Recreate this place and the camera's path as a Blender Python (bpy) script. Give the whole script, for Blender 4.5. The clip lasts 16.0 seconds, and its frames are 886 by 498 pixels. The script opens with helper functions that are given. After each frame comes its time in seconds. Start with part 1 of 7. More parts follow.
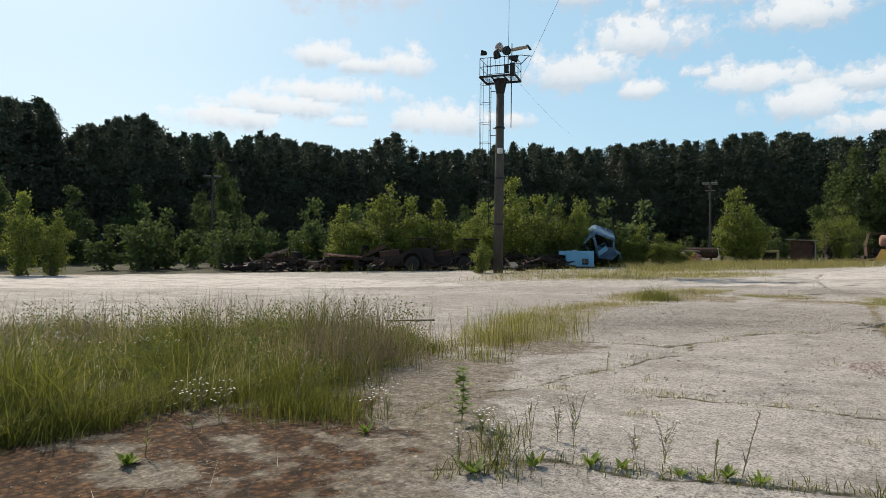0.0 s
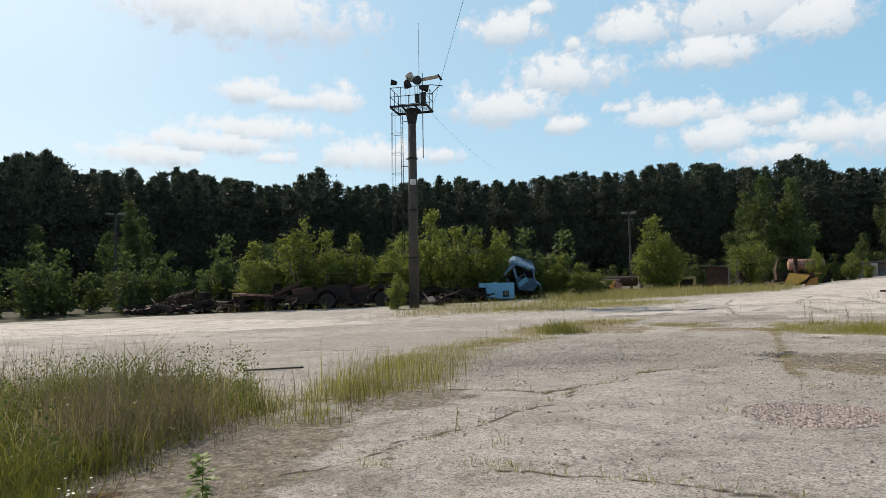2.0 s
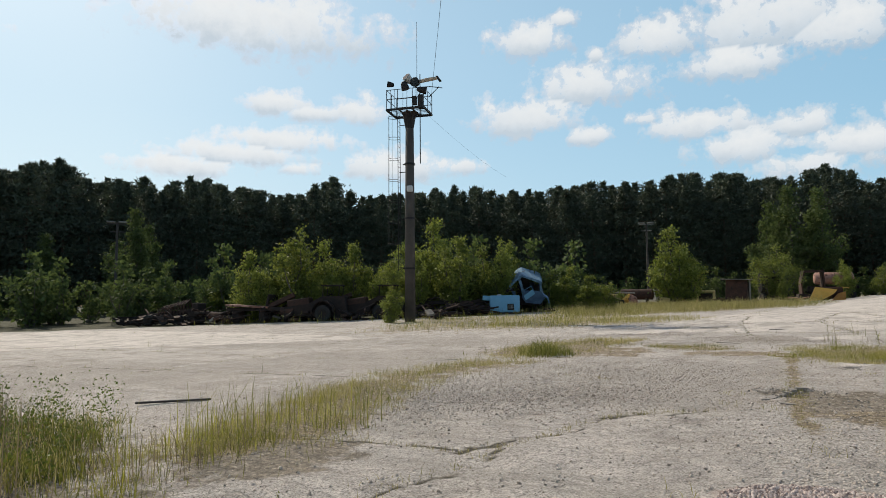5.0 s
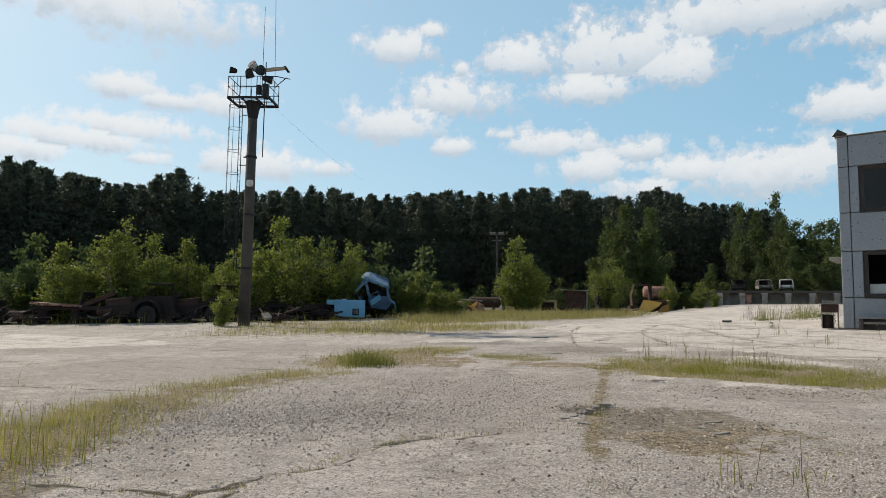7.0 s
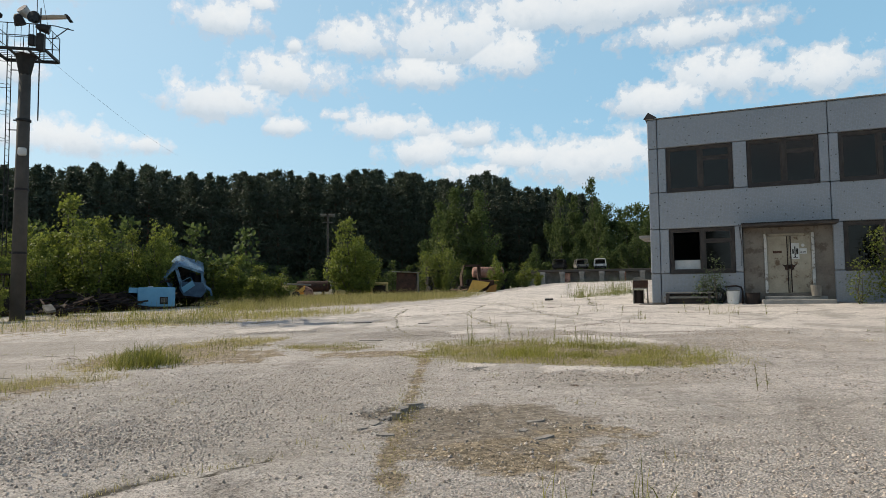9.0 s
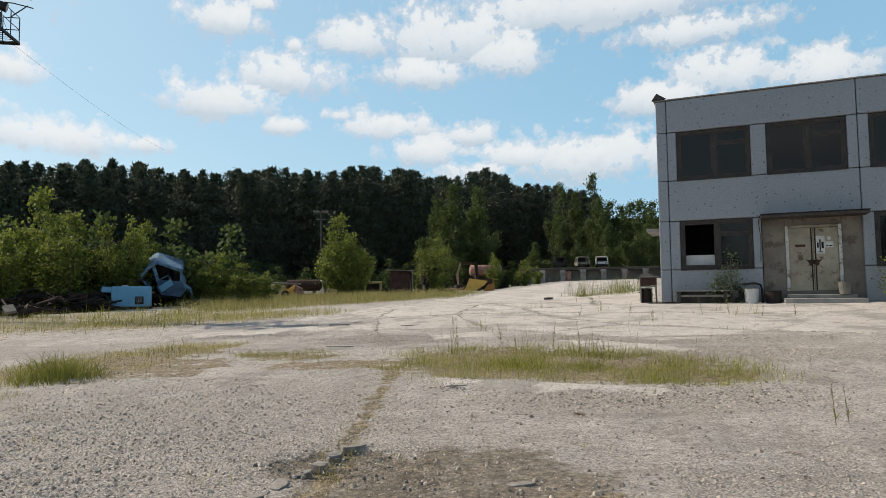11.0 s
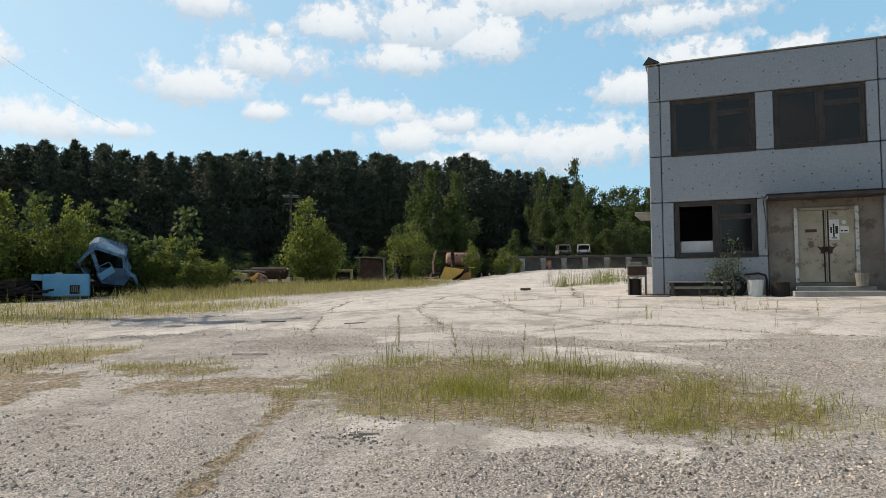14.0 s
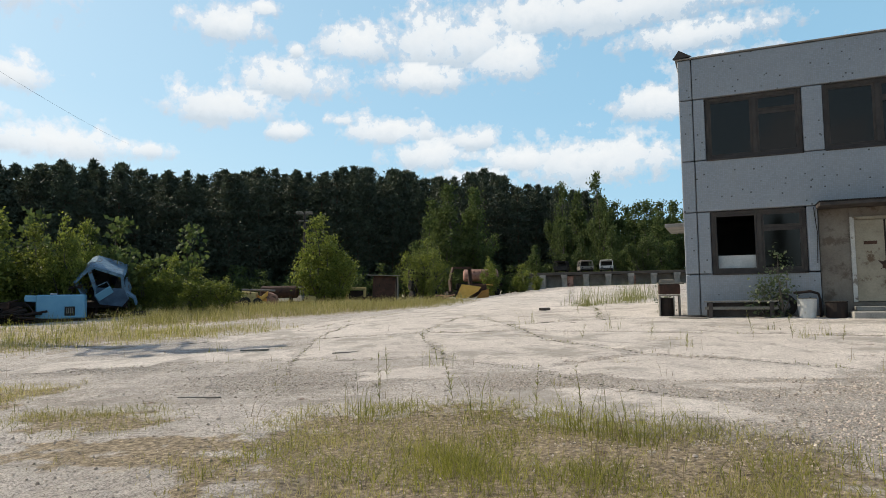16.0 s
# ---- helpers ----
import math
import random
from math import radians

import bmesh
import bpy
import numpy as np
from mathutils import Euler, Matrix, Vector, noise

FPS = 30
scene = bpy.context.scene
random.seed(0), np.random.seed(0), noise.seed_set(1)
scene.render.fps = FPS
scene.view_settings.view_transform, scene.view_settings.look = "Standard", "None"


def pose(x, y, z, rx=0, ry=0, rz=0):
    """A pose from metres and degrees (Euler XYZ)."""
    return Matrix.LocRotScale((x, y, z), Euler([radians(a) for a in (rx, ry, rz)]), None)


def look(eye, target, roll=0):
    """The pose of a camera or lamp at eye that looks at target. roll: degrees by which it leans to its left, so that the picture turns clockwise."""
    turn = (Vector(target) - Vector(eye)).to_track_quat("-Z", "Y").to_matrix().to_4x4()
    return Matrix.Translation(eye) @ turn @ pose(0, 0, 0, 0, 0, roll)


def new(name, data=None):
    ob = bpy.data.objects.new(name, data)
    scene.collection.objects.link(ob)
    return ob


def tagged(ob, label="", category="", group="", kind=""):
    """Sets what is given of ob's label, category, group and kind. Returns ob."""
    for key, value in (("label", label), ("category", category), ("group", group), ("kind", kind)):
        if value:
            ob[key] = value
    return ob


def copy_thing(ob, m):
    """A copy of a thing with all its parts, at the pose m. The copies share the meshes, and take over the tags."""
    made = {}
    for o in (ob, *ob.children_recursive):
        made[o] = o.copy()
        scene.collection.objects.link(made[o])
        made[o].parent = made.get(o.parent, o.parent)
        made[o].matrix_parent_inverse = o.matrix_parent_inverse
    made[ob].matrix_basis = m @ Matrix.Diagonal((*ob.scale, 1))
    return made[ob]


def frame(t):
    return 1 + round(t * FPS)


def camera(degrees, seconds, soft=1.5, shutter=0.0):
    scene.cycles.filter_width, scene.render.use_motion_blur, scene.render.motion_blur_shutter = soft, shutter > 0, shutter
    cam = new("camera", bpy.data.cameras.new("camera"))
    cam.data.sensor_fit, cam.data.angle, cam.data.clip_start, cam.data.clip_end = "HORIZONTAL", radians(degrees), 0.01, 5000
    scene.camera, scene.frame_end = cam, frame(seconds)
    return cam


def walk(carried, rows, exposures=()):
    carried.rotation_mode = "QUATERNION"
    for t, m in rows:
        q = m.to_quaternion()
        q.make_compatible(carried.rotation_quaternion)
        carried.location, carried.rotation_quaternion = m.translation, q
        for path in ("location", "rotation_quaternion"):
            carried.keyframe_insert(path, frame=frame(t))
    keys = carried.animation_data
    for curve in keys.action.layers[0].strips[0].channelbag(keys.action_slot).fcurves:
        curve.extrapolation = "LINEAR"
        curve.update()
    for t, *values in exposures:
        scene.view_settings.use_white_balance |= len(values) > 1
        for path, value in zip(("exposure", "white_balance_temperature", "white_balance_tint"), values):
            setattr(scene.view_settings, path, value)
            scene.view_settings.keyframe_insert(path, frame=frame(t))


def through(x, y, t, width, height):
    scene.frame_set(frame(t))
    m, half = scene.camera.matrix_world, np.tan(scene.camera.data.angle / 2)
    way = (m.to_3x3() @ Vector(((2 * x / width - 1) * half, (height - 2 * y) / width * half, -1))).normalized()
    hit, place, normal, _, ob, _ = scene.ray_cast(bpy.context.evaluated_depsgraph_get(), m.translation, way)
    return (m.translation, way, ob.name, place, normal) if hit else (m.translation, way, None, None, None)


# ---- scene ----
cam = camera(68.4, 16.0, 0.8)
PATH = [
    (0, (-1.142, -15.434, 1.415), (-2.404, -13.883, 1.441), 0.8),
    (0.5, (-1.092, -14.901, 1.449), (-2.354, -13.349, 1.482), 0.5),
    (1, (-1.135, -14.436, 1.46), (-2.386, -12.876, 1.504), 0.3),
    (1.5, (-1.074, -13.981, 1.457), (-2.216, -12.341, 1.543), -0.1),
    (2, (-1.104, -13.485, 1.434), (-2.201, -11.817, 1.566), -0.9),
    (2.5, (-1.17, -12.986, 1.421), (-2.089, -11.211, 1.486), -1.2),
    (3, (-1.09, -12.602, 1.461), (-1.975, -10.815, 1.622), -1.2),
    (3.5, (-1.142, -12.156, 1.46), (-2.039, -10.376, 1.63), -1.5),
    (4, (-1.121, -11.722, 1.452), (-2.021, -9.944, 1.619), -1.6),
    (4.2, (-1.157, -11.558, 1.474), (-2.129, -9.818, 1.652), -1.9),
    (6.3, (-1.085, -10.031, 1.555), (-2.291, -8.443, 1.71), -0.0),
    (6.5, (-1.036, -9.902, 1.538), (-2.063, -8.191, 1.673), 0.3),
    (7, (-0.926, -9.497, 1.567), (-1.705, -7.664, 1.749), 0.9),
    (7.5, (-0.948, -9.078, 1.592), (-1.584, -7.193, 1.798), 0.3),
    (8, (-0.876, -8.651, 1.565), (-1.345, -6.715, 1.74), -0.3),
    (8.5, (-0.873, -8.136, 1.569), (-1.22, -6.174, 1.737), -1.4),
    (9, (-0.93, -7.638, 1.579), (-1.23, -5.665, 1.711), -0.6),
    (9.2, (-0.912, -7.439, 1.569), (-1.209, -5.465, 1.701), -0.6),
    (11.3, (-0.838, -4.918, 1.537), (-1.14, -2.945, 1.666), -0.7),
    (11.5, (-0.818, -4.69, 1.519), (-1.103, -2.715, 1.646), -0.6),
    (12, (-0.8, -4.12, 1.546), (-1.106, -2.151, 1.717), -0.4),
    (12.5, (-0.8, -3.57, 1.563), (-1.087, -1.594, 1.68), -0.4),
    (13, (-0.708, -3.078, 1.599), (-1.001, -1.104, 1.729), -0.8),
    (13.5, (-0.709, -2.559, 1.598), (-1.008, -0.585, 1.727), -1.2),
    (14, (-0.651, -2.101, 1.603), (-0.899, -0.119, 1.696), -0.5),
    (14.5, (-0.571, -1.572, 1.64), (-0.846, 0.406, 1.757), -0.7),
    (15, (-0.592, -1.043, 1.66), (-0.878, 0.933, 1.777), -0.7),
    (15.5, (-0.53, -0.501, 1.686), (-0.824, 1.473, 1.816), -0.7),
    (16, (-0.549, 0.021, 1.704), (-0.859, 1.991, 1.849), -0.8),
]
walk(cam, [(t, look(eye, target, roll)) for t, eye, target, roll in PATH],
     [(0, 0.08), (2, 0.05), (4, -0.04), (7, -0.05), (9, 0.02), (12, 0.0), (14, 0.11), (16, 0.11)])

# ---- world, sun, exposure ----
SUN_AZ, SUN_EL = -74.0, 40.0   # degrees from +y to the right, degrees up
world = bpy.data.worlds.new("sky")
scene.world = world
world.use_nodes = True
wn = world.node_tree.nodes
sky = wn.new("ShaderNodeTexSky")
sky.sky_type = "NISHITA"
sky.sun_disc = False
sky.sun_elevation, sky.sun_rotation = radians(SUN_EL), radians(SUN_AZ)
sky.air_density, sky.dust_density, sky.ozone_density = 1.0, 1.0, 0.55
wn["Background"].inputs[1].default_value = 0.115
world.node_tree.links.new(sky.outputs[0], wn["Background"].inputs[0])
sun_data = bpy.data.lights.new("sun", "SUN")
sun_data.energy, sun_data.angle, sun_data.color = 4.3, radians(0.5), (1.0, 0.895, 0.715)
sun = new("sun", sun_data)
SUN_DIR = Vector((math.sin(radians(SUN_AZ)) * math.cos(radians(SUN_EL)), math.cos(radians(SUN_AZ)) * math.cos(radians(SUN_EL)), math.sin(radians(SUN_EL))))
sun.matrix_world = look(tuple(SUN_DIR * 60), (0, 0, 0))

# ---- materials ----


def nodes_of(name):
    m = bpy.data.materials.new(name)
    m.use_nodes = True
    nt = m.node_tree
    return m, nt, nt.nodes["Principled BSDF"]


def ramp_node(nt, fac, stops):
    r = nt.nodes.new("ShaderNodeValToRGB")
    els = r.color_ramp.elements
    while len(els) < len(stops):
        els.new(0.5)
    for e, (p, c) in zip(els, stops):
        e.position, e.color = p, (*c, 1)
    nt.links.new(fac, r.inputs[0])
    return r.outputs[0]


def noise_node(nt, coord, scale, detail=5.0, rough=0.6):
    n = nt.nodes.new("ShaderNodeTexNoise")
    n.inputs["Scale"].default_value, n.inputs["Detail"].default_value, n.inputs["Roughness"].default_value = scale, detail, rough
    nt.links.new(coord, n.inputs["Vector"])
    return n.outputs["Fac"]


def mix_node(nt, fac, a, b, mode="MIX"):
    n = nt.nodes.new("ShaderNodeMix")
    n.data_type, n.blend_type = "RGBA", mode
    for sock, v in ((n.inputs["Factor"], fac), (n.inputs["A"], a), (n.inputs["B"], b)):
        if isinstance(v, (int, float)):
            sock.default_value = v
        elif isinstance(v, tuple):
            sock.default_value = (*v, 1)
        else:
            nt.links.new(v, sock)
    return n.outputs["Result"]


def math_node(nt, op, a, b=0.0, clamp=False):
    n = nt.nodes.new("ShaderNodeMath")
    n.operation, n.use_clamp = op, clamp
    for sock, v in zip(n.inputs, (a, b)):
        if isinstance(v, (int, float)):
            sock.default_value = v
        else:
            nt.links.new(v, sock)
    return n.outputs[0]


def bump_node(nt, height, strength, distance, bsdf):
    b = nt.nodes.new("ShaderNodeBump")
    b.inputs["Strength"].default_value, b.inputs["Distance"].default_value = strength, distance
    nt.links.new(height, b.inputs["Height"])
    nt.links.new(b.outputs[0], bsdf.inputs["Normal"])


def object_coord(nt):
    """Object coordinates shifted by the object's own random number."""
    t, o, v = nt.nodes.new("ShaderNodeTexCoord"), nt.nodes.new("ShaderNodeObjectInfo"), nt.nodes.new("ShaderNodeVectorMath")
    v.operation = "MULTIPLY_ADD"
    nt.links.new(o.outputs["Random"], v.inputs[0])
    v.inputs[1].default_value = (17, 31, 23)
    nt.links.new(t.outputs["Object"], v.inputs[2])
    return v.outputs[0]


def mottled(name, dark, light, scale=2.0, fine=30.0, rough=0.8, metal=0.0, bump=0.3, stain=None, stain_at=0.6, depth=0.01):
    """A worn surface: two colours mixed by a coarse and a fine noise, and a stain with edges of its own."""
    m, nt, b = nodes_of(name)
    co = object_coord(nt)
    coarse, grain = noise_node(nt, co, scale), noise_node(nt, co, fine, 4)
    f = math_node(nt, "ADD", math_node(nt, "MULTIPLY", coarse, 0.65), math_node(nt, "MULTIPLY", grain, 0.35))
    col = ramp_node(nt, f, ((0.35, dark), (0.65, light)))
    if stain:
        s = ramp_node(nt, noise_node(nt, co, scale * 1.7, 8, 0.7), ((stain_at - 0.04, (0, 0, 0)), (stain_at + 0.05, (1, 1, 1))))
        col = mix_node(nt, s, col, stain)
    nt.links.new(col, b.inputs["Base Color"])
    nt.links.new(math_node(nt, "ADD", math_node(nt, "MULTIPLY", grain, 0.3), rough - 0.15, True), b.inputs["Roughness"])
    b.inputs["Metallic"].default_value = metal
    bump_node(nt, f, bump, depth, b)
    return m


def foliage(name, dark, light, through=0.45, rough=0.55):
    """Leaves or blades: each island its own tone, with light passing through."""
    m, nt, b = nodes_of(name)
    g, o = nt.nodes.new("ShaderNodeNewGeometry"), nt.nodes.new("ShaderNodeObjectInfo")
    t = nt.nodes.new("ShaderNodeTexCoord")
    f = math_node(nt, "ADD", math_node(nt, "MULTIPLY", g.outputs["Random Per Island"], 0.5), math_node(nt, "MULTIPLY", noise_node(nt, t.outputs["Object"], 0.7, 2), 0.5))
    col = ramp_node(nt, f, ((0.2, dark), (0.8, light)))
    hue = nt.nodes.new("ShaderNodeHueSaturation")
    nt.links.new(col, hue.inputs["Color"])
    nt.links.new(math_node(nt, "ADD", math_node(nt, "MULTIPLY", o.outputs["Random"], 0.3), 0.88), hue.inputs["Value"])
    nt.links.new(hue.outputs[0], b.inputs["Base Color"])
    b.inputs["Roughness"].default_value = rough
    tr, mx = nt.nodes.new("ShaderNodeBsdfTranslucent"), nt.nodes.new("ShaderNodeMixShader")
    nt.links.new(hue.outputs[0], tr.inputs["Color"])
    mx.inputs[0].default_value = through
    nt.links.new(b.outputs[0], mx.inputs[1])
    nt.links.new(tr.outputs[0], mx.inputs[2])
    nt.links.new(mx.outputs[0], nt.nodes["Material Output"].inputs["Surface"])
    return m


def ground_material():
    m, nt, b = nodes_of("yard_concrete")
    geo = nt.nodes.new("ShaderNodeNewGeometry").outputs["Position"]

    def attr(name):
        a = nt.nodes.new("ShaderNodeAttribute")
        a.attribute_name = name
        return a.outputs["Fac"]

    def worn(value, spread, scale, lo=0.42, hi=0.58):
        n = noise_node(nt, geo, scale, 6, 0.65)
        s = math_node(nt, "ADD", value, math_node(nt, "MULTIPLY", math_node(nt, "SUBTRACT", n, 0.5), spread))
        return ramp_node(nt, s, ((lo, (0, 0, 0)), (hi, (1, 1, 1))))

    big, mid, fine = noise_node(nt, geo, 0.35, 5), noise_node(nt, geo, 2.3, 6), noise_node(nt, geo, 55, 3)
    tone = math_node(nt, "ADD", math_node(nt, "MULTIPLY", big, 0.5), math_node(nt, "MULTIPLY", mid, 0.5))
    concrete = ramp_node(nt, tone, ((0.32, (0.345, 0.308, 0.276)), (0.5, (0.475, 0.428, 0.388)), (0.66, (0.585, 0.53, 0.484))))
    speck, blot = noise_node(nt, geo, 16, 8, 0.75), noise_node(nt, geo, 0.8, 9, 0.7)
    concrete = mix_node(nt, 1.0, concrete, ramp_node(nt, speck, ((0.30, (0.36, 0.35, 0.34)), (0.48, (0.94, 0.94, 0.94)), (0.68, (1.25, 1.25, 1.25)))), "MULTIPLY")
    concrete = mix_node(nt, 1.0, concrete, ramp_node(nt, fine, ((0.32, (0.38, 0.37, 0.355)), (0.5, (1.0, 1.0, 1.0)), (0.68, (1.32, 1.32, 1.32)))), "MULTIPLY")
    concrete = mix_node(nt, ramp_node(nt, blot, ((0.54, (0, 0, 0)), (0.62, (0.6, 0.6, 0.6)))), concrete, mix_node(nt, 1.0, concrete, (0.62, 0.60, 0.57), "MULTIPLY"))
    streaks = nt.nodes.new("ShaderNodeMapping")
    streaks.inputs["Rotation"].default_value, streaks.inputs["Scale"].default_value = (0, 0, 0.35), (0.25, 1.6, 1)
    nt.links.new(geo, streaks.inputs[0])
    concrete = mix_node(nt, ramp_node(nt, noise_node(nt, streaks.outputs[0], 1.1, 8, 0.7), ((0.54, (0, 0, 0)), (0.66, (0.6, 0.6, 0.6)))), concrete, (0.24, 0.215, 0.18))
    vor = nt.nodes.new("ShaderNodeTexVoronoi")
    vor.inputs["Scale"].default_value = 46
    nt.links.new(geo, vor.inputs["Vector"])
    pebble = ramp_node(nt, vor.outputs["Color"], ((0.1, (0.13, 0.11, 0.095)), (0.4, (0.43, 0.38, 0.335)), (0.7, (0.57, 0.50, 0.44)), (0.92, (0.78, 0.71, 0.64))))
    gravel = mix_node(nt, ramp_node(nt, vor.outputs["Distance"], ((0.35, (0, 0, 0)), (0.7, (0.8, 0.8, 0.8)))), pebble, (0.27, 0.24, 0.21))
    gravel = mix_node(nt, ramp_node(nt, noise_node(nt, geo, 6, 6, 0.7), ((0.4, (0, 0, 0)), (0.62, (0.8, 0.8, 0.8)))), gravel, concrete)
    rough_area = worn(attr("gravel"), 1.9, 1.3, 0.40, 0.66)
    edge = math_node(nt, "ADD", attr("slab"), math_node(nt, "MULTIPLY", math_node(nt, "SUBTRACT", noise_node(nt, geo, 1.9, 10, 0.74), 0.5), 1.7))
    slab = ramp_node(nt, math_node(nt, "ADD", edge, 0.5), ((0.49, (0, 0, 0)), (0.515, (1, 1, 1))))
    screed = ramp_node(nt, tone, ((0.3, (0.45, 0.403, 0.365)), (0.5, (0.61, 0.55, 0.50)), (0.7, (0.72, 0.655, 0.60))))
    screed = mix_node(nt, 1.0, screed, ramp_node(nt, speck, ((0.30, (0.5, 0.49, 0.47)), (0.46, (0.95, 0.95, 0.95)), (0.7, (1.15, 1.15, 1.15)))), "MULTIPLY")
    screed = mix_node(nt, 0.7, screed, ramp_node(nt, fine, ((0.32, (0.42, 0.41, 0.39)), (0.5, (1.0, 1.0, 1.0)), (0.68, (1.28, 1.28, 1.28)))), "MULTIPLY")
    screed = mix_node(nt, ramp_node(nt, blot, ((0.51, (0, 0, 0)), (0.60, (0.7, 0.7, 0.7)))), screed, (0.29, 0.262, 0.23))
    col = mix_node(nt, rough_area, concrete, gravel)
    col = mix_node(nt, slab, col, screed)
    rough_area = math_node(nt, "MULTIPLY", rough_area, math_node(nt, "SUBTRACT", 1.0, slab))
    pink = mix_node(nt, ramp_node(nt, vor.outputs["Color"], ((0.3, (0, 0, 0)), (0.8, (1, 1, 1)))), (0.36, 0.26, 0.22), (0.55, 0.46, 0.41))
    col = mix_node(nt, worn(attr("chips"), 0.7, 3.0), col, pink)
    dirt_tone = ramp_node(nt, noise_node(nt, geo, 7, 6, 0.7), ((0.3, (0.12, 0.098, 0.075)), (0.5, (0.23, 0.192, 0.15)), (0.72, (0.34, 0.30, 0.25))))
    grit = ramp_node(nt, vor.outputs["Color"], ((0.15, (0.35, 0.34, 0.33)), (0.5, (0.95, 0.94, 0.92)), (0.78, (1.3, 1.28, 1.25)), (0.95, (2.6, 2.55, 2.45))))
    dirt_tone = mix_node(nt, 0.45, dirt_tone, grit, "MULTIPLY")
    dirt_tone = mix_node(nt, 1.0, dirt_tone, ramp_node(nt, speck, ((0.3, (0.45, 0.44, 0.42)), (0.5, (1, 1, 1)), (0.68, (1.5, 1.5, 1.48)))), "MULTIPLY")
    col = mix_node(nt, worn(attr("dirt"), 1.6, 2.2, 0.44, 0.64), col, dirt_tone)
    dry = ramp_node(nt, noise_node(nt, geo, 16, 5, 0.7), ((0.3, (0.12, 0.092, 0.058)), (0.5, (0.26, 0.205, 0.14)), (0.75, (0.40, 0.335, 0.24))))
    dry = mix_node(nt, 0.35, dry, grit, "MULTIPLY")
    dry = mix_node(nt, 0.8, dry, ramp_node(nt, speck, ((0.32, (0.4, 0.4, 0.38)), (0.5, (1, 1, 1)), (0.66, (1.5, 1.45, 1.4)))), "MULTIPLY")
    col = mix_node(nt, worn(attr("dry"), 2.4, 2.4, 0.46, 0.72), col, dry)
    moss = ramp_node(nt, noise_node(nt, geo, 9, 6, 0.7), ((0.32, (0.035, 0.022, 0.011)), (0.5, (0.115, 0.056, 0.024)), (0.68, (0.22, 0.115, 0.05))))
    cushion = nt.nodes.new("ShaderNodeTexVoronoi")
    cushion.inputs["Scale"].default_value = 17
    nt.links.new(geo, cushion.inputs["Vector"])
    moss = mix_node(nt, 1.0, moss, ramp_node(nt, cushion.outputs["Distance"], ((0.1, (1.35, 1.3, 1.2)), (0.6, (0.4, 0.4, 0.4)))), "MULTIPLY")
    col = mix_node(nt, worn(attr("moss"), 3.0, 1.7, 0.46, 0.74), col, moss)
    # forest floor tone; also the darkness painted under and behind the wrecks
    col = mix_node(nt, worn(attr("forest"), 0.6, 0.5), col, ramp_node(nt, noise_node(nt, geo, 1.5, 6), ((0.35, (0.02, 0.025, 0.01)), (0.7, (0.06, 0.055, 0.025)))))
    near_crack = math_node(nt, "ADD", attr("crack"), math_node(nt, "MULTIPLY", math_node(nt, "SUBTRACT", noise_node(nt, geo, 3.0, 8, 0.75), 0.42), 0.06))
    col = mix_node(nt, ramp_node(nt, near_crack, ((0.024, (0.95, 0.95, 0.95)), (0.050, (0, 0, 0)))), col, (0.06, 0.052, 0.036))
    # hairline cracks, wandering
    hair = nt.nodes.new("ShaderNodeTexVoronoi")
    hair.feature, hair.inputs["Scale"].default_value = "DISTANCE_TO_EDGE", 0.23
    warp = nt.nodes.new("ShaderNodeVectorMath")
    warp.operation = "MULTIPLY_ADD"
    wob = nt.nodes.new("ShaderNodeTexNoise")
    wob.inputs["Scale"].default_value, wob.inputs["Detail"].default_value = 0.9, 6
    nt.links.new(geo, wob.inputs["Vector"])
    nt.links.new(wob.outputs["Color"], warp.inputs[0])
    warp.inputs[1].default_value = (1.6, 1.6, 0)
    nt.links.new(geo, warp.inputs[2])
    nt.links.new(warp.outputs[0], hair.inputs["Vector"])
    line = ramp_node(nt, math_node(nt, "ADD", hair.outputs["Distance"], math_node(nt, "MULTIPLY", mid, 0.006)), ((0.002, (0.6, 0.6, 0.6)), (0.006, (0, 0, 0))))
    col = mix_node(nt, line, col, (0.10, 0.09, 0.075))
    spots = nt.nodes.new("ShaderNodeTexVoronoi")
    spots.inputs["Scale"].default_value = 5
    nt.links.new(geo, spots.inputs["Vector"])
    col = mix_node(nt, ramp_node(nt, spots.outputs["Distance"], ((0.05, (0.6, 0.6, 0.6)), (0.11, (0, 0, 0)))), col, (0.09, 0.085, 0.08))
    pits = nt.nodes.new("ShaderNodeTexVoronoi")
    pits.inputs["Scale"].default_value = 21
    nt.links.new(geo, pits.inputs["Vector"])
    pit = ramp_node(nt, pits.outputs["Distance"], ((0.08, (0.6, 0.6, 0.6)), (0.17, (0, 0, 0))))
    pit = mix_node(nt, 1.0, pit, ramp_node(nt, noise_node(nt, geo, 1.7, 4), ((0.4, (0.25, 0.25, 0.25)), (0.6, (1, 1, 1)))), "MULTIPLY")
    col = mix_node(nt, pit, col, (0.10, 0.09, 0.08))
    nt.links.new(col, b.inputs["Base Color"])
    b.inputs["Roughness"].default_value = 0.93
    b.inputs["Specular IOR Level"].default_value = 0.25
    h = math_node(nt, "ADD", math_node(nt, "MULTIPLY", fine, 0.25), math_node(nt, "MULTIPLY", mid, 0.8))
    h = math_node(nt, "SUBTRACT", h, math_node(nt, "MULTIPLY", math_node(nt, "MULTIPLY", vor.outputs["Distance"], rough_area), 0.7))
    h = math_node(nt, "SUBTRACT", h, math_node(nt, "MULTIPLY", line, 0.5))
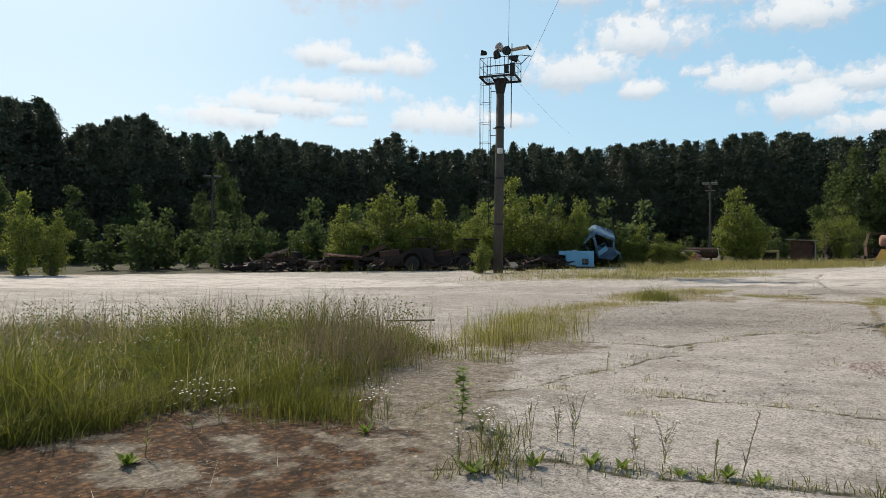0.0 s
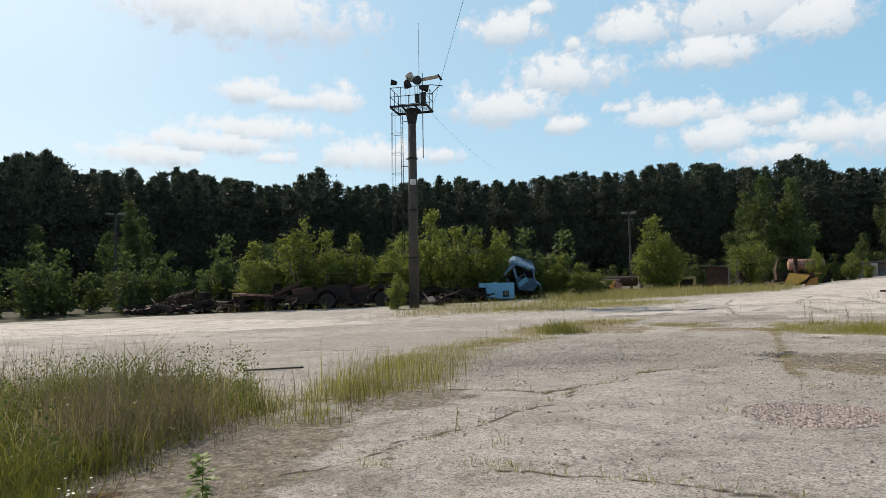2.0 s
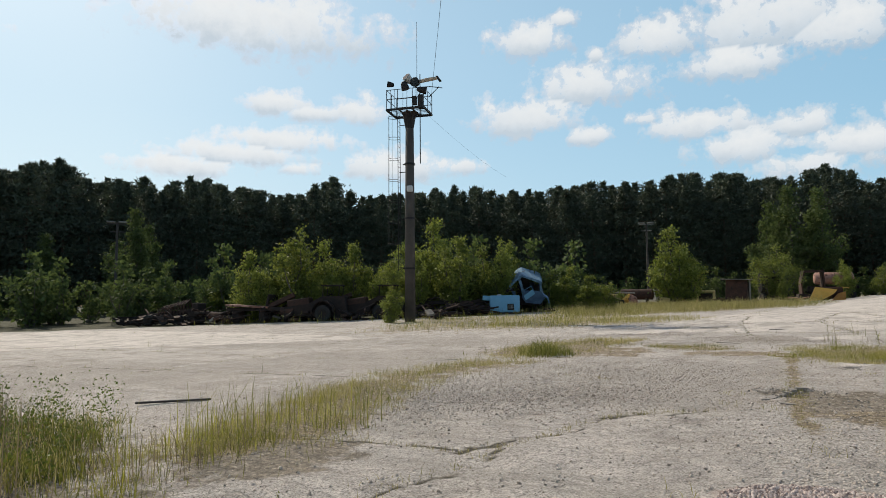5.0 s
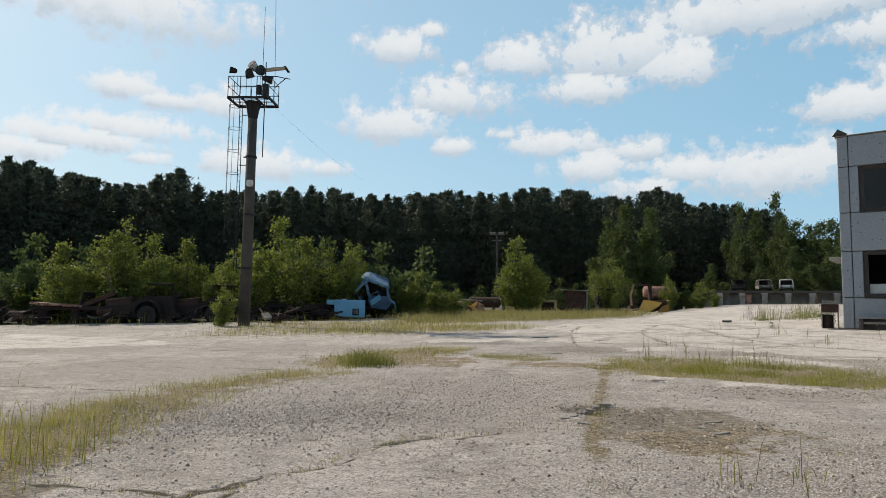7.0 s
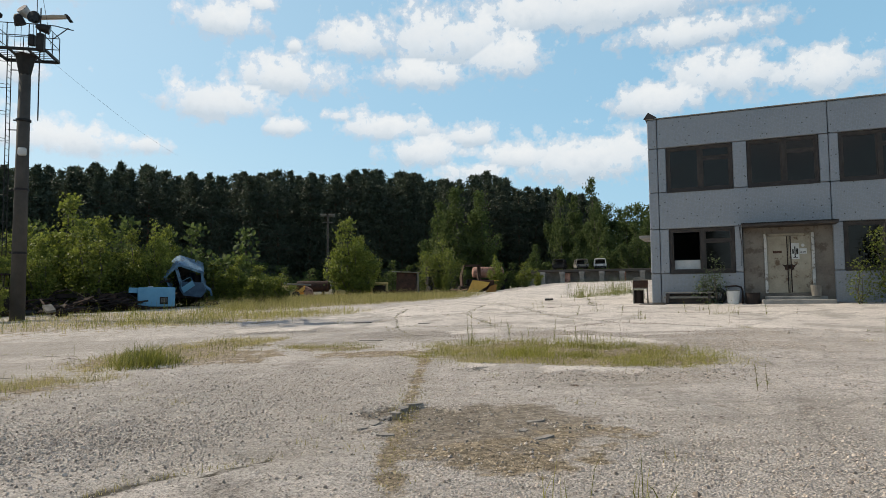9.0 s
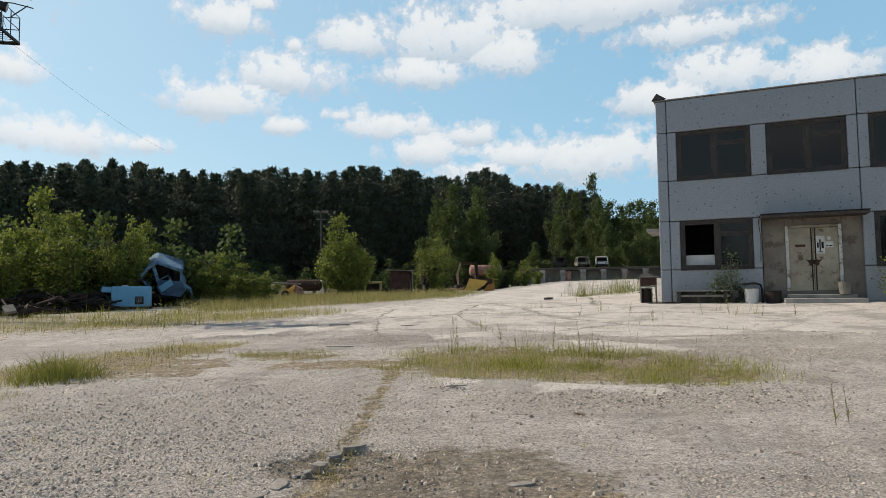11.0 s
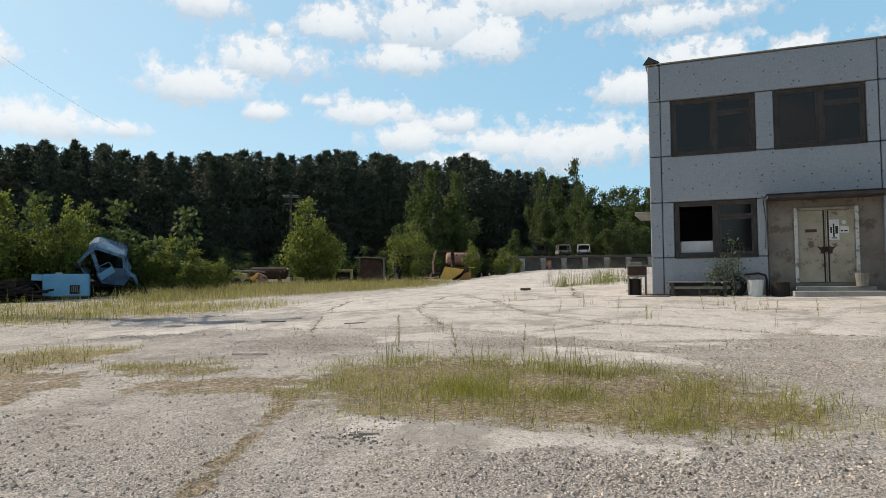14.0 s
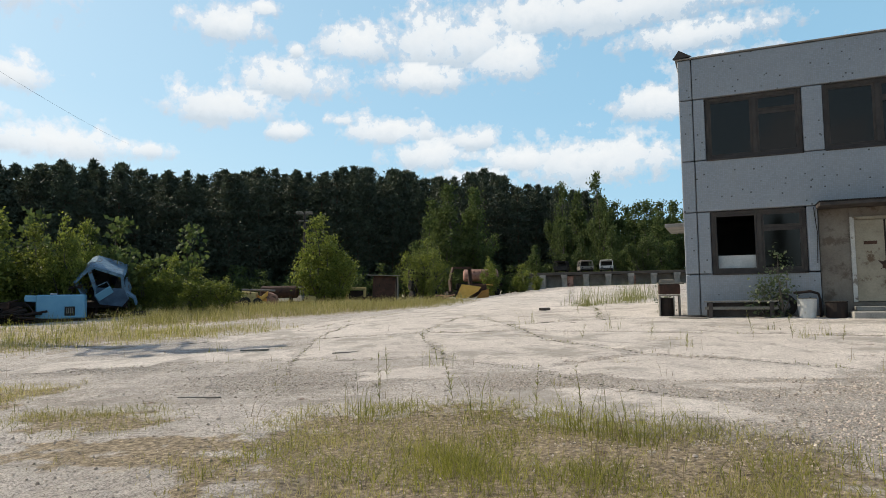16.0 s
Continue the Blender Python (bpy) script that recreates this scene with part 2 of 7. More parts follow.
    h = math_node(nt, "ADD", h, math_node(nt, "MULTIPLY", speck, 1.0))
    bump_node(nt, h, 1.0, 0.03, b)
    return m


def facade_material():
    """Small glazed tiles with a sprinkle of missing ones."""
    m, nt, b = nodes_of("mosaic_tile")
    t = nt.nodes.new("ShaderNodeTexCoord").outputs["Object"]
    sep, com = nt.nodes.new("ShaderNodeSeparateXYZ"), nt.nodes.new("ShaderNodeCombineXYZ")
    nt.links.new(t, sep.inputs[0])
    nt.links.new(math_node(nt, "ADD", sep.outputs[0], sep.outputs[1]), com.inputs[0])
    nt.links.new(sep.outputs[2], com.inputs[1])
    br = nt.nodes.new("ShaderNodeTexBrick")
    br.offset, br.squash = 0.0, 1.0
    for k, v in (("Scale", 1.0), ("Mortar Size", 0.003), ("Brick Width", 0.05), ("Row Height", 0.05), ("Mortar Smooth", 0.2)):
        br.inputs[k].default_value = v
    # blue cast of skylight on the shaded front is mixed into the tile colours
    br.inputs["Color1"].default_value, br.inputs["Color2"].default_value = (0.262, 0.282, 0.312, 1), (0.218, 0.236, 0.263, 1)
    br.inputs["Mortar"].default_value = (0.22, 0.22, 0.22, 1)
    nt.links.new(com.outputs[0], br.inputs["Vector"])
    n1 = noise_node(nt, t, 0.9, 7, 0.65)
    col = mix_node(nt, ramp_node(nt, n1, ((0.45, (0, 0, 0)), (0.75, (0.5, 0.5, 0.5)))), br.outputs["Color"], (0.275, 0.285, 0.30))
    vor = nt.nodes.new("ShaderNodeTexVoronoi")
    vor.distance, vor.inputs["Scale"].default_value = "CHEBYCHEV", 5.0
    nt.links.new(com.outputs[0], vor.inputs["Vector"])
    near = ramp_node(nt, vor.outputs["Distance"], ((0.085, (1, 1, 1)), (0.115, (0, 0, 0))))
    some = ramp_node(nt, noise_node(nt, t, 1.6, 4), ((0.40, (0, 0, 0)), (0.5, (1, 1, 1))))
    hole = mix_node(nt, 1.0, near, some, "MULTIPLY")
    col = mix_node(nt, hole, col, (0.05, 0.05, 0.05))
    streak = nt.nodes.new("ShaderNodeMapping")
    streak.inputs["Scale"].default_value = (5, 5, 0.35)
    nt.links.new(t, streak.inputs[0])
    grime = ramp_node(nt, noise_node(nt, streak.outputs[0], 1.2, 6, 0.7), ((0.55, (0, 0, 0)), (0.8, (0.55, 0.55, 0.55))))
    col = mix_node(nt, grime, col, (0.24, 0.235, 0.22))
    nt.links.new(col, b.inputs["Base Color"])
    b.inputs["Roughness"].default_value = 0.5
    bump_node(nt, math_node(nt, "SUBTRACT", br.outputs["Fac"], math_node(nt, "MULTIPLY", hole, -1.0)), -0.4, 0.004, b)
    return m


def glass_material(name, tint, rough=0.05):
    m, nt, b = nodes_of(name)
    co = object_coord(nt)
    dust = ramp_node(nt, noise_node(nt, co, 0.8, 2, 0.5), ((0.45, (0.0, 0.0, 0.0)), (0.8, (0.012, 0.012, 0.012))))
    tr, gl, df = (nt.nodes.new("ShaderNodeBsdf" + k) for k in ("Transparent", "Glossy", "Diffuse"))
    tr.inputs[0].default_value = (*tint, 1)
    gl.inputs["Roughness"].default_value = rough
    df.inputs[0].default_value = (0.22, 0.22, 0.21, 1)
    fr = nt.nodes.new("ShaderNodeFresnel")
    fr.inputs[0].default_value = 1.42
    a, c = nt.nodes.new("ShaderNodeMixShader"), nt.nodes.new("ShaderNodeMixShader")
    nt.links.new(fr.outputs[0], a.inputs[0])
    nt.links.new(tr.outputs[0], a.inputs[1])
    nt.links.new(gl.outputs[0], a.inputs[2])
    nt.links.new(dust, c.inputs[0])
    nt.links.new(a.outputs[0], c.inputs[1])
    nt.links.new(df.outputs[0], c.inputs[2])
    nt.links.new(c.outputs[0], nt.nodes["Material Output"].inputs["Surface"])
    return m


def cloud_material():
    """Cloud sheet: glowing white where the cloud field is dense, clear between."""
    m, nt, b = nodes_of("cloud")
    nt.nodes.remove(b)
    t = nt.nodes.new("ShaderNodeTexCoord").outputs["Object"]

    def attr(name):
        a = nt.nodes.new("ShaderNodeAttribute")
        a.attribute_name = name
        return a.outputs["Fac"]

    n = noise_node(nt, t, 0.0055, 9, 0.62)
    n2 = noise_node(nt, t, 0.016, 8, 0.6)
    d = math_node(nt, "ADD", attr("cloud"), math_node(nt, "MULTIPLY", math_node(nt, "SUBTRACT", n, 0.5), 0.95))
    d = math_node(nt, "ADD", d, math_node(nt, "MULTIPLY", math_node(nt, "SUBTRACT", n2, 0.5), 1.15))
    alpha = ramp_node(nt, d, ((0.35, (0, 0, 0)), (0.46, (0.45, 0.45, 0.45)), (0.60, (0.92, 0.92, 0.92)), (0.8, (0.98, 0.98, 0.98))))
    veil = math_node(nt, "MAXIMUM", attr("veil"), alpha)
    # cloud shading is put into the emission colour: white tops, grey-blue undersides
    base = math_node(nt, "ADD", attr("under"), math_node(nt, "MULTIPLY", math_node(nt, "SUBTRACT", n2, 0.5), 0.9))
    tone = ramp_node(nt, base, ((0.15, (0.86, 0.88, 0.885)), (0.5, (0.77, 0.81, 0.84)), (0.9, (0.58, 0.66, 0.73))))
    e, tr, mx = nt.nodes.new("ShaderNodeEmission"), nt.nodes.new("ShaderNodeBsdfTransparent"), nt.nodes.new("ShaderNodeMixShader")
    nt.links.new(mix_node(nt, alpha, ramp_node(nt, attr("glow"), ((0.0, (0.33, 0.62, 0.84)), (0.5, (0.47, 0.72, 0.88)), (1.0, (0.69, 0.86, 0.92)))), tone), e.inputs[0])
    e.inputs[1].default_value = 1.0
    nt.links.new(veil, mx.inputs[0])
    nt.links.new(tr.outputs[0], mx.inputs[1])
    nt.links.new(e.outputs[0], mx.inputs[2])
    nt.links.new(mx.outputs[0], nt.nodes["Material Output"].inputs["Surface"])
    return m


GROUND, FACADE, CLOUD = ground_material(), facade_material(), cloud_material()
GLASS = glass_material("old_window_glass", (0.10, 0.11, 0.12))
CONCRETE = mottled("weathered_concrete", (0.17, 0.16, 0.145), (0.34, 0.325, 0.30), 1.5, 40, 0.9, 0, 0.4, (0.10, 0.095, 0.085), 0.66)
POLE = mottled("grey_pole_concrete", (0.04, 0.034, 0.029), (0.085, 0.073, 0.062), 1.2, 30, 0.9, 0, 0.3, (0.06, 0.055, 0.05), 0.64)
# stains are real; the base is darkened for shade under the canopy
PLASTER = mottled("stained_plaster", (0.12, 0.10, 0.082), (0.21, 0.185, 0.155), 1.2, 25, 0.9, 0, 0.3, (0.10, 0.08, 0.06), 0.57)
PALE = mottled("pale_door_paint", (0.22, 0.19, 0.14), (0.36, 0.32, 0.245), 1.8, 20, 0.7, 0, 0.3, (0.11, 0.07, 0.04), 0.60)
WHITEWASH = mottled("flaking_white_paint", (0.36, 0.35, 0.33), (0.52, 0.51, 0.48), 3, 30, 0.8, 0, 0.3, (0.18, 0.155, 0.13), 0.56)
DARKWOOD = mottled("dark_brown_wood", (0.020, 0.016, 0.014), (0.065, 0.052, 0.045), 3, 40, 0.75, 0, 0.4)
GREYWOOD = mottled("grey_weathered_wood", (0.12, 0.11, 0.095), (0.25, 0.23, 0.20), 3, 45, 0.9, 0, 0.5)
# plaster coloured dark so indoor dimness is already in it
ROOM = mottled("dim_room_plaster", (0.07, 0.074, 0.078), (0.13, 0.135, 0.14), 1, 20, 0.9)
BLACKSTEEL = mottled("blackened_steel", (0.012, 0.011, 0.011), (0.04, 0.036, 0.033), 3, 40, 0.6, 0.6, 0.3)
RUST = mottled("brown_rust", (0.028, 0.015, 0.011), (0.085, 0.040, 0.025), 2.5, 30, 0.85, 0.2, 0.5, (0.02, 0.015, 0.012), 0.58)
DARKRUST = mottled("dark_rust", (0.010, 0.008, 0.007), (0.036, 0.021, 0.016), 2.5, 30, 0.85, 0.2, 0.5)
PINKRUST = mottled("faded_red_rust", (0.20, 0.09, 0.06), (0.40, 0.23, 0.18), 1.8, 25, 0.8, 0.0, 0.4, (0.07, 0.03, 0.02), 0.56)
ORANGE = mottled("faded_orange_paint", (0.62, 0.32, 0.045), (0.78, 0.46, 0.10), 1.8, 25, 0.65, 0.0, 0.3, (0.12, 0.05, 0.02), 0.66)
YELLOW = mottled("faded_yellow_paint", (0.40, 0.30, 0.10), (0.55, 0.44, 0.2), 1.8, 25, 0.7, 0.0, 0.3, (0.10, 0.05, 0.02), 0.58)
BLUE = mottled("faded_light_blue_paint", (0.11, 0.30, 0.46), (0.17, 0.38, 0.54), 1.2, 25, 0.55, 0.0, 0.15, (0.10, 0.07, 0.05), 0.73)
DULLBLUE = mottled("chalky_blue_paint", (0.05, 0.12, 0.20), (0.16, 0.28, 0.39), 2.2, 25, 0.85, 0.0, 0.3, (0.07, 0.05, 0.04), 0.58)
RUBBER = mottled("old_rubber", (0.008, 0.008, 0.008), (0.024, 0.023, 0.022), 4, 40, 0.85)
WHITEPAINT = mottled("dirty_white_paint", (0.40, 0.40, 0.39), (0.58, 0.58, 0.56), 2.5, 30, 0.6, 0, 0.15, (0.2, 0.14, 0.09), 0.66)
BARK = mottled("grey_bark", (0.05, 0.042, 0.035), (0.14, 0.12, 0.10), 4, 30, 0.95, 0, 0.6)
PINEBARK = mottled("pine_bark", (0.05, 0.033, 0.022), (0.13, 0.08, 0.05), 2, 20, 0.95, 0, 0.6)
STONE = mottled("crushed_stone", (0.16, 0.15, 0.14), (0.42, 0.40, 0.37), 9, 60, 0.95, 0, 0.4)
NEEDLES = foliage("pine_needles", (0.036, 0.048, 0.030), (0.076, 0.092, 0.052), 0.2, 0.7)
BROADLEAF = foliage("forest_leaves", (0.052, 0.078, 0.022), (0.12, 0.155, 0.045), 0.4, 0.8)
POPLAR = foliage("young_poplar_leaves", (0.082, 0.110, 0.016), (0.25, 0.28, 0.052), 0.48, 0.6)
GRASS = foliage("green_grass", (0.085, 0.100, 0.014), (0.27, 0.265, 0.055), 0.5)
MEADOWGRASS = foliage("long_meadow_grass", (0.060, 0.068, 0.012), (0.22, 0.225, 0.040), 0.55)
DRYGRASS = foliage("dry_yellow_grass", (0.24, 0.20, 0.070), (0.50, 0.44, 0.19), 0.45)
STALK = foliage("brown_stalks", (0.11, 0.08, 0.045), (0.28, 0.22, 0.13), 0.3)
LIME = foliage("fresh_weed_leaves", (0.15, 0.22, 0.03), (0.30, 0.38, 0.07), 0.5)
PETAL = foliage("white_petals", (0.65, 0.65, 0.6), (0.8, 0.8, 0.76), 0.3)

# ---- building blocks ----


class Geo:
    """Vertices and faces of one mesh."""

    def __init__(self):
        self.v, self.f = [], []

    def add(self, vs, fs):
        n = len(self.v)
        self.v += [tuple(p) for p in vs]
        self.f += [tuple(i + n for i in q) for q in fs]
        return self

    def box(self, c, s, rot=None, ch=0.0):
        """A box of size s about c, its edges chamfered by ch."""
        bm = bmesh.new()
        bmesh.ops.create_cube(bm, size=1.0)
        bmesh.ops.scale(bm, vec=s, verts=bm.verts)
        if ch:
            bmesh.ops.bevel(bm, geom=bm.edges[:], offset=ch, segments=1, affect="EDGES")
        m = Matrix.Translation(c) @ (rot.to_4x4() if rot else Matrix())
        self.add([m @ p.co for p in bm.verts], [[p.index for p in q.verts] for q in bm.faces])
        bm.free()
        return self

    def span(self, lo, hi, ch=0.0):
        return self.box([(a + b) / 2 for a, b in zip(lo, hi)], [b - a for a, b in zip(lo, hi)], None, ch)

    def tube(self, p, q, r, r2=None, n=8):
        return self.pipe([p, q], [r, r if r2 is None else r2], n)

    def pipe(self, pts, r, n=6):
        pts = [Vector(p) for p in pts]
        rs = r if isinstance(r, (list, tuple)) else [r] * len(pts)
        vs, fs = [], []
        for i, p in enumerate(pts):
            d = (pts[min(i + 1, len(pts) - 1)] - pts[max(i - 1, 0)]).normalized()
            a = d.orthogonal().normalized() if abs(d.z) > 0.9 else d.cross(Vector((0, 0, 1))).normalized()
            b = d.cross(a)
            vs += [p + rs[i] * (math.cos(2 * math.pi * k / n) * a + math.sin(2 * math.pi * k / n) * b) for k in range(n)]
        for i in range(len(pts) - 1):
            fs += [(i * n + k, i * n + (k + 1) % n, (i + 1) * n + (k + 1) % n, (i + 1) * n + k) for k in range(n)]
        fs += [tuple(range(n))[::-1], tuple(range((len(pts) - 1) * n, len(pts) * n))]
        return self.add(vs, fs)

    def ring(self, c, axis, r, w, n=20):
        """A hoop of radius r and thickness w about an axis."""
        ax = Vector(axis).normalized()
        a = ax.orthogonal().normalized()
        b = ax.cross(a)
        pts = [Vector(c) + r * (math.cos(2 * math.pi * k / n) * a + math.sin(2 * math.pi * k / n) * b) for k in range(n)]
        vs, fs = [], []
        for k, p in enumerate(pts):
            o = (p - Vector(c)).normalized()
            vs += [p + w * o, p + w * ax, p - w * o, p - w * ax]
        for k in range(n):
            for j in range(4):
                fs.append((4 * k + j, 4 * k + (j + 1) % 4, 4 * ((k + 1) % n) + (j + 1) % 4, 4 * ((k + 1) % n) + j))
        return self.add(vs, fs)

    def prism(self, outline, lo, hi, axis="y"):
        """An outline in the x-z plane drawn out along y from lo to hi, or along x, or an x-y outline along z."""
        put = {"y": lambda a, b, t: (a, t, b), "x": lambda a, b, t: (t, a, b), "z": lambda a, b, t: (a, b, t)}[axis]
        n = len(outline)
        vs = [put(a, b, lo) for a, b in outline] + [put(a, b, hi) for a, b in outline]
        fs = [(k, (k + 1) % n, n + (k + 1) % n, n + k) for k in range(n)] + [tuple(range(n))[::-1], tuple(range(n, 2 * n))]
        return self.add(vs, fs)

    def mesh(self, name, mat, smooth=False):
        me = bpy.data.meshes.new(name)
        me.from_pydata(self.v, [], self.f)
        me.materials.append(mat)
        bm = bmesh.new()
        bm.from_mesh(me)
        if len(bm.faces) < 3000:
            bmesh.ops.recalc_face_normals(bm, faces=bm.faces)
            bm.to_mesh(me)
        bm.free()
        if smooth:
            me.polygons.foreach_set("use_smooth", [True] * len(me.polygons))
        return me


def part(name, g, mat, parent, label="", smooth=False):
    ob = new(name, g.mesh(name, mat, smooth))
    ob.parent = parent
    if label:
        ob["label"] = label
    return ob


def thing(name, m, label, category, group="", kind=""):
    ob = new(name)
    ob.matrix_world = m
    return tagged(ob, label, category, group, kind)


def solid(name, g, mat, m, label, category, group="", kind="", smooth=False):
    ob = new(name, g.mesh(name, mat, smooth))
    ob.matrix_world = m
    return tagged(ob, label, category, group, kind)


# ---- the lie of the land ----
RISE_Y = [-60, -16, -10, -6, -1, 4, 8, 13, 17, 20, 35, 62, 90, 160]
RISE_Z = [-0.5, -0.08, 0.05, 0.13, 0.2, 0.26, 0.40, 0.6, 0.8, 0.92, 1.25, 1.62, 1.9, 2.2]


def land(x, y):
    """Height of the ground, rising away from the start and to the right; works on arrays."""
    x, y = np.asarray(x, float), np.asarray(y, float)
    z = sum(np.interp(y + o, RISE_Y, RISE_Z) for o in (-2.4, -1.2, 0, 1.2, 2.4)) / 5
    z = z + 0.018 * 60 * np.tanh((x + 3) / 60)
    sx, sy = np.clip((x + 9) / 11, 0, 1), np.clip((y - 36) / 32, 0, 1)
    return z + 0.75 * sx * sx * (3 - 2 * sx) * sy * sy * (3 - 2 * sy)


def lip_height(x, y):
    """The raised concrete edge round the overgrown hollow, and the shallow hollow itself; works on arrays."""
    d = inside(ISLAND, x, y)
    return 0.05 * np.exp(-((d + 0.35) / 0.3) ** 2) * (np.asarray(y) < 5.2) - 0.03 * np.clip(d, 0, 0.5)


def gz(x, y):
    z = float(land(x, y))
    if abs(x + 3) < 25 and abs(y - 5) < 32:
        z += 0.025 * noise.noise((x * 1.3, y * 1.3, 0.0)) + float(lip_height(x, y)) + 0.004
    return z


def at(x, y, rz=0, dz=0.0, scale=1.0, tall=1.0):
    """A pose standing on the ground."""
    return pose(x, y, gz(x, y) + dz, 0, 0, rz) @ Matrix.Diagonal((scale, scale, scale * tall, 1))


def inside(poly, x, y):
    """Signed depth inside a polygon: positive within, in metres; works on arrays."""
    x, y = np.asarray(x, float), np.asarray(y, float)
    within, dist = np.zeros(x.shape, bool), np.full(x.shape, 1e9)
    for (ax, ay), (bx, by) in zip(poly, poly[1:] + poly[:1]):
        hit = (ay > y) != (by > y)
        within ^= hit & (x < ax + (y - ay) * (bx - ax) / ((by - ay) or 1e-9))
        dist = np.minimum(dist, seg_distance(ax, ay, bx, by, x, y))
    return np.where(within, dist, -dist)


def seg_distance(ax, ay, bx, by, x, y):
    t = np.clip(((x - ax) * (bx - ax) + (y - ay) * (by - ay)) / ((bx - ax) ** 2 + (by - ay) ** 2 + 1e-9), 0, 1)
    return np.hypot(x - ax - t * (bx - ax), y - ay - t * (by - ay))


def line_distance(pts, x, y):
    return np.minimum.reduce([seg_distance(*a, *b, x, y) for a, b in zip(pts, pts[1:])])


# Grown-over places in the yard, as outlines on the ground
MEADOW = [(-7.2, -14.2), (-7.05, -13.1), (-7.35, -12.2), (-6.95, -11.5), (-6.6, -10.8), (-6.8, -9.7), (-7.2, -8.0), (-9.6, -6.4), (-12.5, -8.2), (-15.5, -10.8), (-14, -15)]
STRIP = [(-6.9, -7.6), (-6.6, -6.6), (-6.5, -5.4), (-7.2, -4.0), (-8.6, -0.8), (-8.4, 2.7), (-9.6, 2.8), (-10.2, -0.2), (-9.4, -3.2), (-8.0, -6.4)]
TUFTS = [(-10.6, 4.2), (-9.3, 3.6), (-8.2, 4.6), (-7.6, 6.6), (-7.9, 9.4), (-9.6, 9.2), (-10.8, 6.8)]
ISLAND = [(-3.5, 5.3), (-2.2, 4.2), (-0.4, 3.55), (1.3, 3.25), (2.1, 3.9), (1.5, 5.9), (-1.4, 7.8), (-3.2, 7.2)]
LITTLE = [(-7.0, 7.4), (-6.3, 6.5), (-5.1, 6.4), (-4.8, 7.0), (-5.6, 7.6)]
VERGE = [(-15.5, 20), (-12.3, 25), (-7.0, 33), (-6.2, 44), (-8.5, 52), (-30, 56), (-24, 37), (-20, 29)]
SPARSE = [(-21, 12), (-12.5, 14.5), (-10.5, 20), (-14.5, 21.5), (-20, 24), (-26, 22)]
SEAM = [(-1.95, -3.2), (-2.2, -2.4), (-2.5, -0.2), (-2.75, 1.4), (-2.9, 2.6), (-3.3, 5.4)]
CRACKS = [
    [(-5.2, -10.8), (-4.76, -9.24), (-4.6, -7.6), (-4.48, -6.2), (-4.3, -3.85), (-4.1, -3.0), (-3.2, -2.2)],
    [(-8.0, -6.3), (-7.0, -5.95), (-6.05, -5.6), (-4.7, -5.65), (-4.4, -5.0)],
    [(-3.9, -12.2), (-3.4, -11.45), (-2.8, -11.3), (-1.95, -10.98), (-0.6, -10.5), (2, -10.1)],
    [(-3.95, -8.85), (-2.9, -8.88), (-1.7, -8.7), (0.5, -8.9)],
]
JOINTS = [
    [(-5.0, 10.6), (-5.35, 12.0), (-6.3, 15.9), (-6.75, 20.1), (-5.2, 24.0)],
    [(-5.35, 12.2), (-3.9, 11.9), (-2.4, 11.95), (-0.8, 10.5), (0.4, 8.7), (1.6, 7.9)],
    [(-2.4, 11.95), (-3.8, 16.6), (-3.4, 24.5)],
    [(-3.4, 24.5), (-1.6, 18.5), (-0.6, 14.8), (1.1, 12.3), (4.0, 10.0), (8.0, 7.6)],
    [(-9.5, 15.2), (-7.5, 19.2), (-6.4, 32.7)],
    [(-9.6, 11.0), (-7.3, 11.8), (-5.35, 12.0)],
    [(-6.3, 15.9), (-3.8, 16.6), (-1.3, 16.9), (2.5, 15.4), (6.5, 13.9)],
    [(-1.6, 18.6), (1.0, 19.6), (1.4, 27), (0.5, 36)],
    [(-44, 11.5), (-30, 9.0), (-19, 7.6), (-11.5, 6.2)],
    [(-40, 1.0), (-24, 2.4), (-15, 2.0), (-10, 3.2)],
    [(-34, -5.0), (-20, -2.2), (-10, -1.0)],
    [(-38, 14.6), (-26, 14.4), (-14, 16.0), (-9.6, 15.2)],
    [(-19, 7.6), (-17, 2.2), (-16, -3)],
    [(-28, 9), (-25.5, 2.2)],
]
GRAVEL = [(-4.4, 9.6, 1.9, 1.3), (-0.6, 9.2, 1.5, 0.9), (2.9, 8.6, 2.2, 0.9), (1.0, 11.3, 1.6, 0.7), (-5.0, 0.5, 3.4, 3.6), (-5.2, -1.6, 1.6, 1.1), (-9.0, 11.2, 2.4, 0.8), (1.5, -3.5, 4.0, 3.0), (-8, -3, 3, 3), (-6.2, -2.6, 1.8, 1.2), (0.2, 2.3, 2.2, 0.7), (2.5, 6.5, 2.5, 1.2)]


